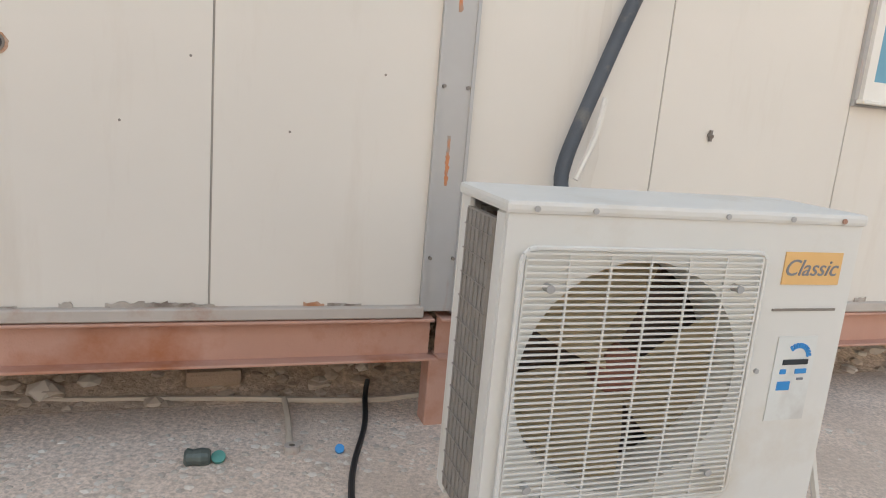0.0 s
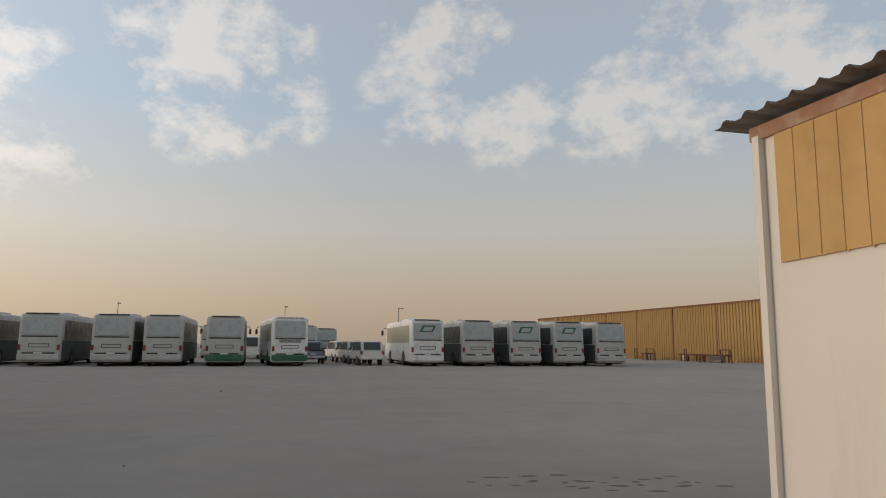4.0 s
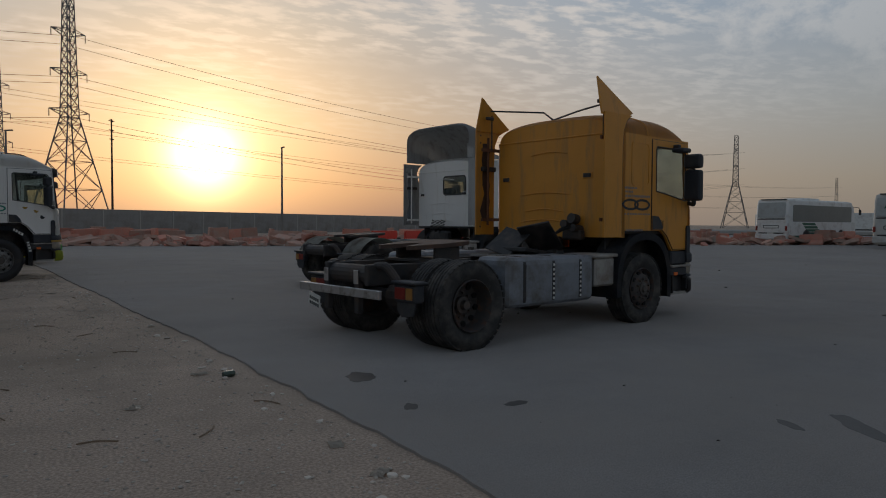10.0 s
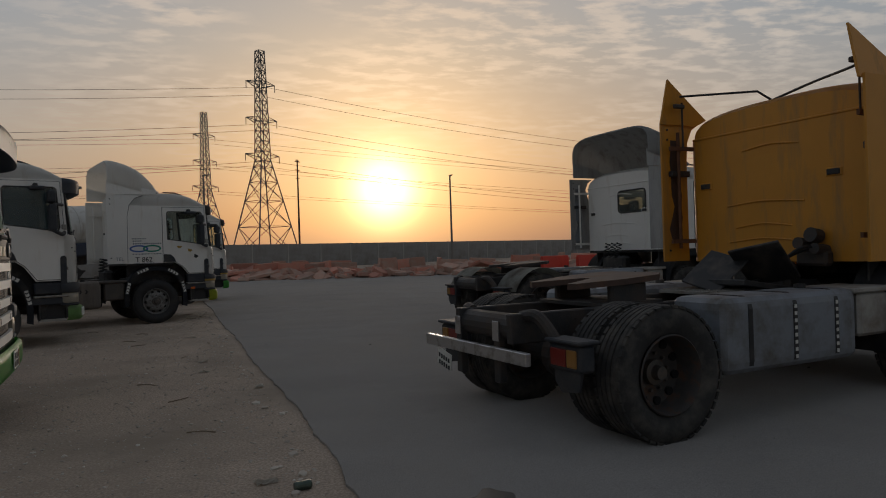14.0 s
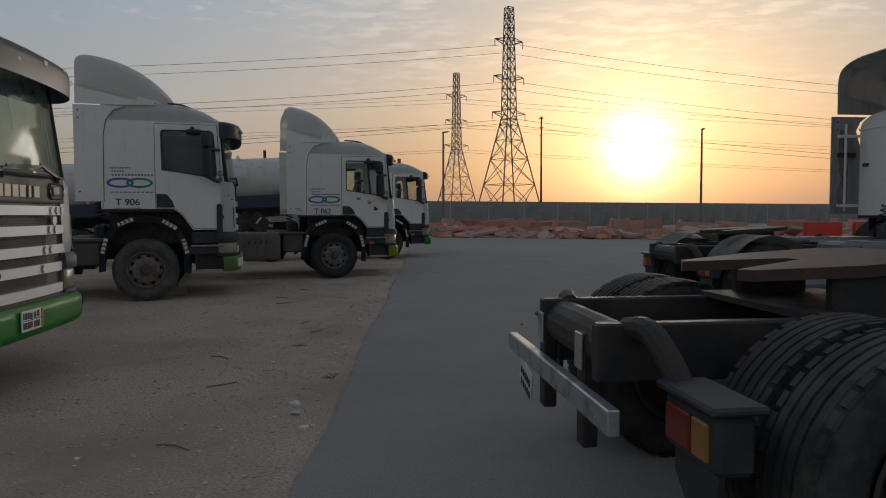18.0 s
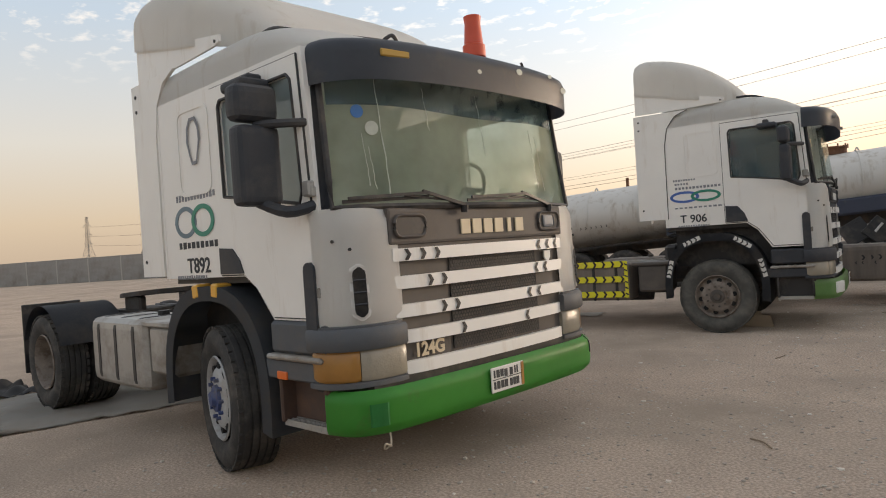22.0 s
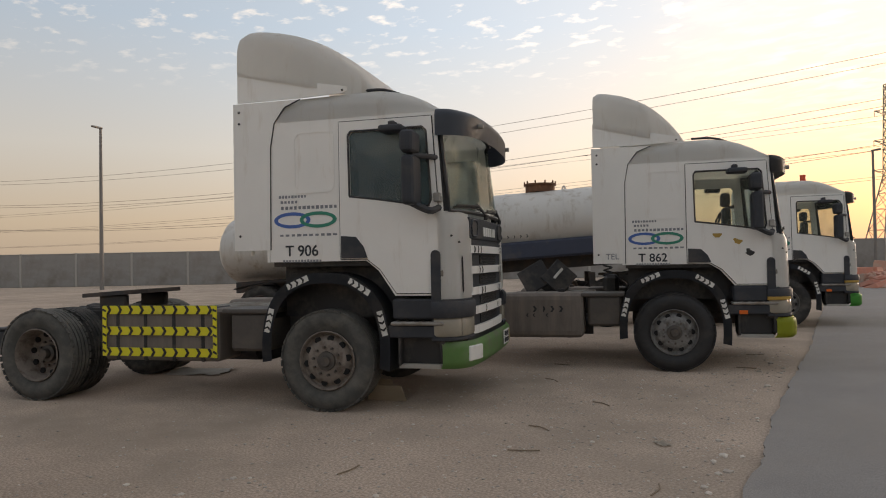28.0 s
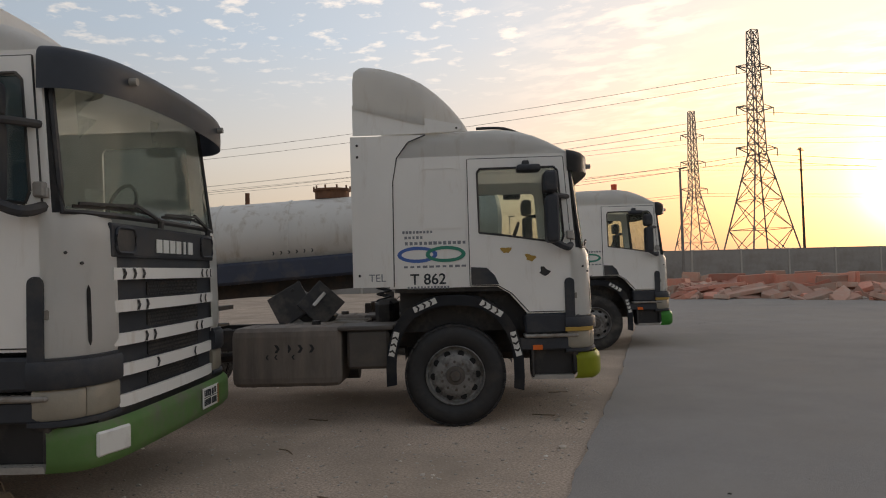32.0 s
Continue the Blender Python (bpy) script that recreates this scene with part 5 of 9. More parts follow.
    # frame
    for y in (-0.42, 0.42):
        fr = nb()
        box(fr, (-wb / 2 + 0.05, y, 0.86), (wb + 1.9, 0.075, 0.24), 0.01)
        for k in range(14):
            rod(fr, (-wb - 0.6 + k * 0.33, y - 0.05, 0.9), (-wb - 0.6 + k * 0.33, y + 0.05, 0.9), 0.014, 6)
        part("frame_rail", fr, M_FRAME, T)
    for x in (-wb - 0.78, -wb + 0.7, -1.5, -0.9):
        cm = nb()
        rod(cm, (x, -0.42, 0.86), (x, 0.42, 0.86), 0.085 if x > -wb else 0.11, 14)
        part("cross_member", cm, M_FRAME, T)
    ax = nb()
    rod(ax, (-wb, -0.95, 0.52), (-wb, 0.95, 0.52), 0.09, 12)
    lathe(ax, [(-0.24, 0.09), (-0.16, 0.2), (0, 0.24), (0.16, 0.2), (0.24, 0.09)], 16, "Y", (-wb, 0, 0.52))
    rod(ax, (-wb, 0, 0.55), (-1.2, 0, 0.75), 0.06, 10)
    part("rear_axle", ax, M_FRAME, T)
    fa_ = nb()
    box(fa_, (FX, 0, 0.45), (0.14, 1.7, 0.14), 0.02)
    part("front_axle", fa_, M_FRAME, T)
    part("engine", bx((0.1, 0, 0.82), (1.5, 0.8, 0.5), 0.08), M_FRAME, T)
    # fifth wheel
    hs = [(0.45, -0.32), (0.45, 0.32), (0.30, 0.46), (-0.10, 0.47), (-0.52, 0.34), (-0.55, 0.26), (-0.12, 0.05), (-0.12, -0.05), (-0.55, -0.26), (-0.52, -0.34), (-0.10, -0.47), (0.30, -0.46)]
    fw = sheet(nb(), hs, [], 0.05, lambda u, v, t: Vector((-wb + 0.35 + u, v, 1.16 + t + u * 0.06)))
    F5 = part("fifth_wheel", fw, M_RUSTDK if deflector == "fins" else M_FRAME, T, "greasy fifth wheel coupling plate")
    pd = nb()
    for s in (-1, 1):
        box(pd, (-wb + 0.35, s * 0.38, 1.07), (0.40, 0.08, 0.20), 0.02)
    box(pd, (-wb + 0.35, 0, 0.99), (0.7, 0.9, 0.03))
    part("coupling_pedestal", pd, M_FRAME, F5)
    cat = part("catwalk", bx((-1.65, 0, 1.0), (0.9, 0.78, 0.03)), M_ALU, T)
    for k in range(8):
        part("tread_bar", bx((-1.65, -0.35 + 0.1 * k, 1.02), (0.88, 0.012, 0.02)), M_ALU, cat)
    # hose rack behind the cab
    hr = nb()
    for k, y in enumerate((-0.15, 0.02, 0.2)):
        pts = [(-1.0 - 0.06 * math.cos(a), y + 0.05 * math.sin(a) + 0.004 * a, Z(1.5) - 0.012 * a) for a in [j * 0.6 for j in range(50)]]
        tube(hr, pts, 0.011, 5)
    if deflector != "fins":
        part("air_hose", hr, M_HOSE, T)
    vb = nb()
    box(vb, (-0.95, 0.02, 1.12), (0.22, 0.7, 0.30), 0.05)
    part("air_intake", vb, M_BLACK, T)
    # tanks
    for s in (-1, 1):
        y = s * 0.92
        if side == "tank" or s == 1:
            L = fuel
            tk = part("fuel_tank", bx((-1.87 - (L - 1.15) / 2, y, 0.74), (L, 0.56, 0.62), 0.10, seg=3), M_TANKDK if rims is M_RIM_DARK else M_TANKBROWN if arrows else M_ALU, T, "dusty ribbed metal fuel tank")
            for k in range(3):
                sp = nb()
                xx = -1.87 - (L - 1.15) / 2 + (k - 1) * L * 0.32
                o = rrect(y - 0.285, 0.425, y + 0.285, 1.055, 0.105)
                i = rrect(y - 0.275, 0.435, y + 0.275, 1.045, 0.10)
                sheet(sp, o, [i], 0.05, lambda u, v, t: Vector((xx - 0.025 + t, u, v)))
                part("tank_strap", sp, M_TANKBROWN if arrows else M_BLACK, tk)
            cp_ = nb()
            rod(cp_, (-1.62, y - s * 0.05, 1.04), (-1.62, y - s * 0.05, 1.09), 0.05, 12)
            part("filler_cap", cp_, M_BLACK, tk)
            if arrows:
                for k in range(4):
                    for x_, z_, d_ in ((-1.96 + k * 0.12, 0.83, 1), (-2.06 + k * 0.09, 0.745, -1)):
                        part("arrow_sticker", chevron(nb(), x_, y + s * 0.282, z_, 0.075 if d_ > 0 else 0.045, d_, "y"), M_BLACK, tk)
            elif deflector == "fins":
                ck = nb()
                for xx in (-1.87 - (L - 1.15) / 2, -1.87 - (L - 1.15) / 2 + L * 0.32):
                    for k in range(8):
                        box(ck, (xx, y + s * 0.287, 0.52 + 0.06 * k), (0.03, 0.004, 0.03))
                tagged(part("strap_mark", ck, M_PLATE, tk), "row of pale marks on the strap", kind="stuff")
        else:
            bxp = part("battery_box", bx((-2.12, y, 0.76), (1.46, 0.5, 0.56), 0.03), M_TANKBROWN, T, "dusty brown ribbed side tank")
            for k in range(4):
                part("tank_strap", bx((-2.66 + 0.36 * k, y, 0.765), (0.05, 0.515, 0.575), 0.01), M_BLACK, bxp)
            H = part("hazard_frame", bx((-2.84, s * 1.176, 0.80), (0.05, 0.012, 0.56), 0.004), M_BLACK, bxp)
            for zz in (1.035, 0.805, 0.575):
                hs_ = part("hazard_strip", bx((-2.12, s * 1.187, zz), (1.44, 0.008, 0.092)), M_HAZ_Y, H, "yellow hazard strip")
                for k in range(10):
                    part("hazard_chevron", chevron(nb(), -2.76 + k * 0.142, s * 1.193, zz, 0.084, 1, "y"), M_BLACK, hs_)
            for xx in (-2.82, -1.42):
                hv = part("hazard_strip", bx((xx, s * 1.189, 0.80), (0.05, 0.008, 0.55)), M_HAZ_Y, H, "yellow hazard strip")
                for k in range(6):
                    part("hazard_chevron", bx((xx, s * 1.194, 0.58 + 0.09 * k), (0.05, 0.003, 0.022), 0, Euler((0, radians(28), 0)).to_matrix().to_4x4()), M_BLACK, hv)
        tb = nb()
        box(tb, (-1.02, y, 0.80), (0.44, 0.52, 0.40), 0.03)
        box(tb, (-1.04, y, 1.02), (0.58, 0.56, 0.05), 0.012)
        part("tool_box", tb, M_BADGE if arrows else M_ALU if side == "tank" else M_FRAME, T)
        ab = nb()
        rod(ab, (-1.2, s * 0.62, 0.55), (-1.9, s * 0.62, 0.55), 0.12, 14)
        part("air_tank", ab, M_BLACK, T)
    # wheels
    wheel(T, FX, -1.06, steer, front_hub, rims, tyre=tyre)
    wheel(T, FX, 1.06, 180 + steer, "front", rims)
    for s, trn in ((-1, 0), (1, 180)):
        wheel(T, -wb, s * 1.09, trn, "rear", rims, tyre=tyre)
        wheel(T, -wb, s * 0.76, trn + 180 if trn else 180, "rear", rims, outer=False)
    # rear end
    for s in (-1, 1):
        tl = nb()
        box(tl, (-wb - 0.66, s * 0.90, 0.68), (0.14, 0.38, 0.20), 0.02)
        box(tl, (-wb - 0.66, s * 0.90, 0.80), (0.20, 0.42, 0.03), 0.01)
        sheet(tl, [(-0.16, 0.0), (0.16, 0.0), (0.16, -0.10), (0.08, -0.18), (-0.12, -0.15)], [], 0.02, lambda u, v, t: Vector((-wb - 0.70 + t, s * 0.90 + u, 0.59 + v)))
        L = part("tail_light", tl, M_DARK, T)
        part("red_lens", bx((-wb - 0.732, s * 0.83, 0.68), (0.02, 0.18, 0.13), 0.006), M_REDLENS, L)
        part("amber_lens", bx((-wb - 0.732, s * 0.99, 0.68), (0.02, 0.11, 0.13), 0.006), M_AMBER, L)
        ara = nb()
        tube(ara, spline([(-wb - 0.75, s * 0.40, 0.95), (-wb - 0.72, s * 0.55, 0.96), (-wb - 0.68, s * 0.66, 0.85), (-wb - 0.66, s * 0.74, 0.74)], 5), 0.05, 10)
        part("lamp_bracket", ara, M_FRAME, T)
        if mudguards:
            def mud(u, v, s=s):
                a = radians(20 + 140 * u)
                return Vector((-wb + 0.62 * math.cos(a), s * (0.58 + 0.66 * v), 0.52 + 0.62 * math.sin(a)))
            part("mudguard", grid(nb(), 14, 4, mud, 0.012), guard, T, smooth=50)
            if curtain:
                part("mud_flap", bx((-wb - 0.66, s * 0.92, 0.74), (0.02, 0.62, 0.80), 0.006), M_BLACK, T)
    if rear_bar:
        rb_ = part("rear_bumper_bar", bx((-wb - 0.93, 0.12, 0.66), (0.05, 1.70, 0.10), 0.006), M_SILVER, T, "scuffed silver rear bumper bar")
        for y in (-0.22, 0.42):
            ps = nb()
            box(ps, (-wb - 0.86, y, 0.66), (0.07, 0.09, 0.50), 0.008)
            bar(ps, (-wb - 0.70, y, 0.86), (-wb - 0.88, y, 0.86), 0.06, 0.08)
            bp_ = part("bumper_post", ps, M_FRAME, rb_)
            part("post_cap", bx((-wb - 0.900, y, 0.83), (0.012, 0.09, 0.16), 0.004), M_SILVER, bp_)
        p_ = part("number_plate", bx((-wb - 0.92, 0.66, 0.50), (0.01, 0.26, 0.15), 0.003, Euler((radians(12), 0, 0)).to_matrix().to_4x4()), M_PLATE, rb_, "bent white plate with unreadable marks")
        for k in range(5):
            for zz in (0.53, 0.465):
                part("plate_mark", bx((-wb - 0.927, 0.57 + k * 0.045, zz - 0.0095 * (4 - k)), (0.002, 0.03, 0.04)), M_INK, p_)
    if flap == "box":
        for x_, t_, w_ in ((-1.72, 42, 0.40), (-2.08, -30, 0.44)):
            part("torn_mud_flap", bx((x_, -0.15, 1.24), (w_, 0.04, 0.40), 0.006, Euler((radians(-18), radians(t_), radians(4))).to_matrix().to_4x4()), M_BLACK, T, "folded black rubber mud flap lying on the frame")
        part("flap_backing", bx((-1.90, 0.05, 1.16), (0.60, 0.36, 0.26), 0.01, Euler((0, radians(36), 0)).to_matrix().to_4x4()), M_BLACK, T)
        part("flap_clip", bx((-1.72, -0.235, 1.30), (0.04, 0.01, 0.20), 0.004, Euler((radians(-18), radians(40), 0)).to_matrix().to_4x4()), M_PLATE, T)
    elif flap:
        for c_, s_, b_, e_ in (((-1.42, -0.35, 1.26), (0.62, 0.48, 0.03), 0.008, (-14, 36, 14)), ((-1.78, -0.05, 1.20), (0.50, 0.45, 0.025), 0.008, (18, -38, -8)), ((-1.60, -0.15, 1.06), (0.6, 0.7, 0.06), 0.01, (0, 8, 0))):
            part("torn_mud_flap", bx(c_, s_, b_, Euler([radians(a) for a in e_]).to_matrix().to_4x4()), M_BLACK, T, "folded torn black rubber mud flap lying on the frame")
        vb_ = part("valve_block", bx((-0.86, -0.50, 1.30), (0.14, 0.34, 0.16), 0.03), M_FRAME, T, "greasy air valves on the cab back")
        for k, (y, z, r) in enumerate(((-0.52, 1.52, 0.075), (-0.40, 1.44, 0.06), (-0.60, 1.38, 0.055))):
            part("valve", rod(nb(), (-0.82, y, z), (-0.95 - 0.03 * k, y, z + 0.02), r, 12), M_FRAME, vb_)
        for k in range(3):
            part("air_hose", tube(nb(), spline([(-0.90, -0.45 - 0.06 * k, 1.40), (-1.15, -0.38 - 0.07 * k, 1.30 + 0.05 * k), (-1.30, -0.2, 1.10), (-1.7, -0.1 + 0.08 * k, 1.04)], 5), 0.014, 6), M_HOSE, T)
    return T


def truck_pose(hx, hy, heading, lateral=1.1):
    """Pose of a tractor whose near front wheel stands at (hx, hy). heading: degrees that its nose turns from -x towards -y."""
    a = radians(180 + heading)
    f = Vector((math.cos(a), math.sin(a), 0))
    left = Vector((-f.y, f.x, 0))
    o = Vector((hx, hy, 0)) + left * lateral + f * 0.13
    return pose(o.x, o.y, 0, 0, 0, 180 + heading)


tractor(pose(-3.749, -12.295, 0, 0, 0, 191.75) @ Matrix.Diagonal((1.07, 1.035, 1.0, 1.0)), "dusty white truck tractor with a green bumper and red roof beacon", number="T892", zc=0.03, zb=0.03, curtain=True, beacon=True, model_text="124G", steer=-15, front_hub="blue",
        deflector="full", hood_dark=True, bumper=M_GREEN, dfx=0.40, dh=0.78, pane=M_SKYPANE)
tractor(truck_pose(-2.946, -18.38, 23.0), "dusty white truck tractor with yellow hazard strips on its side box", number="T 906", zc=0.27, zb=0.05, dh=0.86, dfx=0.38, fz=1.46, side="hazard", arrows=True, wb=3.60, mudguards=False, rims=M_RIM, hood_dark=True, pane=M_TEALPANE, bumper=M_GREENPALE, tyre=M_TYRE_DUSTY)
tractor(truck_pose(-5.0, -22.6, 23.0), "dusty white truck tractor with a lime yellow bumper corner", number="T 862", dh=0.82, zc=0.06, zb=0.05, bumper=M_LIME, arrows=True, mudguards=False, hood_dark=True, visor="small", flap="box", stickers=True, pane=M_CLEARGLASS, rims=M_RIM_STEEL, tyre=M_TYRE_BLACK)
tractor(truck_pose(-4.93, -29.26, 23.0), "white truck tractor coupled to a tank trailer", bumper=M_GREEN, arrows=True, deflector="none", beacon=True, hood_dark=True, visor="small", zc=0.06, zb=0.04, pane=M_CLEARGLASS, rims=M_RIM_STEEL)
tractor(truck_pose(-13.804, -10.617, 12.8), "yellow truck tractor with bare chassis and rusty fifth wheel", paint=M_YELLOW, bumper=M_BLACK, zc=0.04, number="T971", deflector="fins", rear_bar=True, mudguards=False, flap=True, rims=M_RIM_DARK, wb=3.45, fuel=1.70, visor=False, fz=1.28)
tractor(truck_pose(-15.79, -17.55, 12.8), "white truck tractor with a wide roof deflector and rear window", number="", rear_window=True, dh=0.86, zc=0.08, rims=M_RIM_DARK, wb=3.6, fuel=1.45, logo=False, guard=M_MUD)

# ---------------------------------------------------------------- ground
M_SAND = mat("stony_sand", (0.485, 0.385, 0.305), 1.0, spec=0.15, vary=0.18, scale=1.2, bump=0.7, bump_scale=35, grit=0.25, dirt=(0.345, 0.28, 0.22), dirt_at=(0.45, 0.7), dirt_scale=0.5)
M_ASPHALT = mat("worn_asphalt", (0.315, 0.294, 0.276), 1.0, spec=0.12, vary=0.15, scale=1.1, bump=0.35, bump_scale=80, grit=0.18, dirt=(0.335, 0.305, 0.275), dirt_at=(0.44, 0.72), dirt_scale=0.35)
def ground_sheet():
    bm = nb()
    R = 2600
    xs = [-R, -600, -200] + [-90 + 10 * k for k in range(19)] + [200, 600, R]
    for i in range(len(xs) - 1):
        for j in range(len(xs) - 1):
            bm.faces.new([bm.verts.new((xs[a], xs[b], 0)) for a, b in ((i, j), (i + 1, j), (i + 1, j + 1), (i, j + 1))])
    bmesh.ops.remove_doubles(bm, verts=bm.verts, dist=0.01)
    return tagged(part("ground", bm, M_SAND), "pale stony sand ground", "ground", kind="structure")
ground_sheet()
EDGE = [(-10.3, 60), (-9.8, 3.0), (-9.64, 0.5), (-9.53, -1.6), (-9.3, -3.6), (-8.85, -4.8), (-8.5, -5.8), (-8.28, -7.7), (-8.1, -9.4), (-7.85, -12.0), (-7.4, -15.0), (-7.0, -18.4), (-6.55, -21.4), (-5.95, -26.5), (-5.7, -28.0), (-4.6, -36.0), (-2.0, -52.0)]
def asphalt():
    rng = random.Random(4)
    pts = []
    for (x0, y0), (x1, y1) in zip(EDGE, EDGE[1:]):
        n = max(2, int(math.hypot(x1 - x0, y1 - y0) / 0.12)) if y0 < 5 else 4
        for k in range(n):
            t = k / n
            j = (noise.noise(Vector((0, (y0 + (y1 - y0) * t) * 1.4, 3))) * (0.10 if y0 > -6 else 0.045) + rng.uniform(-0.012, 0.012)) if y0 < 5 else 0
            pts.append((x0 + (x1 - x0) * t + j, y0 + (y1 - y0) * t))
    pts += [(-2.0, -52.0), (-40, -62), (-300, -150), (-300, 200), (-10.3, 200)]
    bm = nb()
    sheet(bm, pts, [], 0.02, lambda u, v, t: Vector((u, v, t)))
    return tagged(part("asphalt_yard", bm, M_ASPHALT), "grey worn asphalt yard with a broken edge", "road", kind="structure")
asphalt()


# pale crushed stone strewn along the cabin's front
def crushed_strip():
    M_CRUSH = mat("pale_crushed_stone", (0.70, 0.585, 0.49), 0.95, vary=0.14, scale=2.5, bump=0.5, bump_scale=45, grit=0.22, dirt=(0.56, 0.46, 0.375), dirt_at=(0.45, 0.7), dirt_scale=0.9)
    top = [(-9.0 + 0.25 * k, -2.1 + 0.14 * k * 0.3 + 0.35 * noise.noise(Vector((k * 0.35, 0, 5)))) for k in range(19, 53)]
    back = [(4.0, 6.5), (-4.4, 4.5)] + [(-4.3 + 0.5 * noise.noise(Vector((0, k * 0.6, 8))), 2.0 - 0.25 * k) for k in range(15)]
    bm = sheet(nb(), top + back, [], 0.006, lambda u, v, t: Vector((u, v, t)))
    return tagged(part("gravel_strip", bm, M_CRUSH), "pale crushed stone ground beside the cabin", "gravel", kind="structure")
crushed_strip()


def dirt_strip():
    m_dirt = mat("trodden_pale_dirt", (0.66, 0.54, 0.44), 0.95, spec=0.2, vary=0.18, scale=1.6, bump=0.6, bump_scale=40, grit=0.24, dirt=(0.54, 0.44, 0.36), dirt_at=(0.42, 0.66), dirt_scale=0.9)
    top = [(-9.3 + 0.25 * k, -2.3 + 0.05 * k + 0.30 * noise.noise(Vector((k * 0.45, 3, 5)))) for k in range(22)]
    bm = sheet(nb(), top + [(-3.9, 4.4), (-9.2, 4.4)], [], 0.003, lambda u, v, t: Vector((u, v, t)))
    return tagged(part("dirt_strip", bm, m_dirt), "trodden pale dirt by the cabin corner", "ground", kind="structure")
dirt_strip()

# ---------------------------------------------------------------- fence, pylons, poles
M_FENCE = mat("weathered_concrete", (0.30, 0.29, 0.275), 0.9, vary=0.1, scale=1.0, bump=0.2, dirt=(0.22, 0.2, 0.18), dirt_at=(0.45, 0.7), dirt_scale=0.6)
M_FENCE_POST = mat("pale_concrete", (0.42, 0.40, 0.37), 0.9, vary=0.08)
M_STEEL = mat("galvanised_steel", (0.22, 0.21, 0.20), 0.6, 0.4, vary=0.1)
M_POLE = mat("dark_pole_wood", (0.07, 0.06, 0.05), 0.9, vary=0.2)
F0, FD = Vector((-2.0, -80.0, 0)), Vector((-0.81, -0.59, 0)).normalized()
fence_mesh = {}
for k in range(-24, 50):
    L = 4.8
    p = F0 + FD * (k * L)
    turn = math.degrees(math.atan2(FD.y, FD.x))
    F = thing("fence_panel", pose(p.x, p.y, 0, 0, 0, turn), "grey precast concrete boundary fence panel", "fence", "boundary fence panels")
    if not fence_mesh:
        a = part("panel", bx((L / 2, 0, 1.38), (L - 0.16, 0.12, 2.76), 0.03), M_FENCE, F)
        b = part("post", bx((0, 0, 1.42), (0.18, 0.2, 2.84), 0.02), M_FENCE_POST, F)
        c = part("coping", bx((L / 2, 0, 2.79), (L - 0.16, 0.17, 0.06), 0.01), M_FENCE_POST, F)
        fence_mesh.update(panel=a.data, post=b.data, coping=c.data)
    else:
        for n, me in fence_mesh.items():
            link(n, me, F)


def pylon(x, y, h, base, turn, label):
    T = thing("pylon", pose(x, y, 0, 0, 0, turn), label, "pylon", "high voltage pylons")
    waist, top = h * 0.48, h
    r = h * 0.0042

    def half(z):
        return base / 2 + (base * 0.11 - base / 2) * z / waist if z < waist else base * 0.11 - base * 0.045 * (z - waist) / (top - waist)
    cor = [(-1, -1), (1, -1), (1, 1), (-1, 1)]
    for sx, sy in cor:
        lg = nb()
        bar(lg, (sx * half(0), sy * half(0), 0), (sx * half(waist), sy * half(waist), waist), r * 1.3, r * 1.3)
        bar(lg, (sx * half(waist), sy * half(waist), waist), (sx * half(top), sy * half(top), top), r, r)
        part("leg", lg, M_STEEL, T)
    br = nb()
    zs = [0, 0.17 * h, 0.29 * h, 0.38 * h, 0.45 * h] + [waist + (top - waist) * k / 11 for k in range(12)]
    for z0, z1 in zip(zs, zs[1:]):
        a, b = half(z0), half(z1)
        for (sx, sy), (tx, ty) in zip(cor, cor[1:] + cor[:1]):
            bar(br, (sx * a, sy * a, z0), (tx * b, ty * b, z1), r * 0.6, r * 0.6)
            bar(br, (tx * a, ty * a, z0), (sx * b, sy * b, z1), r * 0.6, r * 0.6)
            bar(br, (sx * b, sy * b, z1), (tx * b, ty * b, z1), r * 0.6, r * 0.6)
    part("bracing", br, M_STEEL, T)
    for zz, ln in ((0.50 * h, 0.20 * base + 2.2), (0.67 * h, 0.2 * base + 1.8), (0.84 * h, 0.2 * base + 1.5)):
        for s in (-1, 1):
            cr = nb()
            e = Vector((s * ln, 0, zz + 0.4))
            for sy in (-1, 1):
                bar(cr, (s * half(zz), sy * half(zz), zz - 0.4), e, r * 0.8, r * 0.8)
                bar(cr, (s * half(zz), sy * half(zz), zz + 0.8), e, r * 0.6, r * 0.6)
            ca = part("cross_arm", cr, M_STEEL, T)
            part("insulator", rod(nb(), e, e - Vector((0, 0, 1.6)), 0.09, 6), M_STEEL, ca)
    return T


P_NEAR, P_SIDE, P_WEST, P_EAST, P_FAR_E, P_FAR_W = (-7.05, -167.5), (10.9, -234.6), (-292, -231), (334, -81), (637, -91), (-624, -387)
pylon(*P_NEAR, 48.3, 11.6, 35, "tall steel lattice pylon standing behind the boundary fence")
pylon(*P_SIDE, 47.5, 11.2, 35, "steel lattice pylon of the second line")
for px_, py_ in (P_WEST, P_EAST, P_FAR_E, P_FAR_W, (-640, -312)):
    pylon(px_, py_, 45, 12, 35, "distant steel lattice pylon in the haze")


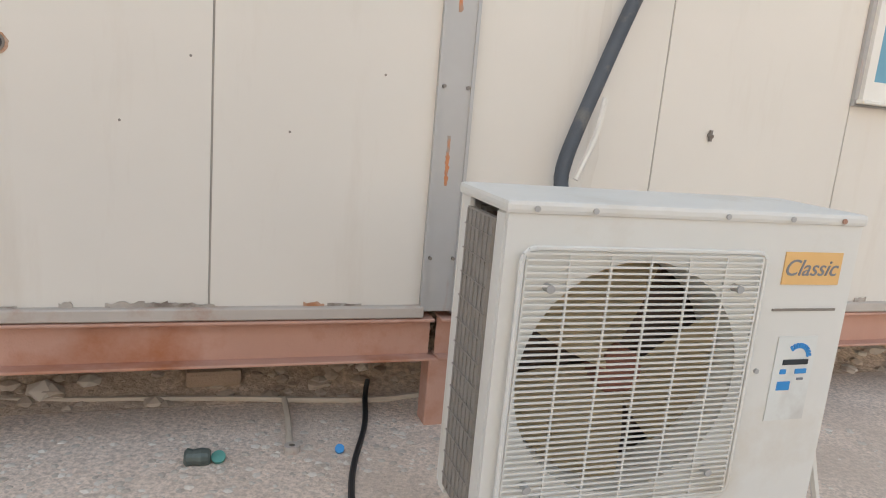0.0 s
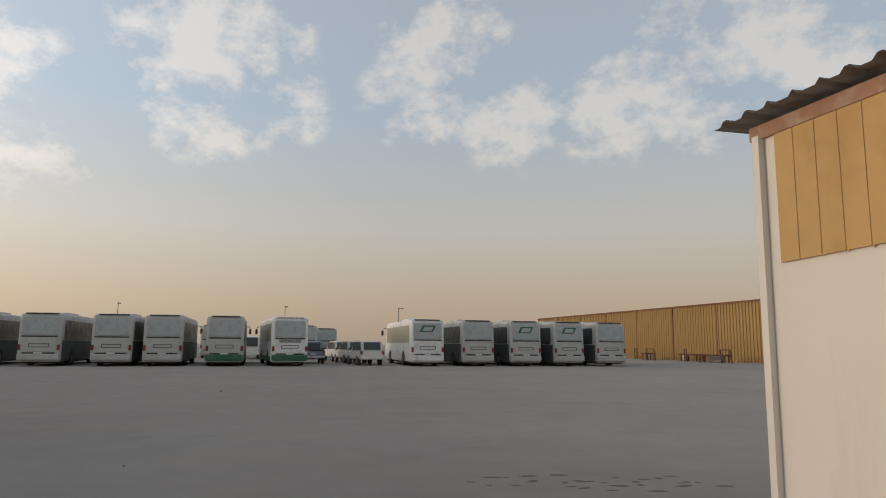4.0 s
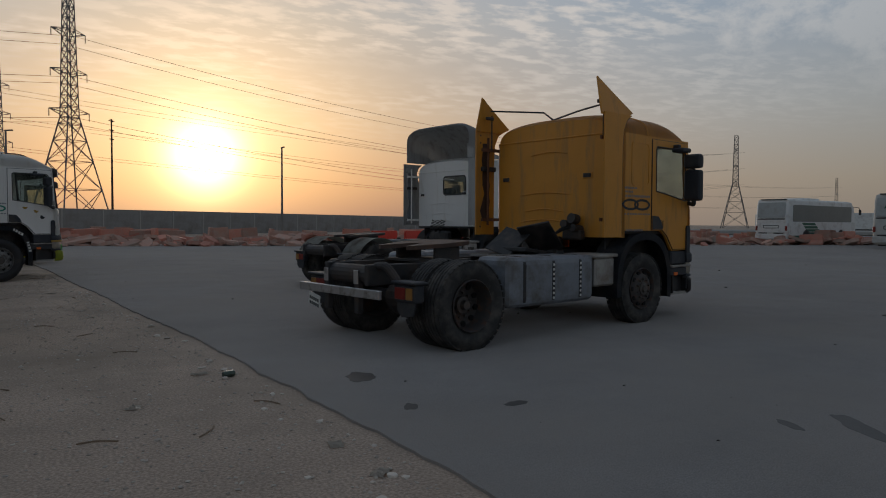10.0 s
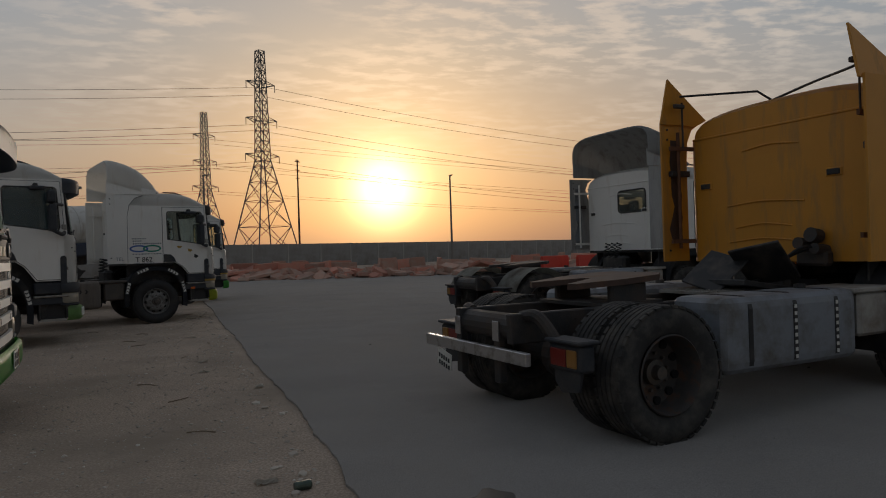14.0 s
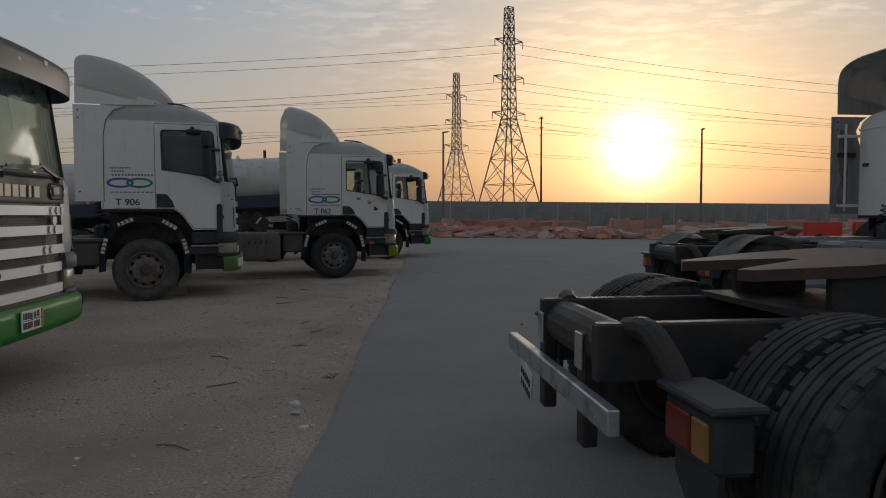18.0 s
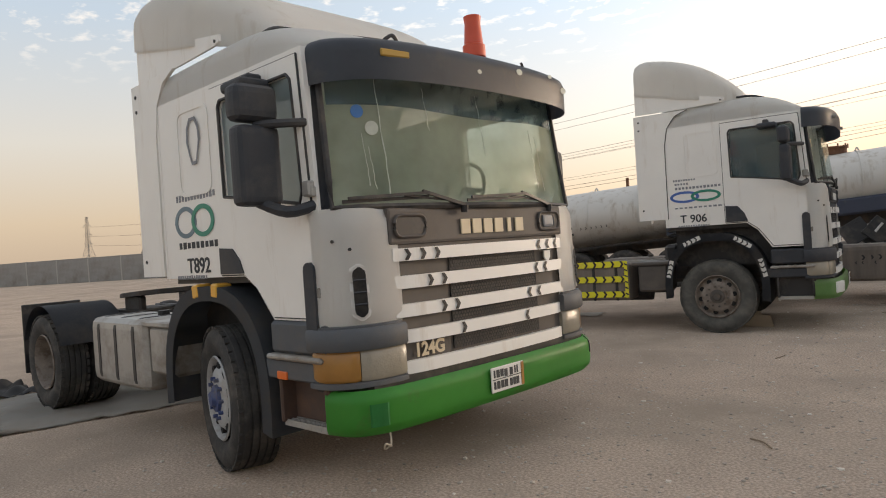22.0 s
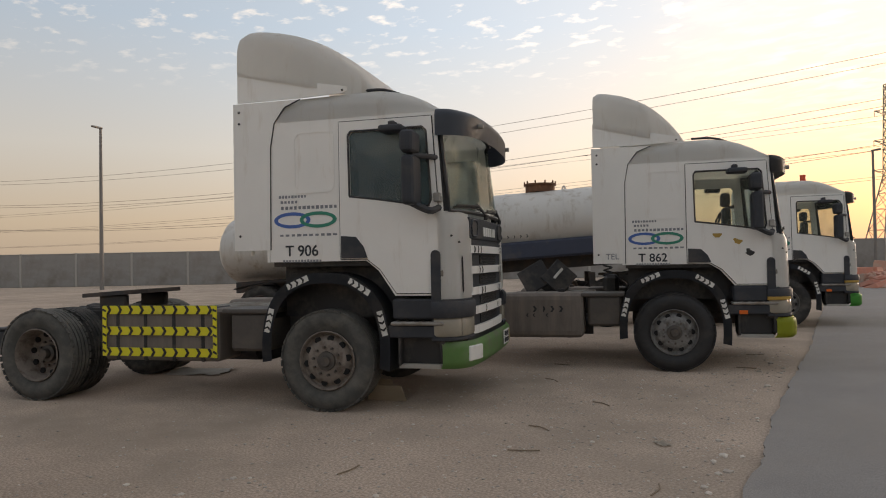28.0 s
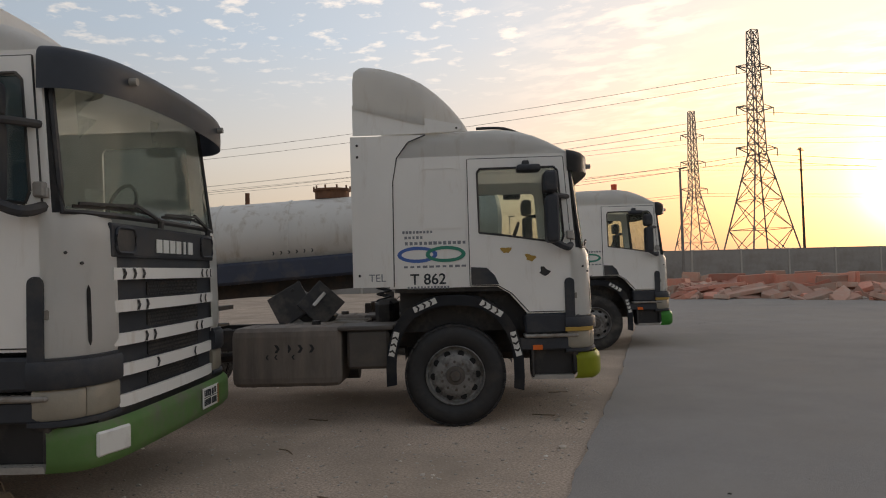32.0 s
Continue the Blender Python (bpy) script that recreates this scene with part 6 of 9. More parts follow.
def wires(a, b, ha, hb):
    T = thing("power_line", Matrix.Identity(4), "thin dark overhead power lines between pylons", "power line", "overhead power lines")
    d = Vector((b[0] - a[0], b[1] - a[1], 0)).normalized()
    sd = Vector((-d.y, d.x, 0))
    for fz in (0.47, 0.64, 0.81):
        for s in (-4.2, 4.2):
            pts = []
            for k in range(25):
                t = k / 24
                p = Vector((a[0], a[1], ha * fz)).lerp(Vector((b[0], b[1], hb * fz)), t) + sd * s
                p.z -= 4 * 9.0 * t * (1 - t)
                pts.append(p)
            part("wire", tube(nb(), pts, 0.04, 4), M_POLE, T)


wires(P_NEAR, P_EAST, 48.3, 45), wires(P_NEAR, P_WEST, 48.3, 45), wires(P_SIDE, P_FAR_E, 47.5, 45), wires(P_SIDE, P_FAR_W, 47.5, 45)


def pole(x, y, h, r, kind, label):
    T = thing("street_lamp" if kind == "lamp" else "utility_pole", pose(x, y, 0, 0, 0, random.uniform(0, 180)), label, "lamp post" if kind == "lamp" else "utility pole")
    part("pole", rod(nb(), (0, 0, 0), (0, 0, h), r, 8, r * 0.6), M_STEEL if kind == "lamp" else M_POLE, T)
    if kind == "lamp":
        part("lamp_head", bx((0.35, 0, h), (0.9, 0.22, 0.12), 0.03), M_STEEL, T)
    else:
        for k in range(3):
            part("cross_arm", bx((0, 0, h - 0.4 - 1.6 * k), (1.5 - 0.2 * k, 0.14, 0.14)), M_POLE, T)
        for s in (-1, 1):
            part("insulator", rod(nb(), (s * 0.4, 0, h - 0.35), (s * 0.4, 0, h - 0.05), 0.06, 8), M_FENCE, T)


pole(-26.7, -76.6, 9.5, 0.14, "lamp", "slim grey street lamp by the fence")
pole(-13.5, -140.0, 19.8, 0.22, "utility", "dark wooden utility pole with short cross arms")
pole(-1.6, -77.3, 9.7, 0.14, "lamp", "slim grey street lamp by the fence")
pole(40.5, -36.9, 11.4, 0.15, "lamp", "slim grey street lamp by the fence")
for x, y, h in ((-95, 3, 6.3), (-98, -12, 6.5), (-100, -34, 6.8), (-110, -110, 8), (20, -95, 8)):
    pole(x, y, h, 0.07, "lamp", "distant slim street lamp")
SG = thing("road_sign", pose(52, -60, 0, 0, 0, 40), "blue road sign board on two posts behind the fence", "sign")
part("sign_board", bx((0, 0, 3.6), (2.4, 0.08, 2.2), 0.02), mat("blue_sign_paint", (0.03, 0.13, 0.42), 0.4, vary=0.08), SG)
for s in (-0.9, 0.9):
    part("post", rod(nb(), (s, 0.08, 0), (s, 0.08, 4.6), 0.06, 8), M_STEEL, SG)
for k in range(3):
    part("sign_bar", bx((0, -0.045, 4.2 - 0.55 * k), (1.6 - 0.3 * k, 0.01, 0.16)), M_PLATE, SG)

# ---------------------------------------------------------------- site cabin
M_PANEL = mat("cream_cabin_panel", (0.70, 0.66, 0.595), 0.55, vary=0.04, scale=1.5, dirt=(0.62, 0.56, 0.48), dirt_at=(0.55, 0.85), dirt_scale=1.1, streak=True)
M_GALV = mat("weathered_galvanised", (0.47, 0.46, 0.445), 0.55, 0.35, vary=0.12, scale=3, dirt=(0.46, 0.17, 0.06), dirt_at=(0.58, 0.72), dirt_scale=1.2, streak=True)
M_PRIMER = mat("dusty_faded_primer", (0.53, 0.315, 0.24), 0.85, vary=0.12, scale=2.5, bump=0.15, dirt=(0.38, 0.15, 0.07), dirt_at=(0.48, 0.70), dirt_scale=1.8)
M_CHANNEL = mat("dirty_pale_channel", (0.50, 0.45, 0.40), 0.7, 0.1, vary=0.14, scale=4, dirt=(0.36, 0.20, 0.13), dirt_at=(0.52, 0.70), dirt_scale=2.2)
M_FLAKE = mat("torn_joint_sealant", (0.42, 0.37, 0.32), 0.9, vary=0.25, scale=20, dirt=(0.20, 0.16, 0.13), dirt_at=(0.48, 0.62), dirt_scale=12)
M_RUSTPATCH = mat("rust_halo", (0.42, 0.20, 0.10), 0.85, vary=0.3, scale=30, dirt=(0.60, 0.52, 0.43), dirt_at=(0.42, 0.66), dirt_scale=16)
M_DRIP = mat("faint_drip_stain", (0.665, 0.62, 0.55), 0.58, vary=0.04, scale=8, dirt=(0.70, 0.66, 0.595), dirt_at=(0.42, 0.62), dirt_scale=5, streak=True)
M_TAN = mat("tan_sheet_metal", (0.50, 0.31, 0.10), 0.55, vary=0.08, dirt=(0.40, 0.24, 0.09), dirt_at=(0.5, 0.8))
M_ROOF = mat("corrugated_roof_sheet", (0.33, 0.29, 0.25), 0.7, 0.2, vary=0.15, dirt=(0.2, 0.12, 0.08), dirt_at=(0.5, 0.7))
M_UPVC = mat("white_window_frame", (0.76, 0.73, 0.67), 0.4, vary=0.04, dirt=(0.6, 0.53, 0.43), dirt_at=(0.55, 0.8))
M_WINGLASS = mat("dusty_window_pane", (0.42, 0.45, 0.38), 0.12, vary=0.12, scale=2, dirt=(0.40, 0.35, 0.28), dirt_at=(0.5, 0.8), dirt_scale=1.5)
M_WINBLUE = mat("blue_window_film", (0.16, 0.34, 0.45), 0.25, vary=0.08)
M_WINSCREEN = mat("brown_insect_screen", (0.36, 0.30, 0.22), 0.6, vary=0.12, bump=0.2, bump_scale=200)
M_SEAL = mat("panel_joint_gap", (0.24, 0.21, 0.18), 0.9, vary=0.2)
M_JOINT = mat("pale_joint_strip", (0.40, 0.37, 0.33), 0.8, vary=0.2)
M_WRAP = mat("grey_pipe_wrap", (0.075, 0.085, 0.10), 0.6, vary=0.2, bump=0.4, bump_scale=30, dirt=(0.25, 0.23, 0.2), dirt_at=(0.55, 0.75), dirt_scale=5)
M_PVC = mat("white_plastic", (0.72, 0.68, 0.61), 0.45, vary=0.05, dirt=(0.5, 0.43, 0.34), dirt_at=(0.55, 0.8))
M_ACBODY = mat("white_ac_casing", (0.72, 0.70, 0.65), 0.42, vary=0.03, dirt=(0.60, 0.53, 0.43), dirt_at=(0.52, 0.85), dirt_scale=2.5)
M_FAN = mat("tan_fan_plastic", (0.62, 0.50, 0.31), 0.5, vary=0.1)
M_HUBRED = mat("red_brown_fan_hub", (0.24, 0.10, 0.065), 0.5, vary=0.2)
M_BACK = mat("dark_inner_sheet", (0.14, 0.105, 0.09), 0.8, vary=0.25, scale=10, dirt=(0.16, 0.12, 0.09), dirt_at=(0.45, 0.7), dirt_scale=5)
M_FANTAN = mat("deep_tan_fan_plastic", (0.46, 0.28, 0.11), 0.5, vary=0.12)
M_FINS = mat("dusty_condenser_fins", (0.34, 0.31, 0.275), 0.8, 0.2, vary=0.2, bump=0.5, bump_scale=150)
M_STICK = mat("gold_sticker", (0.80, 0.50, 0.20), 0.4, vary=0.06)
M_STICK2 = mat("faded_red_sticker", (0.55, 0.24, 0.15), 0.5, vary=0.1)
M_BLUE = mat("blue_plastic", (0.05, 0.27, 0.62), 0.4, vary=0.1)
M_LEATHER = mat("worn_dark_leather", (0.13, 0.135, 0.14), 0.6, vary=0.25, scale=12, bump=0.3, bump_scale=70, dirt=(0.26, 0.25, 0.235), dirt_at=(0.45, 0.75), dirt_scale=6)
M_FOAM = mat("torn_foam", (0.52, 0.42, 0.30), 0.95, vary=0.15, bump=0.5, bump_scale=60)
M_BLOCK = mat("concrete_block", (0.34, 0.32, 0.29), 0.95, vary=0.12, bump=0.5, bump_scale=70)
M_CABLE = mat("dusty_white_cable", (0.55, 0.48, 0.39), 0.6, vary=0.1)
M_WOOD = mat("weathered_plank", (0.25, 0.19, 0.13), 0.9, vary=0.2, bump=0.3, bump_scale=40)

CAB = pose(-7.948, 0.625, 0, 0, 0, 9.94)     # x along the wall, outer face at y = 0, outside is -y
SEAMS = [1.09, 2.24, 3.275, 4.29, 5.44, 6.515, 7.555, 8.46, 9.42, 10.49, 11.57, 12.62]
C = thing("site_cabin", CAB, "long cream panel site cabin on a rusty steel skid", "cabin")
edges = [0.06] + SEAMS
for x0, x1 in zip(edges, edges[1:]):
    hole = []
    if abs(x0 - 1.09) < 0.01:
        hole = [[(1.16, 1.60), (2.17, 1.60), (2.17, 2.61), (1.16, 2.61)]]
    if abs(x0 - 10.49) < 0.01:
        hole = [[(10.55, 1.60), (11.50, 1.60), (11.50, 2.61), (10.55, 2.61)]]
    part("wall_panel", sheet(nb(), [(x0 + 0.004, 0.53), (x1 - 0.004, 0.53), (x1 - 0.004, 3.0), (x0 + 0.004, 3.0)], hole, 0.05, lambda u, v, t: Vector((u, t, v))), M_PANEL, C)
for x in SEAMS:
    part("panel_joint", bx((x, 0.02, 1.76), (0.010, 0.03, 2.46)), M_JOINT, C)
part("end_wall", bx((0.03, 2.0, 1.77), (0.06, 4.1, 2.5)), M_PANEL, C)
part("back_wall", bx((6.31, 4.0, 1.77), (12.6, 0.06, 2.5)), M_PANEL, C)
part("far_end_wall", bx((12.65, 2.0, 1.77), (0.06, 4.1, 2.5)), M_PANEL, C)
part("cabin_floor", bx((6.31, 2.0, 0.56), (12.5, 3.9, 0.06)), M_WOOD, C)
part("cabin_ceiling", bx((6.31, 2.0, 2.96), (12.5, 3.9, 0.05)), M_PANEL, C)
# skid beam with flanges
def ibeam(x0, x1, y):
    bm = nb()
    box(bm, ((x0 + x1) / 2, y + 0.045, 0.40), (x1 - x0, 0.012, 0.16))
    box(bm, ((x0 + x1) / 2, y + 0.03, 0.486), (x1 - x0, 0.11, 0.012), 0.003)
    box(bm, ((x0 + x1) / 2, y + 0.03, 0.314), (x1 - x0, 0.11, 0.012), 0.003)
    return bm
for x0, x1 in ((0.0, 4.28), (4.30, 8.45), (8.48, 12.62)):
    part("skid_beam", ibeam(x0, x1, -0.02), M_PRIMER, C)
    part("base_channel", bx(((x0 + x1) / 2, 0.000, 0.520), (x1 - x0 - 0.1, 0.08, 0.048), 0.005), M_CHANNEL, C)
    rg = random.Random(int(x0 * 10) + 3)
    for k in range(int((x1 - x0) * 7)):
        fx_, fw_, fh_ = x0 + 0.1 + (x1 - x0 - 0.2) * rg.random(), rg.uniform(0.03, 0.16), rg.uniform(0.006, 0.026)
        top_ = [(fx_ + fw_ * q / 6, 0.546 + fh_ * rg.uniform(0.3, 1.0)) for q in range(7)]
        part("sealant_flake", sheet(nb(), [(fx_, 0.538), (fx_ + fw_, 0.538)] + top_[::-1], [], 0.006, lambda u, v, t: Vector((u, -0.004 - t - 0.5 * (v - 0.538) * (u - fx_), v))), M_RUSTPATCH if k % 6 == 0 else M_FLAKE, C)
    part("back_beam", ibeam(x0, x1, 3.9), M_PRIMER, C)
for k, x in enumerate((0.10, 4.34, 8.50, 12.5)):
    for y in (0.03, 3.9):
        part("skid_leg", bx((x, y, 0.155), (0.11, 0.11, 0.31), 0.006), M_PRIMER, C)
for k, x in enumerate((4.29, 8.46)):
    ps = nb()
    box(ps, (x, -0.012, 1.74), (0.15, 0.02, 2.44), 0.003)
    for dx in (-0.068, 0.068):
        box(ps, (x + dx, -0.024, 1.74), (0.014, 0.012, 2.44))
    p_ = part("corner_post", ps, M_GALV, C)
    for z0, z1, wr, sd in ((2.05, 2.80, 0.026, 1), (1.72, 2.02, 0.016, 2), (1.05, 1.25, 0.014, 3)):
        n = 24
        lf = [(x - 0.01 - wr * (0.35 + 0.9 * abs(noise.noise(Vector((j * 0.4, sd, k))))), z0 + (z1 - z0) * j / n) for j in range(n + 1)]
        rt = [(x - 0.01 + wr * (0.35 + 0.9 * abs(noise.noise(Vector((j * 0.4, sd + 9, k))))), z0 + (z1 - z0) * j / n) for j in range(n, -1, -1)]
        part("rust_streak", sheet(nb(), lf + rt, [], 0.0015, lambda u, v, t: Vector((u, -0.0222 - t, v))), mat("orange_rust_paint", (0.50, 0.20, 0.085), 0.8, vary=0.35, scale=25, dirt=(0.36, 0.30, 0.25), dirt_at=(0.45, 0.6), dirt_scale=14), p_)
    for zz in (0.75, 1.44, 2.16):
        for dx in (-0.05, 0.05):
            part("screw", rod(nb(), (x + dx, -0.022, zz), (x + dx, -0.034, zz), 0.008, 6), M_SEAL, p_)
part("corner_post", bx((0.012, -0.005, 1.74), (0.05, 0.05, 2.46), 0.004), mat("rusty_corner_angle", (0.36, 0.20, 0.13), 0.8, vary=0.25, dirt=(0.45, 0.40, 0.35), dirt_at=(0.45, 0.6)), C)
part("eave_trim", bx((6.31, -0.012, 3.05), (12.72, 0.03, 0.10), 0.004), mat("rusty_eave_trim", (0.34, 0.19, 0.12), 0.8, vary=0.2, dirt=(0.5, 0.42, 0.33), dirt_at=(0.5, 0.65)), C)
# corrugated roof
def roof_wave(u, v):
    x = -0.25 + 13.1 * u
    w = (x / 0.21) % 1.0
    h = 0.035 if 0.2 < w < 0.5 else 0.0
    return Vector((x, -0.16 + 4.4 * v, 3.14 + h + 0.10 * v + 0.006 * math.sin(x * 3.1)))
part("roof_sheet", grid(nb(), 370, 2, roof_wave, 0.004), M_ROOF, C)
rng = random.Random(9)
for k in range(16):
    x = 1.2 + 0.62 * k + rng.uniform(-0.15, 0.15)
    part("torn_roof_flap", sheet(nb(), [(0, -0.03), (rng.uniform(0.25, 0.5), -0.03), (rng.uniform(0.2, 0.4), rng.uniform(0.02, 0.05)), (0.08, rng.uniform(0.02, 0.05))], [], 0.006, lambda u, v, t: Vector((x + u, -0.165 + t - v * 0.3, 3.15 + v))), M_ROOF, C)
# tan patch of ribbed sheet
for k in range(5):
    x0 = 0.17 + 0.174 * k
    tp = sheet(nb(), [(x0, 2.13 + 0.006 * k), (x0 + 0.156, 2.135 + 0.006 * k), (x0 + 0.156, 3.0), (x0, 3.0)], [], 0.012, lambda u, v, t: Vector((u, -0.006 - t, v)))
    box(tp, (x0 + 0.165, -0.010, 2.57), (0.016, 0.008, 0.86))
    part("patch_sheet", tp, M_TAN, C, "tan ribbed metal patch by the window")


def cabin_window(x0, x1, z0, z1, film):
    Wn = thing("cabin_window", CAB @ Matrix.Translation((0, 0, 0)), "white sliding cabin window with dusty panes", "window", kind="")
    fr = sheet(nb(), [(x0 - 0.05, z0 - 0.05), (x1 + 0.05, z0 - 0.05), (x1 + 0.05, z1 + 0.05), (x0 - 0.05, z1 + 0.05)], [[(x0 - 0.01, z0 - 0.01), (x1 + 0.01, z0 - 0.01), (x1 + 0.01, z1 + 0.01), (x0 - 0.01, z1 + 0.01)]], 0.05, lambda u, v, t: Vector((u, -0.045 + t, v)))
    F = part("window_frame", fr, M_UPVC, Wn)
    part("outer_trim", sheet(nb(), [(x0 - 0.075, z0 - 0.075), (x1 + 0.075, z0 - 0.075), (x1 + 0.075, z1 + 0.075), (x0 - 0.075, z1 + 0.075)], [[(x0 - 0.05, z0 - 0.05), (x1 + 0.05, z0 - 0.05), (x1 + 0.05, z1 + 0.05), (x0 - 0.05, z1 + 0.05)]], 0.02, lambda u, v, t: Vector((u, -0.022 + t, v))), M_GALV, F)
    xm = (x0 + x1) / 2
    for a, b, yy, g in ((x0 - 0.01, xm + 0.025, -0.028, M_WINBLUE if film else M_WINGLASS), (xm - 0.025, x1 + 0.01, -0.010, M_WINSCREEN)):
        sh = sheet(nb(), [(a, z0 - 0.01), (b, z0 - 0.01), (b, z1 + 0.01), (a, z1 + 0.01)], [[(a + 0.03, z0 + 0.045), (b - 0.03, z0 + 0.045), (b - 0.03, z1 - 0.045), (a + 0.03, z1 - 0.045)]], 0.02, lambda u, v, t: Vector((u, yy + t, v)))
        S_ = part("sash", sh, M_UPVC, F)
        part("pane", bx(((a + b) / 2, yy + 0.012, (z0 + z1) / 2), (b - a - 0.05, 0.006, z1 - z0 - 0.07)), g, S_)
    part("window_sill", bx((xm, -0.05, z0 - 0.055), (x1 - x0 + 0.14, 0.05, 0.02), 0.004), M_UPVC, F)


cabin_window(1.195, 2.135, 1.63, 2.58, False)
cabin_window(10.56, 11.49, 1.61, 2.58, True)

# pipe holes with rusty rims
for x in (5.867, 6.038, 6.71, 6.88):
    H = thing("pipe_hole", CAB @ Matrix.Translation((x, -0.003, 1.443)), "small round pipe hole with a rusty rim", "hole", "wall pipe holes")
    part("rim", lathe(nb(), [(0.004, 0.034), (-0.002, 0.033), (-0.003, 0.026), (0.004, 0.025)], 16, "Y"), M_PRIMER if x in (5.867, 6.71) else M_SEAL, H)
    part("bore", lathe(nb(), [(-0.001, 0.026), (0.002, 0.025), (0.003, 0.0)], 16, "Y"), M_BLACK, H)
for k, x in enumerate((5.867, 6.038, 6.71, 6.88)):
    n = 26
    ring = [(x + (0.038 + 0.012 * abs(noise.noise(Vector((2 * math.cos(a), 2 * math.sin(a), k))))) * math.cos(a) * 1.1, 1.440 + (0.036 + 0.012 * abs(noise.noise(Vector((2 * math.cos(a), 2 * math.sin(a), k + 5))))) * math.sin(a)) for a in [q * math.tau / n for q in range(n)]]
    bore = [(x + 0.033 * math.cos(q * math.tau / n), 1.443 + 0.033 * math.sin(q * math.tau / n)) for q in range(n)]
    part("rust_stain", sheet(nb(), ring, [bore], 0.001, lambda u, v, t: Vector((u, -0.001 - t, v))), M_RUSTPATCH, C)
rng = random.Random(12)
for x, z0, z1, w in ((5.86, 0.75, 1.40, 0.05), (6.05, 0.9, 1.40, 0.04), (6.20, 0.8, 1.95, 0.05), (6.36, 0.9, 2.6, 0.07), (5.80, 1.75, 2.9, 0.05), (6.08, 1.8, 2.9, 0.05), (6.75, 0.7, 1.40, 0.05), (2.55, 0.9, 2.3, 0.06), (3.05, 0.8, 2.5, 0.09), (9.1, 0.8, 2.4, 0.06)):
    n = 20
    lf = [(x - w * (0.35 + 0.6 * abs(noise.noise(Vector((q * 0.3, x, 1))))) * math.sin(math.pi * min(1.0, 0.12 + q / n)) , z0 + (z1 - z0) * q / n) for q in range(n + 1)]
    rt = [(x + w * (0.35 + 0.6 * abs(noise.noise(Vector((q * 0.3, x, 7))))) * math.sin(math.pi * min(1.0, 0.12 + q / n)) + 0.002, z0 + (z1 - z0) * q / n) for q in range(n, -1, -1)]
    part("drip_stain", sheet(nb(), lf + rt, [], 0.0006, lambda u, v, t: Vector((u, -0.0006 - t, v))), M_DRIP, C)
bl = nb()
for k in range(10):
    rod(bl, (5.62 + 0.31 * k + 0.04 * (k % 3), -0.001, 1.46 - 0.24 * (k % 2)), (5.62 + 0.31 * k + 0.04 * (k % 3), -0.004, 1.46 - 0.24 * (k % 2)), 0.005, 6)
rod(bl, (9.70, 0, 1.34), (9.70, -0.02, 1.33), 0.012, 8)
box(bl, (9.70, -0.012, 1.335), (0.012, 0.01, 0.05))
part("screw_mark", bl, M_SEAL, C)
# white downpipe and stub
DP = thing("downpipe", CAB, "white plastic downpipe on the cabin wall", "pipe")
part("pipe", rod(nb(), (3.93, -0.04, 1.02), (3.90, -0.04, 3.05), 0.032, 12), M_PVC, DP)
part("stub", rod(nb(), (3.95, -0.02, 1.0), (3.96, -0.02, 0.53), 0.012, 8), M_GALV, DP)
for zz in (1.02, 1.27, 1.75, 2.2):
    part("clip", bx((3.92, -0.03, zz), (0.09, 0.05, 0.02), 0.003), M_PVC, DP)
part("cable_stub", tube(nb(), spline([(3.70, -0.01, 2.62), (3.64, -0.05, 2.53), (3.63, -0.08, 2.47), (3.68, -0.07, 2.51), (3.74, -0.02, 2.62)], 5), 0.010, 6), M_HOSE, DP)


def refrigerant_hose(pts, white_from, label, r=0.031):
    H = thing("wrapped_pipe", CAB, label, "pipe")
    part("wrap", tube(nb(), spline(pts, 8), r, 10), M_WRAP, H, smooth=60)
    part("white_end", tube(nb(), spline(white_from, 6), r * 0.75, 8), M_PVC, H, smooth=60)
    return H


H1 = refrigerant_hose([(2.865, -0.08, 2.43), (2.775, -0.09, 2.28), (2.70, -0.09, 1.9), (2.69, -0.08, 1.4), (2.685, -0.08, 0.95), (2.66, -0.10, 0.74), (2.57, -0.18, 0.60), (2.42, -0.42, 0.52), (2.36, -0.62, 0.44), (2.38, -0.74, 0.28)],
                      [(2.95, -0.03, 2.56), (2.92, -0.06, 2.50), (2.875, -0.08, 2.42)], "grey wrapped refrigerant pipe hanging down the cabin wall")
part("cover_plate", bx((2.91, -0.02, 2.645), (0.165, 0.035, 0.13), 0.004), M_TAN, H1)
H2 = refrigerant_hose([(9.56, -0.06, 3.0), (9.36, -0.09, 2.3), (9.17, -0.10, 1.87), (9.03, -0.11, 1.5), (8.92, -0.13, 1.2), (8.90, -0.16, 1.07), (8.90, -0.25, 0.98)], [(9.58, -0.03, 3.06), (9.57, -0.05, 3.02), (9.56, -0.06, 2.99)], "grey wrapped refrigerant pipe running behind the fan unit")
part("wire_tie", tube(nb(), spline([(9.06, -0.14, 1.45), (9.02, -0.17, 1.30), (8.94, -0.19, 1.12)], 5), 0.012, 6), M_PVC, H2)


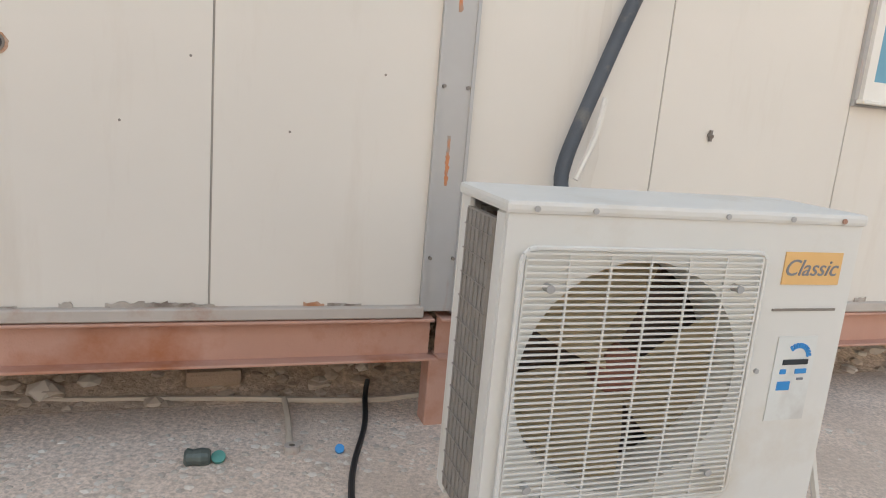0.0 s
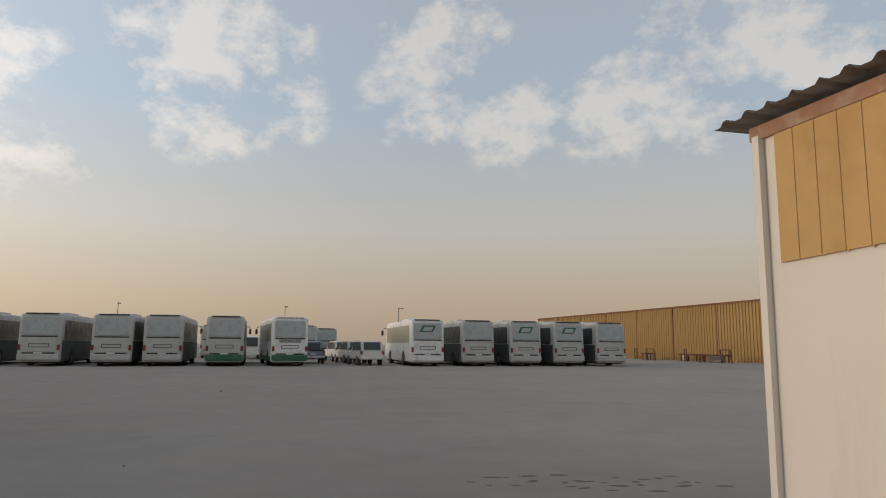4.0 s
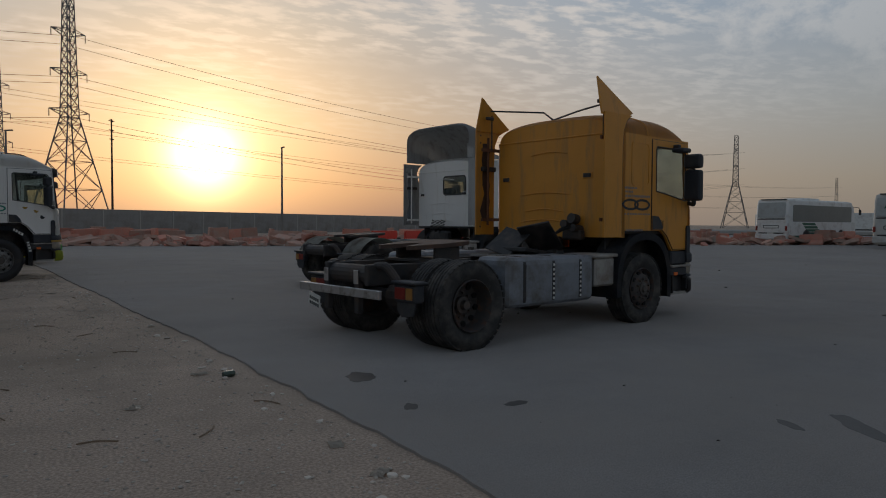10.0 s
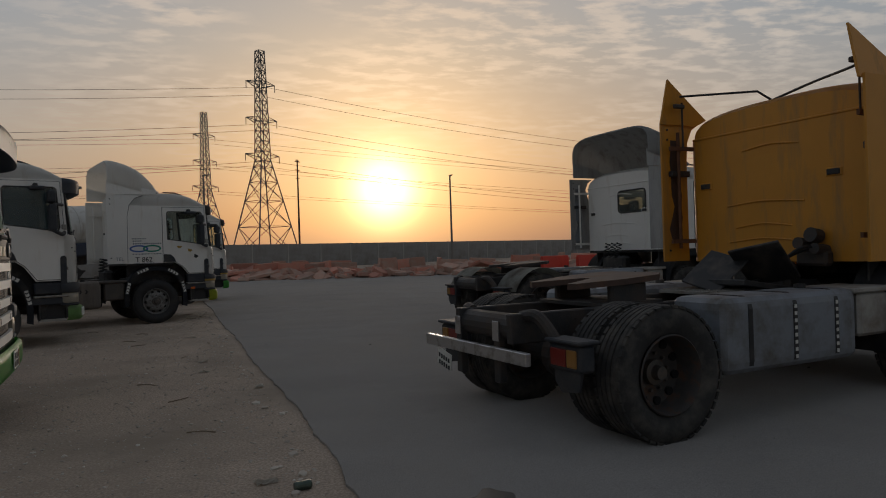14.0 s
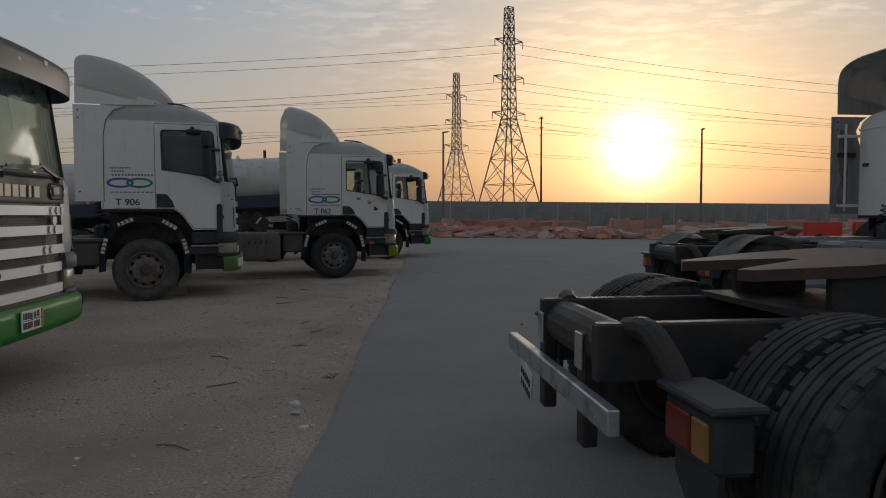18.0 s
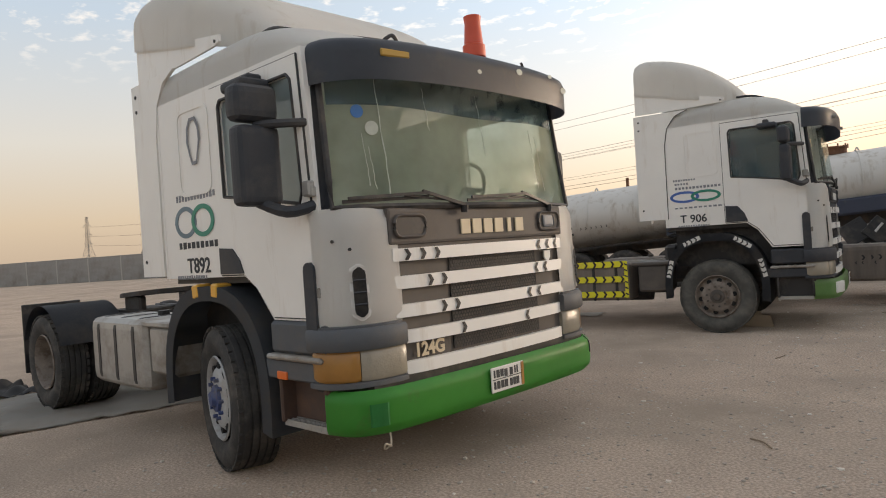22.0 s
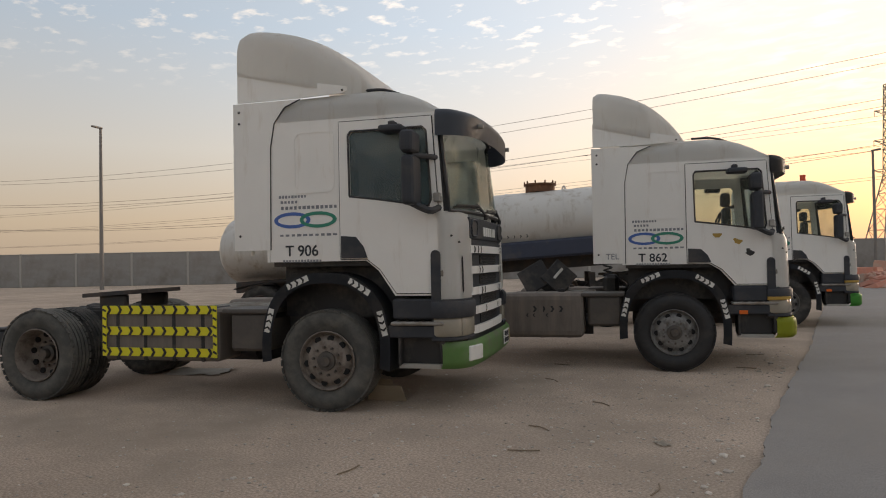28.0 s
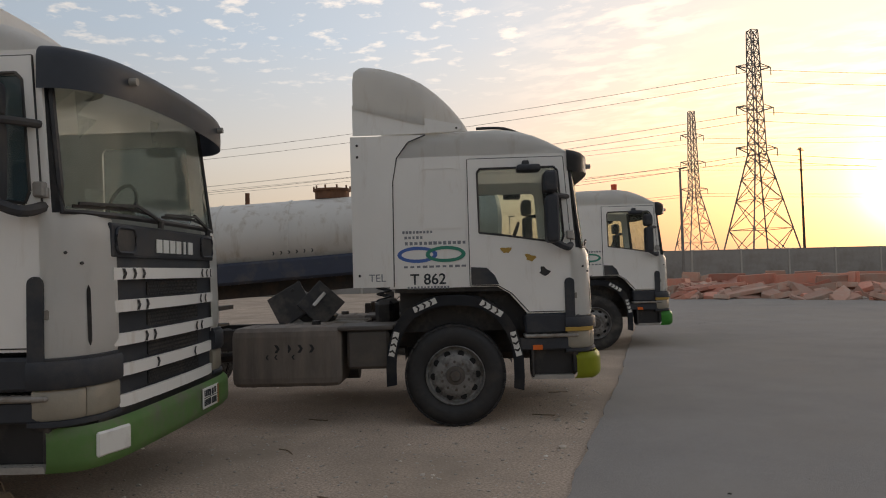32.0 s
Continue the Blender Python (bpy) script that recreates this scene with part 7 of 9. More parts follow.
def ac_unit(m, label, sticker, energy):
    A = thing("air_conditioner", m, label, "air conditioner", "outdoor fan units")
    w, d, h = 0.975, 0.31, 0.845
    # front panel with the round opening, at y = 0; back at y = d
    n = 36
    fx, fz, R = 0.355, 0.42, 0.297
    circ = [(fx + R * math.cos(k * math.tau / n), fz + R * math.sin(k * math.tau / n)) for k in range(n)]
    B = part("casing", sheet(nb(), [(0, 0), (w, 0), (w, h - 0.02), (0, h - 0.02)], [circ], 0.012, lambda u, v, t: Vector((u, t, v))), M_ACBODY, A)
    for c_, s_, b_ in (((w - 0.006, d / 2, h / 2 - 0.01), (0.012, d - 0.026, h - 0.03), 0.0), ((0.006, d - 0.04, h / 2 - 0.01), (0.012, 0.05, h - 0.03), 0.0), ((0.012, 0.043, h / 2 - 0.01), (0.024, 0.06, h - 0.03), 0.008), ((w / 2, d - 0.006, h / 2), (w, 0.012, h - 0.03), 0.0), ((w / 2, d / 2, 0.012), (w - 0.03, d - 0.03, 0.024), 0.0)):
        part("casing_panel", bx(c_, s_, b_), M_ACBODY, A)
    part("top_cover", bx((w / 2, d / 2, h - 0.012), (w + 0.016, d + 0.016, 0.03), 0.01, seg=2), M_ACBODY, A)
    scr = nb()
    for x in (0.06, 0.2, 0.55, 0.74, 0.9):
        rod(scr, (x, -0.010, h - 0.014), (x, -0.014, h - 0.014), 0.007, 8)
    part("screw", scr, M_GALV, A)
    part("condenser_side", bx((0.004, d / 2 + 0.005, h / 2 - 0.01), (0.014, d - 0.13, h - 0.08)), M_FINS, A, "dusty condenser fins on the open side")
    part("condenser", bx((0.40, d - 0.05, h / 2), (0.72, 0.03, h - 0.1)), M_FINS, A)
    part("shroud", lathe(nb(), [(0.0, R), (0.03, R - 0.008), (0.12, R - 0.01), (0.12, R)], 36, "Y", (fx, 0.012, fz)), M_ACBODY, B, smooth=40)
    # added dark brown sheet between the fan and the condenser
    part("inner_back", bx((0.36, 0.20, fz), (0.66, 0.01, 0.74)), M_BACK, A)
    part("fan_hub", rod(nb(), (fx, 0.05, fz), (fx, 0.13, fz), 0.062, 16), M_HUBRED, A, "red-brown fan hub", smooth=50)
    for k in range(3):
        fan = nb()
        a0 = k * math.tau / 3 + (1.92 if energy else 0.5)

        def blade(u, v, a0=a0):
            r = 0.05 + 0.235 * v
            a = a0 + (u - 0.5) * (1.78 - 0.25 * v)
            return Vector((fx + r * math.cos(a), 0.075 - 0.040 * (u - 0.5) * 2, fz + r * math.sin(a)))
        grid(fan, 6, 4, blade, 0.004)
        part("fan_blade", fan, M_FAN if energy else M_FANTAN, A, "still tan plastic fan blade", smooth=50)
    x0, x1, z0, z1 = 0.045, 0.665, 0.105, 0.735
    for k in range(44):
        z = z0 + (z1 - z0) * k / 43
        part("guard_wire", bx(((x0 + x1) / 2, -0.022, z), (x1 - x0, 0.004, 0.0048)), M_ACBODY, A)
    for k in range(7):
        x = x0 + (x1 - x0) * k / 6
        part("guard_stay", bx((x, -0.019, (z0 + z1) / 2), (0.005, 0.005, z1 - z0)), M_ACBODY, A)
    rim = nb()
    rr = rrect(x0 - 0.012, z0 - 0.012, x1 + 0.012, z1 + 0.012, 0.03)
    for a, b in zip(rr, rr[1:] + rr[:1]):
        rod(rim, (a[0], -0.020, a[1]), (b[0], -0.020, b[1]), 0.006, 6)
    part("guard_rim", rim, M_ACBODY, A)
    for x, z in ((x0 + 0.06, z1 - 0.08), (x1 - 0.06, z1 - 0.08), (x0 + 0.06, z0 + 0.06), (x1 - 0.06, z0 + 0.06)):
        part("guard_screw", rod(nb(), (x, -0.004, z), (x, -0.030, z), 0.010, 10), M_GALV, A)
    # vertical fin lines and cross wires on the open side
    for k in range(7):
        part("side_fin", bx((-0.004, 0.075 + 0.028 * k, h / 2 - 0.01), (0.004, 0.008, h - 0.09)), M_FINS, A)
    for k in range(12):
        part("side_wire", bx((-0.007, d / 2 + 0.005, 0.07 + 0.062 * k), (0.003, d - 0.13, 0.003)), M_FINS, A)
    st = part("sticker", bx((0.836, -0.0025, 0.705), (0.180, 0.003, 0.085)), M_STICK if sticker == "gold" else M_STICK2, A, "gold label with a plain dark band")
    if energy:
        word = text_part("Classic", 0.060, M_INKGREY, st, upright(0.834, -0.004, 0.705, 0), "label_lettering")
        for v in word.data.vertices:
            v.co.x += 0.30 * v.co.y
    for k in range(0 if energy else 6):
        sb = nb()
        box(sb, (0.78 + 0.022 * k, -0.005, 0.70), (0.014, 0.003, 0.045 if k else 0.065), 0, Euler((0, radians(18), 0)).to_matrix().to_4x4())
        part("sticker_bar", sb, M_INKGREY if sticker == "gold" else M_TAN, st)
    part("panel_line", bx((0.835, -0.002, 0.595), (0.20, 0.004, 0.006)), M_SEAL, A)
    if energy:
        e = part("energy_label", bx((0.835, -0.0025, 0.405), (0.125, 0.003, 0.235)), M_PLATE, A, "white energy label with blue marks")
        for k in range(9):
            a0, a1 = 0.15 + k * 0.25, 0.15 + k * 0.25 + 0.19
            part("label_mark", bar(nb(), (0.842 + 0.036 * math.cos(a0), -0.0055, 0.462 + 0.036 * math.sin(a0)), (0.842 + 0.036 * math.cos(a1), -0.0055, 0.462 + 0.036 * math.sin(a1)), 0.003, 0.014), M_BLUE, e)
        for c_, s_, ink in (((0.838, 0.452), (0.080, 0.014), M_INK), ((0.860, 0.426), (0.036, 0.013), M_BLUE), ((0.803, 0.426), (0.018, 0.013), M_BLUE), ((0.812, 0.386), (0.040, 0.024), M_BLUE), ((0.862, 0.404), (0.020, 0.006), M_INKGREY)):
            part("label_mark", bx((c_[0], -0.005, c_[1]), (s_[0], 0.003, s_[1])), ink, e)
        part("panel_screw", rod(nb(), (0.72, 0.0, 0.43), (0.72, -0.006, 0.43), 0.007, 8), M_GALV, A)
    part("service_cover", bx((w + 0.004, d / 2 + 0.02, 0.62), (0.012, 0.17, 0.22), 0.006), M_ACBODY, A)
    part("grip_slot", bx((w + 0.002, d / 2, 0.40), (0.008, 0.10, 0.03), 0.003), M_BLACK, A)
    for x in (0.14, 0.78):
        part("foot", bx((x, d / 2, -0.012), (0.06, d + 0.06, 0.025), 0.004), M_GALV, A)
    part("cable_tail", tube(nb(), spline([(w + 0.012, d / 2, 0.66), (w + 0.03, d / 2, 0.50), (w + 0.07, d / 2 - 0.05, 0.22), (w + 0.16, d / 2 - 0.10, -0.15), (w + 0.34, d / 2 - 0.10, -0.33)], 6), 0.012, 6), M_PVC, A)
    return A


def concrete_block(m):
    B = nb()
    sheet(B, [(-0.2, -0.1), (0.2, -0.1), (0.2, 0.1), (-0.2, 0.1)], [[(-0.165, -0.065), (-0.03, -0.065), (-0.03, 0.065), (-0.165, 0.065)], [(0.03, -0.065), (0.165, -0.065), (0.165, 0.065), (0.03, 0.065)]], 0.2, lambda u, v, t: Vector((u, t - 0.1, v + 0.1)))
    ob = part("concrete_block", B, M_BLOCK)
    ob.matrix_basis = m
    return tagged(ob, "grey hollow concrete block under a fan unit", "block", "concrete blocks")


AC2 = Matrix.Translation((-5.453, -0.391, 0.32)) @ pose(0, 0, 0, 0, 0, 18.0)
AC1 = Matrix.Translation((0.327, 0.761, 0.32)) @ pose(0, 0, 0, 0, 0, 9.5) @ Matrix.Diagonal((1.035, 1.0, 1.01, 1.0))
ac_unit(AC2, "white outdoor air conditioner unit on concrete blocks", "faded", False)
ac_unit(AC1, "white outdoor air conditioner unit with a gold label", "gold", True)
for base, dx in ((AC2, 0.14), (AC2, 0.74), (AC1, 0.14), (AC1, 0.78)):
    p = base @ Vector((dx, 0.16, 0))
    z_ = 0.20
    mm = Matrix.Translation((p.x, p.y, 0.0)) @ pose(0, 0, 0, 0, 0, 104)
    concrete_block(mm)
    ob = part("wood_packer", bx((0, 0, 0), (0.30, 0.11, p.z - 0.025 - 0.20), 0.006), M_WOOD)
    ob.matrix_basis = Matrix.Translation((p.x, p.y, 0.20 + (p.z - 0.025 - 0.20) / 2)) @ pose(0, 0, 0, 0, 0, 100)
    tagged(ob, "weathered timber packer on a concrete block", "timber", "timber packers")


def office_chair(m):
    A = thing("office_chair", m, "broken dark leather office chair with torn foam", "chair")
    # seat centre at the origin; back towards +y
    def pad(bm, f, th):
        """A soft slab: f(u, v) is its face, th its thickness along the face normal, thinner at the rim."""
        def face(sg):
            def g(u, v):
                p, q, r = f(u, v), f(min(1, u + 0.01), v), f(u, min(1, v + 0.01))
                p2, q2 = f(max(0, u - 0.01), v), f(u, max(0, v - 0.01))
                n = (q - p2).cross(r - q2).normalized()
                e = (1 - abs(2 * u - 1) ** 6) * (1 - abs(2 * v - 1) ** 6)
                return p + n * (sg * th * 0.5 * max(0.0, e) ** 0.35)
            return g
        grid(bm, 18, 18, face(1)), grid(bm, 18, 18, face(-1))
        bmesh.ops.remove_doubles(bm, verts=bm.verts, dist=0.002)
        bmesh.ops.recalc_face_normals(bm, faces=bm.faces)
        return bm

    def seat(u, v):
        x, y = (u - 0.5) * 0.56, (v - 0.55) * 0.56
        return Vector((x, y, 0.43 + 0.025 * math.cos(math.pi * (u - 0.5)) - 0.05 * max(0, 0.25 - v) + 0.012 * noise.noise(Vector((x * 9, y * 9, 1)))))
    part("seat", pad(nb(), seat, 0.10), M_LEATHER, A, smooth=60)
    tr = [seat(u, v) + Vector((0, 0, -0.035)) for u, v in [(0.02, 1 - k / 8) for k in range(8)] + [(k / 8, 0.01) for k in range(9)] + [(0.98, k / 8) for k in range(1, 9)]]
    part("seat_piping", tube(nb(), tr, 0.012, 6), M_FOAM, A)

    def back(u, v):
        x = (u - 0.5) * (0.56 - 0.05 * v)
        return Vector((x, 0.27 + 0.17 * v + 0.02 * (2 * u - 1) ** 2 * -1, 0.58 + 0.43 * v + 0.006 * math.sin(u * 7)))
    part("backrest", pad(nb(), back, 0.075), M_LEATHER, A, smooth=60)
    for k in range(10):
        x = -0.225 + 0.05 * k
        part("lower_back", tube(nb(), spline([(x, 0.20, 0.45), (x, 0.255, 0.52), (x, 0.275, 0.60)], 4), 0.022, 6), mat("dusty_stitched_leather", (0.26, 0.26, 0.255), 0.8, vary=0.2), A, smooth=60)
    part("armrest", tube(nb(), spline([(0.28, 0.24, 0.62), (0.32, 0.10, 0.64), (0.34, -0.06, 0.60), (0.33, -0.10, 0.48), (0.28, -0.02, 0.40)], 6), 0.024, 8), M_CREAM, A, "bare cream armrest hoop", smooth=60)
    part("arm_pad", tube(nb(), spline([(0.28, 0.25, 0.63), (0.31, 0.12, 0.66), (0.335, 0.02, 0.655)], 5), 0.036, 8), M_LEATHER, A, smooth=60)
    for k, (x, v, rx, rz) in enumerate(((0.20, 0.22, 0.04, 0.055), (0.24, 0.95, 0.018, 0.03), (-0.02, 0.03, 0.06, 0.015))):
        p = back(0.5 + x / 0.54, v) + Vector((0, -0.034, 0))
        pts = [(rx * math.cos(a) * (1 + 0.25 * math.sin(3 * a + k)), rz * math.sin(a) * (1 + 0.2 * math.cos(2 * a))) for a in [j * math.tau / 14 for j in range(14)]]
        part("foam_tear", sheet(nb(), pts, [], 0.014, lambda u, w, t: p + Vector((u, 0.37 * w - t, w))), M_FOAM, A)
    for k, (u, v, r) in enumerate(((0.12, 0.80, 0.035), (0.30, 0.70, 0.02), (0.55, 0.82, 0.025), (0.78, 0.25, 0.025), (0.85, 0.7, 0.02))):
        p = seat(u, v) + Vector((0, 0, 0.045))
        f = nb()
        bmesh.ops.create_icosphere(f, subdivisions=2, radius=r)
        for w in f.verts:
            w.co = Vector((w.co.x, w.co.y, w.co.z * 0.35)) * (1 + 0.7 * noise.noise(w.co * 40 + Vector((k, 0, 0)))) + p
        part("torn_scrap", f, M_LEATHER if k % 2 == 0 else M_FOAM, A)
    edge = [back(u, v) + Vector((0, 0.01, 0)) for u, v in [(0.0, k / 6) for k in range(7)] + [(k / 6, 1.0) for k in range(1, 7)] + [(1.0, 1 - k / 6) for k in range(1, 7)]]
    part("back_frame", tube(nb(), edge, 0.014, 6), M_HOSE, A, "black edge frame of the backrest", smooth=60)
    part("armrest", tube(nb(), spline([(-0.27, 0.25, 0.60), (-0.33, 0.14, 0.63), (-0.36, -0.02, 0.60), (-0.36, -0.08, 0.48), (-0.31, 0.02, 0.40), (-0.27, 0.12, 0.42)], 6), 0.020, 8), M_HOSE, A, "bare black armrest hoop", smooth=60)
    for s in (-1, 1):
        part("leg_tube", tube(nb(), spline([(s * 0.20, 0.10, 0.37), (s * 0.23, -0.22, 0.36), (s * 0.25, -0.29, 0.26), (s * 0.25, -0.27, 0.06), (s * 0.245, -0.18, 0.018), (s * 0.24, 0.10, 0.018), (s * 0.20, 0.26, 0.018)], 6), 0.018, 8), M_CREAM, A, smooth=60)
    part("floor_tube", tube(nb(), spline([(-0.20, 0.26, 0.018), (0, 0.29, 0.018), (0.20, 0.26, 0.018)], 5), 0.018, 8), M_CREAM, A, smooth=60)
    return A


office_chair(pose(-3.510, 0.495, 0, 0, 0, 20.5))
cu = nb()
def cush(u, v):
    x, y = (u - 0.5) * 0.75, (v - 0.5) * 0.5
    e = (1 - abs(2 * u - 1) ** 4) * (1 - abs(2 * v - 1) ** 4)
    return Vector((x, y, 0.045 + 0.075 * e ** 0.5))
grid(cu, 16, 12, cush)
grid(cu, 16, 12, lambda u, v: Vector((*cush(u, v).xy, 0.09 - cush(u, v).z)))
bmesh.ops.remove_doubles(cu, verts=cu.verts, dist=0.004)
CU = part("seat_cushion", cu, mat("dusty_grey_vinyl", (0.30, 0.29, 0.27), 0.7, vary=0.12, dirt=(0.38, 0.34, 0.29), dirt_at=(0.45, 0.7)), smooth=60)
CU.matrix_basis = pose(-4.248, 0.188, 0.005, 0, 3, 58)
tagged(CU, "dusty grey vinyl cushion lying on the ground", "cushion")


def cable(pts, r, material, label, name="cable"):
    ob = part(name, tube(nb(), spline(pts, 6), r, 6), material, smooth=60)
    return tagged(ob, label, "cable")


def on_wall(x, y, z):
    return CAB @ Vector((x, y, z))


rng = random.Random(21)
cable([on_wall(4.2, -0.30, 0.33), on_wall(4.6, -0.28, 0.06)] + [Vector((x, y, 0.018)) for x, y in ((-3.5, 1.98), (-2.6, 2.11), (-1.96, 2.18), (-1.29, 2.2), (-0.53, 2.26), (-0.02, 2.27), (0.29, 2.32), (0.77, 2.53))], 0.013, M_CABLE, "pale cable lying along the cabin skid")
cable([on_wall(2.58 + 0.13 * math.cos(a) + 0.01 * a, -0.22 + 0.04 * math.sin(a * 0.7), 0.36 + 0.16 * math.sin(a) - 0.008 * a) for a in [k * 0.5 for k in range(36)]], 0.010, M_PVC, "coil of white cable hanging by the skid")
cable([on_wall(2.60, -0.10, 0.9), on_wall(2.59, -0.18, 0.6), on_wall(2.60, -0.5, 0.25), on_wall(2.72, -0.8, 0.02), on_wall(3.15, -0.95, 0.012)], 0.010, M_PVC, "white cable trailing from the wall to the ground")
cable([on_wall(8.26, 0.30, 0.09), on_wall(8.24, 0.24, 0.04), on_wall(8.19, 0.0, 0.012), on_wall(8.09, -0.3, 0.012), on_wall(8.04, -0.51, 0.012), on_wall(8.0, -0.8, 0.012)], 0.012, M_HOSE, "short black hose end lying in the gravel")
cable([on_wall(7.88, 0.26, 0.03), on_wall(7.88, 0.12, 0.02), on_wall(7.87, -0.06, 0.02), on_wall(7.865, -0.15, 0.022)], 0.013, M_CABLE, "thin conduit branch with an open end", "conduit")
ob = part("conduit_box", lathe(nb(), [(0, 0.012), (0, 0.030), (0.030, 0.030), (0.030, 0.012)], 14, "Z"), M_CHANNEL)
ob.matrix_basis = Matrix.Translation(on_wall(7.87, -0.17, 0.004))
tagged(ob, "round dusty conduit end box on the gravel", "conduit box")
for (a, b) in (((2.2, -0.05, 0.40), (3.2, 0.35, 0.10)), ((2.7, -0.08, 0.36), (3.5, 0.05, 0.20)), ((1.9, -0.06, 0.33), (2.7, 0.3, 0.30)), ((8.62, -0.02, 0.34), (9.0, 0.2, 0.06)), ((2.35, -0.12, 0.42), (2.2, 0.6, 0.42))):
    ob = part("loose_angle", bar(nb(), on_wall(*a), on_wall(*b), 0.05, 0.06), M_PRIMER)
    tagged(ob, "loose rusty steel offcut under the cabin", "steel offcut", "steel offcuts")
for x, y, ln, tr in ((-9.313, 0.807, 1.05, 104), (-8.912, -1.830, 0.30, 30)):
    ob = part("timber_plank", bx((0, 0, 0.035), (ln, 0.12, 0.07), 0.008), M_WOOD)
    ob.matrix_basis = pose(x, y, 0.0, 0, 0, tr)
    tagged(ob, "weathered timber offcut on the ground", "timber")
# litter
lt = nb()
grid(lt, 6, 5, lambda u, v: Vector(((u - 0.5) * 0.24, (v - 0.5) * 0.2, 0.02 + 0.05 * abs(noise.noise(Vector((u * 4, v * 4, 2)))))), 0.004)
ob = part("plastic_bag", lt, M_BLUE)
ob.matrix_basis = pose(-7.864, -1.581, 0.0, 0, 0, 30)
tagged(ob, "crumpled blue plastic bag on the gravel", "litter")
ob = part("bottle_cap", lathe(nb(), [(0, 0.018), (0.014, 0.018), (0.016, 0.0)], 14, "Z"), M_BLUE)
ob.matrix_basis = Matrix.Translation(on_wall(8.05, -0.20, 0.006)) @ pose(0, 0, 0.01, 40, 0, 0)
tagged(ob, "small blue bottle cap in the gravel", "litter")
ob = part("drink_can", lathe(nb(), [(0, 0.0), (0, 0.024), (0.01, 0.034), (0.03, 0.029), (0.06, 0.034), (0.085, 0.030), (0.092, 0.024), (0.093, 0)], 14, "X"), mat("dark_dusty_can", (0.10, 0.12, 0.11), 0.5, 0.3, vary=0.4, scale=25))
ob.matrix_basis = Matrix.Translation(on_wall(7.48, -0.2, 0.03)) @ pose(0, 0, 0, 0, 0, 5)
tagged(ob, "dark crushed drink can lying in the gravel", "can")
ob = part("jar_top", lathe(nb(), [(0, 0.024), (0.016, 0.026), (0.019, 0.0)], 14, "Z"), mat("teal_lid_plastic", (0.10, 0.30, 0.26), 0.5, vary=0.15))
ob.matrix_basis = Matrix.Translation(on_wall(7.60, -0.2, 0.006)) @ pose(0, 0, 0.01, 30, 0, 0)
tagged(ob, "small teal plastic screw top in the gravel", "litter")
ob = part("broken_brick", bx((0, 0, 0.04), (0.24, 0.09, 0.08), 0.022, seg=2), mat("pale_brick", (0.42, 0.32, 0.24), 0.9, vary=0.15, bump=0.4))
ob.matrix_basis = Matrix.Translation(on_wall(7.58, 0.44, 0.04)) @ pose(0, 0, 0, 0, 0, 12)
tagged(ob, "pale broken brick under the cabin", "brick")

# ---------------------------------------------------------------- buses and cars in the yard
M_BUSGREY = mat("dusty_bus_paint", (0.50, 0.50, 0.475), 0.5, vary=0.06, scale=1.5, dirt=(0.40, 0.38, 0.35), dirt_at=(0.45, 0.75), dirt_scale=1.2)
M_BUSWHITE = mat("white_bus_paint", (0.76, 0.76, 0.73), 0.45, vary=0.05, scale=1.5, dirt=(0.46, 0.43, 0.38), dirt_at=(0.5, 0.8))
M_BUSGREEN = mat("green_bus_skirt", (0.025, 0.13, 0.075), 0.5, vary=0.12, dirt=(0.12, 0.14, 0.11), dirt_at=(0.5, 0.75))
M_BUSSIDE = mat("grey_bus_side", (0.085, 0.10, 0.10), 0.6, vary=0.08, dirt=(0.12, 0.125, 0.12), dirt_at=(0.5, 0.8))
M_BUSGLASS = mat("dusty_bus_glass", (0.045, 0.055, 0.06), 0.3, vary=0.15, dirt=(0.085, 0.09, 0.09), dirt_at=(0.45, 0.75))
M_BUSREAR = mat("dusty_rear_glass", (0.40, 0.43, 0.42), 0.35, vary=0.08, dirt=(0.28, 0.27, 0.25), dirt_at=(0.5, 0.8))
M_STRIPEGLASS = mat("grey_dusty_coach_glass", (0.17, 0.19, 0.185), 0.3, vary=0.12)
M_PALEGLASS = mat("pale_dusty_glass", (0.36, 0.34, 0.27), 0.3, vary=0.08)
M_CARWHITE = mat("white_car_paint", (0.68, 0.67, 0.64), 0.35, vary=0.03, dirt=(0.5, 0.46, 0.4), dirt_at=(0.55, 0.8))
M_CARBLUE = mat("blue_grey_car_paint", (0.20, 0.24, 0.29), 0.4, vary=0.05)


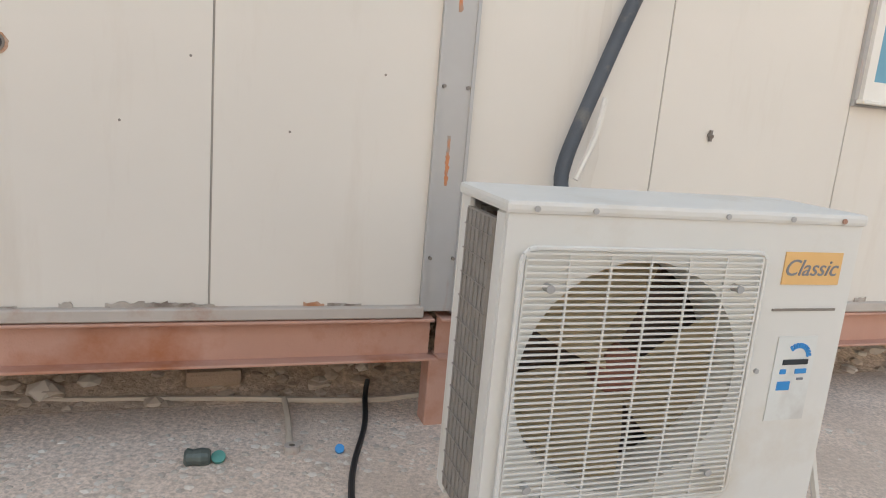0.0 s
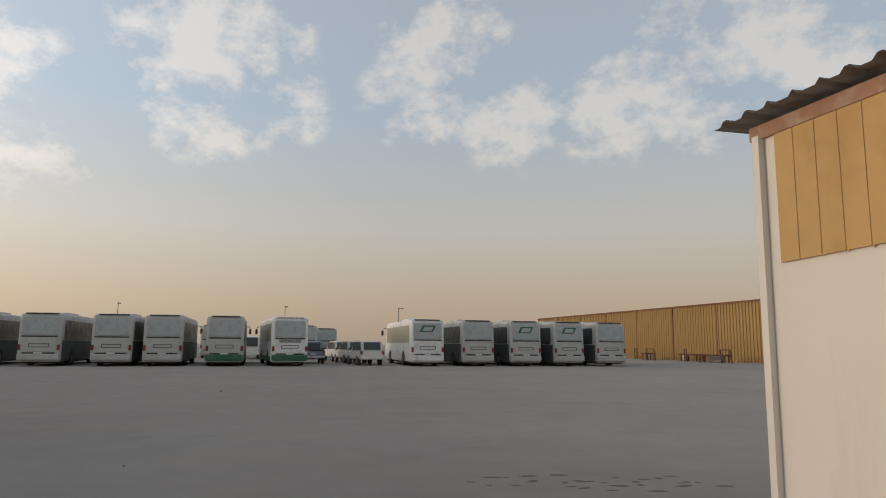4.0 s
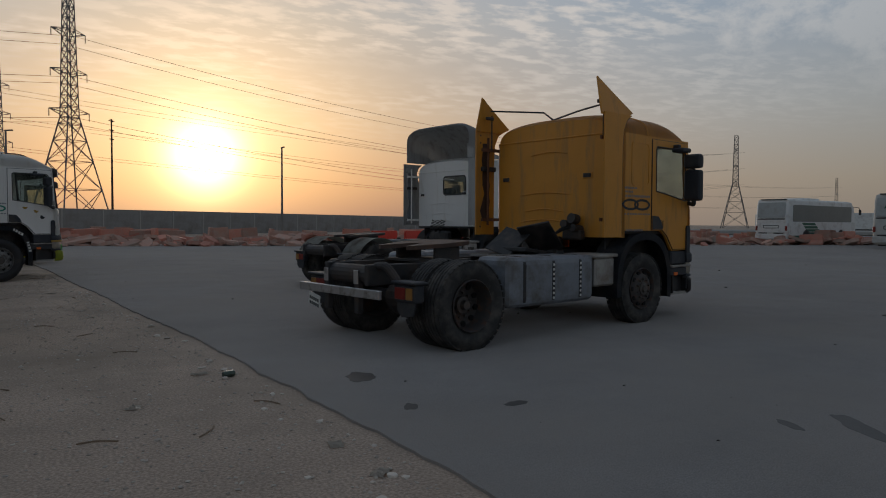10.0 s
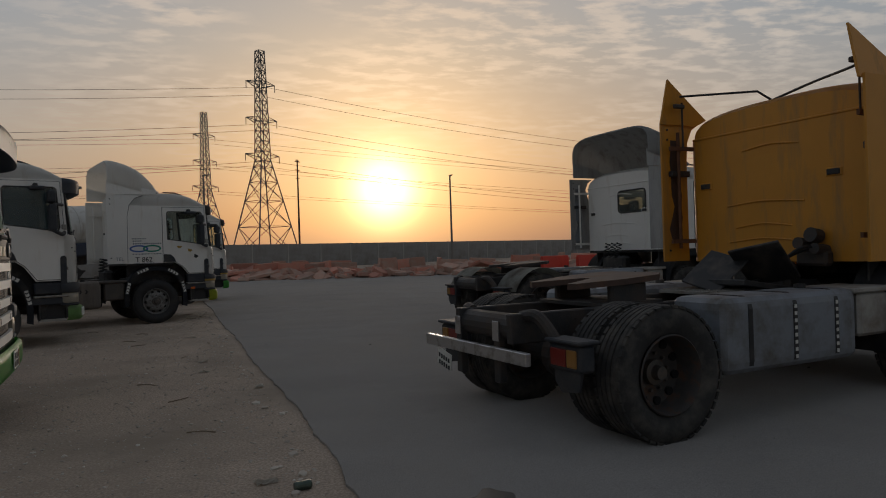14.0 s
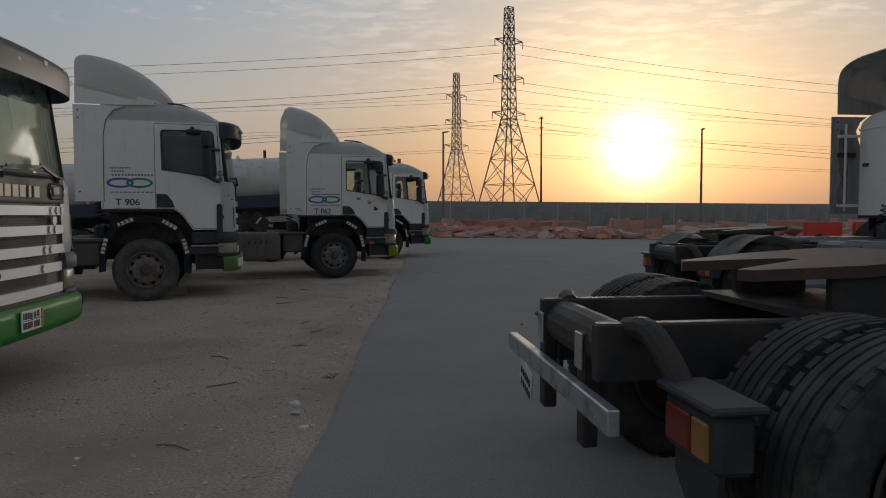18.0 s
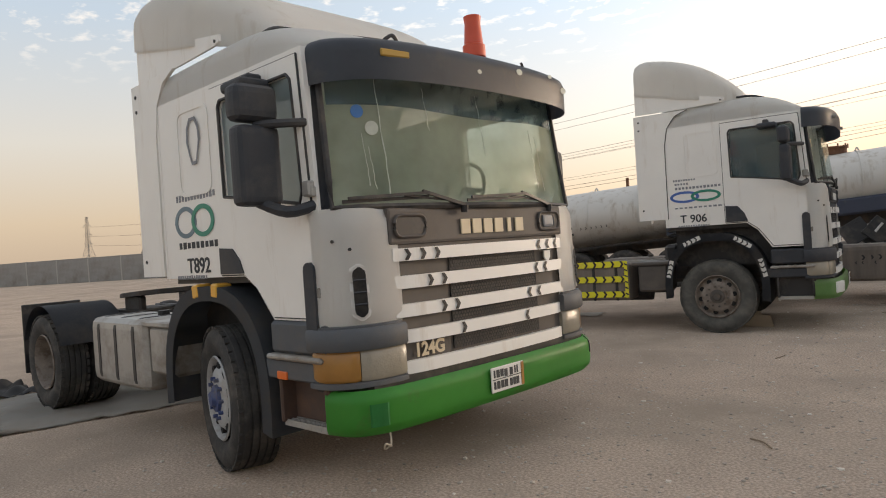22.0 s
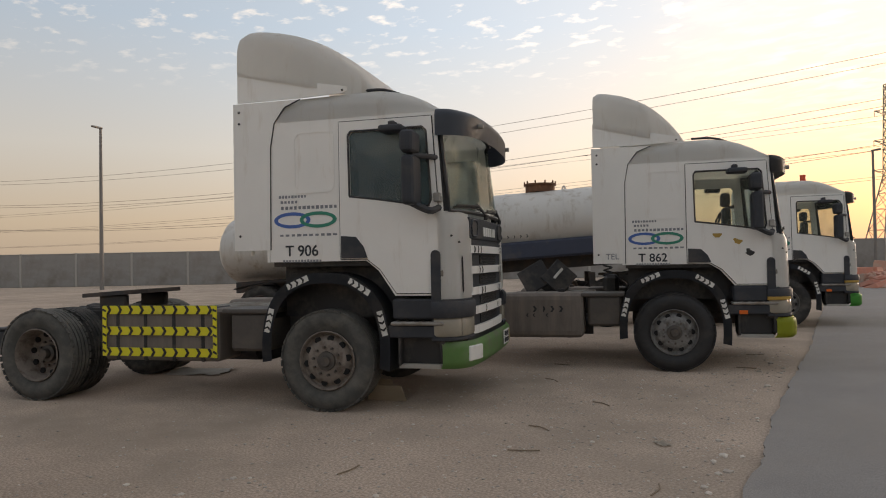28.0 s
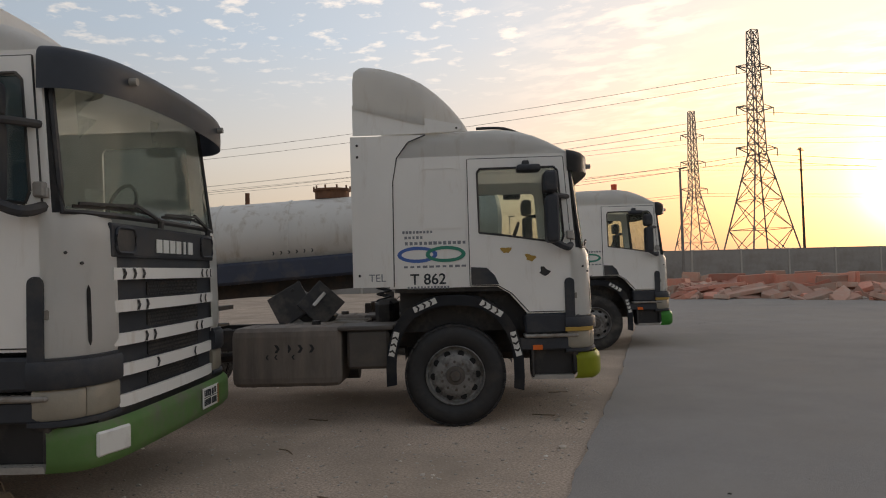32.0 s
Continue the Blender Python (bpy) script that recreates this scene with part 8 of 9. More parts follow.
def bus(m, label, style):
    """A coach: rear face at x = 0, body towards +x, ground at z = 0."""
    B = thing("coach", m, label, "bus", "parked coaches")
    L, w, h = 11.8, 2.5, 3.42
    paint = M_BUSWHITE if style in ("white", "stripe", "logo_pale") else M_BUSGREY
    prof = [(0.10, 0.30), (L - 0.15, 0.30), (L, 0.75), (L - 0.03, 1.5), (L - 0.45, 3.0), (L - 0.85, h - 0.05), (L - 1.4, h), (0.65, h), (0.28, h - 0.07), (0.12, h - 0.45), (0.02, 1.6), (0.0, 0.75)]
    bm = nb()
    sheet(bm, prof, [], w, lambda u, v, t: Vector((u, t - w / 2, v)))
    es = [e for e in bm.edges if abs(abs(e.verts[0].co.y) - w / 2) < 1e-4 and abs(abs(e.verts[1].co.y) - w / 2) < 1e-4 and e.verts[0].co.y * e.verts[1].co.y > 0]
    es = [e for e in es if len(e.link_faces) == 2 and e.calc_face_angle(0) > 0.5]
    bmesh.ops.bevel(bm, geom=es, offset=0.20, segments=4, affect="EDGES", profile=0.5)
    body = part("body", bm, paint, B, smooth=35)
    # rear
    part("rear_window", sheet(nb(), rrect(-1.05, 2.02, 1.05, 3.16, 0.12), [], 0.02, lambda u, v, t: Vector((-0.02 + 0.125 * max(0, (v - 1.6) / 1.4) ** 1.3 - t, u, v))), M_BUSREAR, body)
    lid = part("engine_lid", sheet(nb(), rrect(-0.98, 0.95, 0.98, 1.86, 0.08), [], 0.02, lambda u, v, t: Vector((0.0 - t + 0.02 * max(0, (v - 1.2)), u, v))), paint, B)
    part("lid_groove", bx((-0.008, 0, 1.915), (0.03, 2.1, 0.07), 0.01), M_BLACK, B)
    part("plate_recess", sheet(nb(), rrect(-0.60, 1.22, 0.60, 1.46, 0.05), [rrect(-0.56, 1.26, 0.56, 1.42, 0.04)], 0.02, lambda u, v, t: Vector((-0.022 - t, u, v))), M_BUSSIDE, lid)
    part("bumper", bx((0.02, 0, 0.60), (0.20, 2.44, 0.42), 0.08, seg=2), M_BUSGREEN if style in ("green", "white") else paint, B)
    part("bumper_gap", bx((-0.03, 0, 0.86), (0.06, 1.9, 0.07), 0.02), M_BLACK, B)
    part("number_plate", bx((-0.095, 0, 0.86), (0.01, 0.5, 0.10)), M_PLATE, B)
    for s in (-1, 1):
        part("tail_lamp", bx((0.0, s * 1.13, 1.22), (0.09, 0.17, 0.36), 0.04), M_REDLENS, B)
    part("roof_edge", bx((0.42, 0, h - 0.03), (0.5, 1.9, 0.07), 0.03), M_BUSSIDE if style != "white" else M_BUSWHITE, B)
    if style in ("logo", "logo_pale"):
        lg = sheet(nb(), [(-0.62, 2.50), (0.38, 2.50), (0.62, 2.98), (-0.38, 2.98)], [[(-0.40, 2.58), (0.30, 2.58), (0.42, 2.88), (-0.26, 2.88)]], 0.006, lambda u, v, t: Vector((0.01 + 0.125 * max(0, (v - 1.6) / 1.4) ** 1.3 - 0.052 - t, -u, v)))
        part("rear_emblem", lg, M_BUSGREEN, B, "green slanted frame emblem")
    if style == "white":
        gr = nb()
        for k in range(5):
            box(gr, (-0.012, 0, 1.66 + 0.045 * k), (0.03, 1.5, 0.02))
        part("rear_louvre", gr, M_BUSSIDE, B)
    # sides
    for s in (-1, 1):
        part("side_window", sheet(nb(), rrect(0.75, 1.72, L - 1.0, 2.98, 0.15), [], 0.012, lambda u, v, t: Vector((u, s * (w / 2 + 0.002 + t), v))), M_PALEGLASS if style in ("logo_pale", "white") else M_STRIPEGLASS if style == "stripe" else M_BUSGLASS, B, "dusty side glass")
        lower = part("side_panel", sheet(nb(), [(0.3, 0.36), (L - 0.35, 0.36), (L - 0.3, 1.66), (0.3, 1.66)], [], 0.008, lambda u, v, t: Vector((u, s * (w / 2 + 0.002 + t), v))), M_BUSSIDE if style in ("plain", "logo") else paint, B)
        if style == "stripe":
            flat = lambda u, v, t: Vector((u, s * (w / 2 + 0.011 + t), v))
            for k in range(4):
                part("stripe", sheet(nb(), [(2.2 + 0.30 * k, 1.64 - 0.24 * k), (4.3 + 0.36 * k, 1.64 - 0.24 * k), (4.5 + 0.36 * k, 1.45 - 0.24 * k), (2.45 + 0.30 * k, 1.45 - 0.24 * k)], [], 0.004, flat), M_BUSGREEN, lower)
            part("side_flash", sheet(nb(), [(4.8, 0.70), (5.6, 0.66), (L - 0.7, 0.66), (L - 0.7, 0.80), (6.4, 0.84), (5.3, 1.0)], [], 0.004, flat), M_BUSGREEN, lower)
        if style in ("stripe", "green", "white"):
            part("skirt", bx((L / 2, s * (w / 2 + 0.012), 0.52), (L - 0.8, 0.012, 0.32)), M_BUSGREEN, B)
        for x in (2.9, 8.9):
            arch = nb()
            rod(arch, (x, s * (w / 2 - 0.02), 0.52), (x, s * (w / 2 + 0.018), 0.52), 0.60, 20)
            part("wheel_arch", arch, M_BLACK, B)
            wl_ = nb()
            rod(wl_, (x, s * (w / 2 - 0.25), 0.50), (x, s * (w / 2 + 0.03), 0.50), 0.50, 20)
            W_ = part("wheel", wl_, M_TYRE, B)
            part("rim", rod(nb(), (x, s * (w / 2 + 0.03), 0.50), (x, s * (w / 2 + 0.045), 0.50), 0.27, 16), M_RIM, W_)
        mr = nb()
        tube(mr, spline([(L - 0.6, s * 1.2, 2.95), (L - 0.1, s * 1.42, 2.95), (L + 0.05, s * 1.5, 2.75)], 4), 0.03, 6)
        box(mr, (L + 0.05, s * 1.5, 2.55), (0.12, 0.2, 0.42), 0.04)
        part("wing_mirror", mr, M_BLACK, B)
    part("roof_unit", bx((4.6, 0, h + 0.06), (2.6, 1.7, 0.16), 0.05), paint, B)
    part("underbody", bx((L / 2, 0, 0.30), (L - 0.8, 2.1, 0.2)), M_BLACK, B)
    return B


LINE_O, LINE_D = Vector((-50.0, -27.7, 0)), Vector((-0.14, 1.0, 0))
def bus_pose(along, back=0.0, turn=0.0):
    p = LINE_O + LINE_D * along
    return pose(p.x - back, p.y - back * 0.14, 0.02, 0, 0, 188.0 + turn)

PLAIN = "dusty grey coach parked tail outward with a plain rear window"
LOGO = "dusty grey coach with a green emblem on its rear window"
plain = bus(bus_pose(5.35), PLAIN, "plain")
logo_bus = bus(bus_pose(1.1, 0, 1), LOGO, "logo")
bus(bus_pose(30.6, 0, -1), "cream coach with pale side glass and a green rear emblem", "logo_pale")
for a in (9.55, 12.65, 34.45, 45.3):
    copy_thing(plain, bus_pose(a, 0, -2 if a > 30 else 0))
for a in (38.2, 41.75):
    copy_thing(logo_bus, bus_pose(a, 0, -2))
bus(bus_pose(16.55), "dusty coach with a dark green bumper and skirt", "green")
bus(bus_pose(20.85, 0, 4), "white coach with a green bumper and rear louvres", "white")
bus(pose(-53.0, -37.0, 0.02, 0, 0, 189), "white coach with green slanted side stripes", "stripe")
second = [(23.2, 22), (14.2, 26), (26.5, 34)]
for a, b in second:
    copy_thing(plain, bus_pose(a, b))


def car(m, label, kind, paint):
    """A car with its tail at x = 0 and nose towards +x."""
    Cn = thing({"suv": "suv", "pickup": "pickup_truck", "van": "van"}[kind], m, label, {"suv": "car", "pickup": "pickup", "van": "van"}[kind], "parked cars")
    if kind == "suv":
        L, w, low = 4.8, 1.85, [(0.0, 0.45), (4.75, 0.42), (4.8, 0.8), (4.6, 1.0), (3.5, 1.08), (0.02, 1.08)]
        top = [(0.08, 1.06), (0.22, 1.78), (0.5, 1.84), (2.4, 1.84), (2.65, 1.78), (3.5, 1.06)]
    elif kind == "pickup":
        L, w, low = 5.2, 1.85, [(0.0, 0.55), (5.15, 0.5), (5.2, 0.85), (5.0, 1.05), (3.9, 1.12), (0.0, 1.1)]
        top = [(1.55, 1.08), (1.65, 1.72), (1.85, 1.78), (2.9, 1.78), (3.1, 1.72), (3.9, 1.08)]
    else:
        L, w, low = 5.3, 1.95, [(0.0, 0.45), (5.25, 0.42), (5.3, 0.85), (5.1, 1.1), (4.6, 1.2), (0.0, 1.2)]
        top = [(0.02, 1.18), (0.1, 2.15), (0.4, 2.28), (3.6, 2.28), (4.0, 2.15), (4.75, 1.18)]

    def solid(pr, ww, bev):
        bm = nb()
        sheet(bm, pr, [], ww, lambda u, v, t: Vector((u, t - ww / 2, v)))
        es = [e for e in bm.edges if len(e.link_faces) == 2 and e.calc_face_angle(0) > 1.2]
        bmesh.ops.bevel(bm, geom=es, offset=bev, segments=2, affect="EDGES")
        return bm
    part("body", solid(low, w, 0.08), paint, Cn, smooth=40)
    cabn = part("cabin", solid(top, w - 0.22, 0.08), paint, Cn, smooth=40)
    x0, x1, z0, z1 = top[0][0], top[-1][0], top[0][1] + 0.08, top[2][1] - 0.12
    for s in (-1, 1):
        nw = 3 if kind != "pickup" else 2
        for k in range(nw):
            a, b = top[1][0] + 0.14 + k * (top[4][0] - top[1][0]) / nw, top[1][0] + 0.06 + (k + 1) * (top[4][0] - top[1][0]) / nw
            part("side_window", sheet(nb(), [(a, z0), (b + (0.25 if k == nw - 1 else 0), z0), (b, z1), (a, z1)], [], 0.012, lambda u, v, t: Vector((u, s * ((w - 0.22) / 2 + 0.002 + t), v))), M_BUSGLASS, cabn)
    part("rear_window", sheet(nb(), rrect(-w / 2 + 0.28, z0 + 0.02, w / 2 - 0.28, z1, 0.06), [], 0.012, lambda u, v, t: Vector((x0 + (v - top[0][1]) / (top[1][1] - top[0][1]) * (top[1][0] - x0) - 0.004 - t, u, v))), M_BUSGLASS, cabn)
    if kind == "pickup":
        part("load_bed", bx((0.78, 0, 1.06), (1.4, w - 0.3, 0.12), 0.02), M_BLACK, Cn)
    part("bumper", bx((0.0, 0, 0.55), (0.16, w - 0.06, 0.2), 0.05, seg=2), paint if kind != "pickup" else M_SILVER, Cn)
    part("number_plate", bx((-0.085, 0, 0.78), (0.01, 0.42, 0.12)), M_PLATE, Cn)
    for s in (-1, 1):
        part("tail_lamp", bx((0.02, s * (w / 2 - 0.1), 0.95), (0.08, 0.16, 0.24), 0.02), M_REDLENS, Cn)
        part("headlamp", bx((L - 0.08, s * (w / 2 - 0.22), 0.85), (0.12, 0.3, 0.16), 0.03), M_LAMP, Cn)
        part("door_mirror", bx((3.0 if kind != "van" else 4.3, s * (w / 2 + 0.1), 1.2), (0.12, 0.2, 0.14), 0.03), M_BLACK, Cn)
        for x in (0.95, L - 0.95):
            W_ = part("wheel", rod(nb(), (x, s * (w / 2 - 0.2), 0.36), (x, s * (w / 2 + 0.015), 0.36), 0.36, 18), M_TYRE, Cn)
            part("rim", rod(nb(), (x, s * (w / 2 + 0.015), 0.36), (x, s * (w / 2 + 0.025), 0.36), 0.22, 14), M_RIM, W_)
    return Cn


car(bus_pose(26.9, 2.0, 6), "white estate car with dark rear glass", "suv", M_CARWHITE)
car(bus_pose(26.6, 7.5, 8), "white estate car with dark rear glass", "suv", M_CARWHITE)
car(bus_pose(26.2, 13.5, 8), "white estate car with dark rear glass", "suv", M_CARWHITE)
car(bus_pose(22.9, 6.0, 0), "blue grey pickup truck with an open bed", "pickup", M_CARBLUE)
car(bus_pose(18.0, 22.0, 0), "white panel van among the coaches", "van", M_CARWHITE)
car(bus_pose(19.6, 26.0, 0), "white panel van among the coaches", "van", M_CARWHITE)

# ---------------------------------------------------------------- warehouse
M_CLAD = mat("ochre_wall_cladding", (0.36, 0.225, 0.075), 0.65, vary=0.06, scale=0.8, dirt=(0.29, 0.19, 0.08), dirt_at=(0.5, 0.8), dirt_scale=0.4)
M_TRIMRED = mat("rust_red_trim", (0.24, 0.10, 0.055), 0.6, vary=0.1)
# near-black colour for the unlit depth behind the warehouse doors
M_DOOR_SHADE = mat("doorway_shade", (0.02, 0.02, 0.021), 0.9, vary=0.1)
WH = thing("warehouse", pose(-67.0, 37.8, 0.0, 0, 0, 188.0), "long ochre corrugated warehouse with dark open doors", "warehouse")
LW, HW, DW = 58.0, 6.2, 40.0
LWL = part("long_wall", bx((LW / 2, 0.0, HW / 2), (LW, 0.04, HW)), M_CLAD, WH)
rib = part("cladding_rib", bx((0.15, 0.055, HW / 2), (0.30, 0.07, HW), 0.02), M_CLAD, LWL)
for k in range(1, 116):
    link("cladding_rib", rib.data, LWL, m=Matrix.Translation((0.5 * k, 0, 0)))
for k in range(8):
    part("pilaster", bx((LW * k / 7, 0.095, HW / 2), (0.22, 0.10, HW)), M_TRIMRED, WH)
part("eave_gutter", bx((LW / 2, 0.08, HW + 0.08), (LW + 0.4, 0.24, 0.2)), M_TRIMRED, WH)
doors = [[(2.0, 0.0), (5.4, 0.0), (5.4, 4.2), (2.0, 4.2)], [(7.6, 0.0), (11.6, 0.0), (11.6, 4.2), (7.6, 4.2)]]
gable = [(0.05, 0), (2.0, 0), (2.0, 4.2), (5.4, 4.2), (5.4, 0), (7.6, 0), (7.6, 4.2), (11.6, 4.2), (11.6, 0), (DW, 0), (DW, HW), (DW / 2, HW + 1.6), (0.05, HW)]
part("gable_wall", sheet(nb(), gable, [], 0.1, lambda u, v, t: Vector((0.0 - t + 0.05, -u, v))), M_CLAD, WH)
part("roof", sheet(nb(), [(-0.3, HW + 0.12), (DW / 2, HW + 1.75), (DW + 0.3, HW + 0.12), (DW, HW), (DW / 2, HW + 1.6), (0, HW)], [], LW + 0.4, lambda u, v, t: Vector((t - 0.2, -u, v))), M_TRIMRED, WH)
part("back_wall", bx((LW, -DW / 2, HW / 2), (0.1, DW, HW)), M_CLAD, WH)
part("side_wall", bx((LW / 2, -DW, HW / 2), (LW, 0.1, HW)), M_CLAD, WH)
# added screen: the shade inside the open doors, put in as black
part("inner_screen", bx((14, -DW / 2, HW / 2), (0.1, DW - 0.4, HW - 0.2)), M_DOOR_SHADE, WH)
WHM = pose(-67.0, 37.8, 0.02, 0, 0, 188.0)
rng = random.Random(5)
for k in range(24):
    x = 1 + 2.2 * k + rng.uniform(-0.8, 0.8)
    y = 1.5 + rng.uniform(0, 3)
    if k % 3 == 0:
        g = nb()
        for s in (0, 1.1):
            bar(g, (s, 0, 0), (s + 0.2, 0, 1.3), 0.12, 0.1)
        bar(g, (0.2, 0, 1.3), (1.3, 0, 1.3), 0.12, 0.1)
        ob = part("rusty_gantry", g, M_RUST)
        tagged(ob, "rusty steel scrap frame by the warehouse wall", "scrap", "scrap heap")
    elif k % 3 == 1:
        g = nb()
        box(g, (0, 0, 0.75), (3.2, 1.2, 0.16), 0.02)
        for sx in (-1.3, 1.3):
            for sy in (-0.45, 0.45):
                box(g, (sx, sy, 0.37), (0.12, 0.12, 0.75))
        ob = part("scrap_trestle", g, M_RUST)
        tagged(ob, "rusty steel trestle by the warehouse wall", "scrap", "scrap heap")
    else:
        g = bx((0, 0, 0.35), (1.6, 0.6, 0.7), 0.12)
        ob = part("concrete_kerb", g, M_FENCE_POST)
        tagged(ob, "pale broken concrete piece by the warehouse wall", "rubble", "scrap heap")
    ob.matrix_basis = WHM @ pose(x, y, 0, 0, 0, rng.uniform(-30, 30))
for k, (x, c) in enumerate(((-0.6, M_BLUE), (-1.0, M_RUST), (-0.8, M_BLUE))):
    ob = part("steel_drum", lathe(nb(), [(0, 0.29), (0.3, 0.29), (0.31, 0.305), (0.33, 0.29), (0.88, 0.29), (0.88, 0)], 16, "Z"), c)
    ob.matrix_basis = WHM @ Matrix.Translation((x, -6.2 - 0.5 * k, 0))
    tagged(ob, "steel drum beside the warehouse door", "drum", "steel drums")

# ---------------------------------------------------------------- tank trailer
M_TANK = mat("stained_white_tank", (0.58, 0.56, 0.52), 0.5, vary=0.05, scale=1.2, dirt=(0.33, 0.27, 0.20), dirt_at=(0.52, 0.78), dirt_scale=1.6, streak=True)
M_NAVY = mat("navy_tank_band", (0.035, 0.045, 0.075), 0.5, vary=0.1, dirt=(0.12, 0.11, 0.1), dirt_at=(0.5, 0.75))


def tank_trailer(m, label, L=10.5):
    """The tank's front end at x = 0, tail towards -x; its axle group near the tail."""
    T = thing("tank_trailer", m, label, "trailer", "tank trailers")
    prof = [(0.0, 0.0), (0.0, 0.55), (-0.05, 0.85), (-0.16, 1.0)] + [(-0.16 - (L - 0.32) * k / 8, 1.0) for k in range(1, 9)] + [(-L + 0.05, 0.85), (-L, 0.55), (-L, 0.0)]
    bm = lathe(nb(), prof, 36, "X", (0, 0, 0))
    for v in bm.verts:
        v.co = Vector((v.co.x, v.co.y * 1.18, 2.41 + v.co.z * 0.78))
    def lean(bm):
        """The tank falls towards its tail."""
        for v in bm.verts:
            v.co.z += 0.061 * (v.co.x + 1.95)
        return bm
    tk = part("tank", lean(bm), M_TANK, T, smooth=40)
    for k in range(1, 8):
        x = -0.16 - (L - 0.32) * k / 8
        rg = lathe(nb(), [(x - 0.03, 1.0), (x - 0.03, 1.02), (x + 0.03, 1.02), (x + 0.03, 1.0)], 36, "X")
        for f in [f for f in rg.faces if len(f.verts) > 6]:
            rg.faces.remove(f)
        for v in rg.verts:
            v.co = Vector((v.co.x, v.co.y * 1.18, 2.41 + v.co.z * 0.78))
        part("hoop", lean(rg), M_TANK, tk)
    for s in (-1, 1):
        part("navy_band", lean(bx((-0.15 - L * 0.33, s * 1.03, 1.83), (L * 0.66, 0.24, 0.40), 0.05)), M_NAVY, tk)
        ch = nb()
        for k in range(6):
            chevron(ch, -L * 0.40 + 0.14 * k, s * 1.18, 2.14, 0.06, 1, "y")
            chevron(ch, -L * 0.88 + 0.14 * k, s * 1.18, 2.14, 0.06, 1, "y")
        part("arrow_sticker", lean(ch), M_BLACK, tk)
        part("chassis_rail", lean(bx((-L / 2, s * 0.5, 1.50), (L - 0.5, 0.12, 0.26), 0.01)), M_FRAME, T)
        part("trailer_mudguard", lean(grid(nb(), 12, 3, lambda u, v: Vector((-L + 2.4 - 1.95 * math.cos(math.pi * u), s * (0.62 + 0.6 * v), 1.46 + 0.14 * math.sin(math.pi * u))), 0.02)), M_DARK, T)
        part("landing_leg", bx((-2.2, s * 0.6, 0.72), (0.14, 0.14, 1.0), 0.01), M_FRAME, T)
        for x in (-L + 1.1, -L + 2.4, -L + 3.7):
            wheel(T, x, s * 1.05, 0 if s < 0 else 180, "rear", M_RIM_DARK)
            wheel(T, x, s * 0.72, 180, "rear", M_RIM_DARK, outer=False)
    for k, x in enumerate((-3.3, -6.6)):
        mh = part("manhole", lathe(nb(), [(0, 0.34), (0.16, 0.34), (0.16, 0.38), (0.20, 0.38), (0.20, 0.0)], 24, "Z", (x, 0, 3.17 + 0.061 * (x + 1.95))), M_RUST, tk, "rusty bolted manhole on the tank top")
        bo = nb()
        for j in range(10):
            a = j * math.tau / 10
            rod(bo, (x + 0.36 * math.cos(a), 0.36 * math.sin(a), 3.36), (x + 0.36 * math.cos(a), 0.36 * math.sin(a), 3.43), 0.02, 6)
        for v in bo.verts:
            v.co.z += 0.061 * (x + 1.95)
        part("bolt", bo, M_RUST, mh)
    for x in (-1.9, -5.0, -8.4):
        part("vent_pipe", lean(rod(nb(), (x, 0.2, 3.15), (x, 0.2, 3.45), 0.045, 8)), M_RUST, tk)
        part("lifting_eye", lean(tube(nb(), spline([(x - 0.9, 0, 3.17), (x - 0.85, 0, 3.28), (x - 0.8, 0, 3.17)], 4), 0.02, 6)), M_TANK, tk)
    part("ladder", tube(nb(), [(-L - 0.02, 0.4, 1.1), (-L - 0.02, 0.4, 2.5), (-L - 0.02, 0.8, 2.5), (-L - 0.02, 0.8, 1.1)], 0.02, 6), M_STEEL, tk)
    return T


tank_trailer(pose(-2.93, -29.36, 0, 0, 0, 211), "stained white tank trailer with a navy band", 10.8)

# ---------------------------------------------------------------- barriers and rubble at the yard's end
M_BARRED = mat("sun_bleached_red_plastic", (0.55, 0.22, 0.15), 0.7, vary=0.12, rand=0.3, dirt=(0.46, 0.30, 0.23), dirt_at=(0.42, 0.72), dirt_scale=1.2)
M_BARPINK = mat("faded_pink_concrete", (0.48, 0.28, 0.21), 0.9, vary=0.12, rand=0.2, dirt=(0.40, 0.34, 0.28), dirt_at=(0.45, 0.7), dirt_scale=1.5)
M_BARGREY = mat("broken_concrete", (0.30, 0.28, 0.25), 0.95, vary=0.12, rand=0.2, bump=0.3)
M_REDBRIGHT = mat("bright_red_plastic", (0.62, 0.06, 0.035), 0.45, vary=0.08)


def barrier_mesh(L, h, material, name):
    bm = nb()
    prof = [(-0.28, 0), (0.28, 0), (0.26, 0.14), (0.13, 0.34), (0.09, h), (-0.09, h), (-0.13, 0.34), (-0.26, 0.14)]
    sheet(bm, prof, [], L, lambda u, v, t: Vector((t - L / 2, u, v)))
    es = [e for e in bm.edges if len(e.link_faces) == 2 and e.calc_face_angle(0) > 1.2]
    bmesh.ops.bevel(bm, geom=es, offset=0.02, segments=1, affect="EDGES")
    for s in (-1, 1):
        box(bm, (s * (L / 2 + 0.02), 0, h * 0.55), (0.05, 0.10, h * 0.7))
    for x in (-L * 0.28, L * 0.28):
        box(bm, (x, 0, 0.06), (0.34, 0.58, 0.10))
    me = bpy.data.meshes.new(name)
    bm.to_mesh(me)
    bm.free()
    me.materials.append(material)
    return me


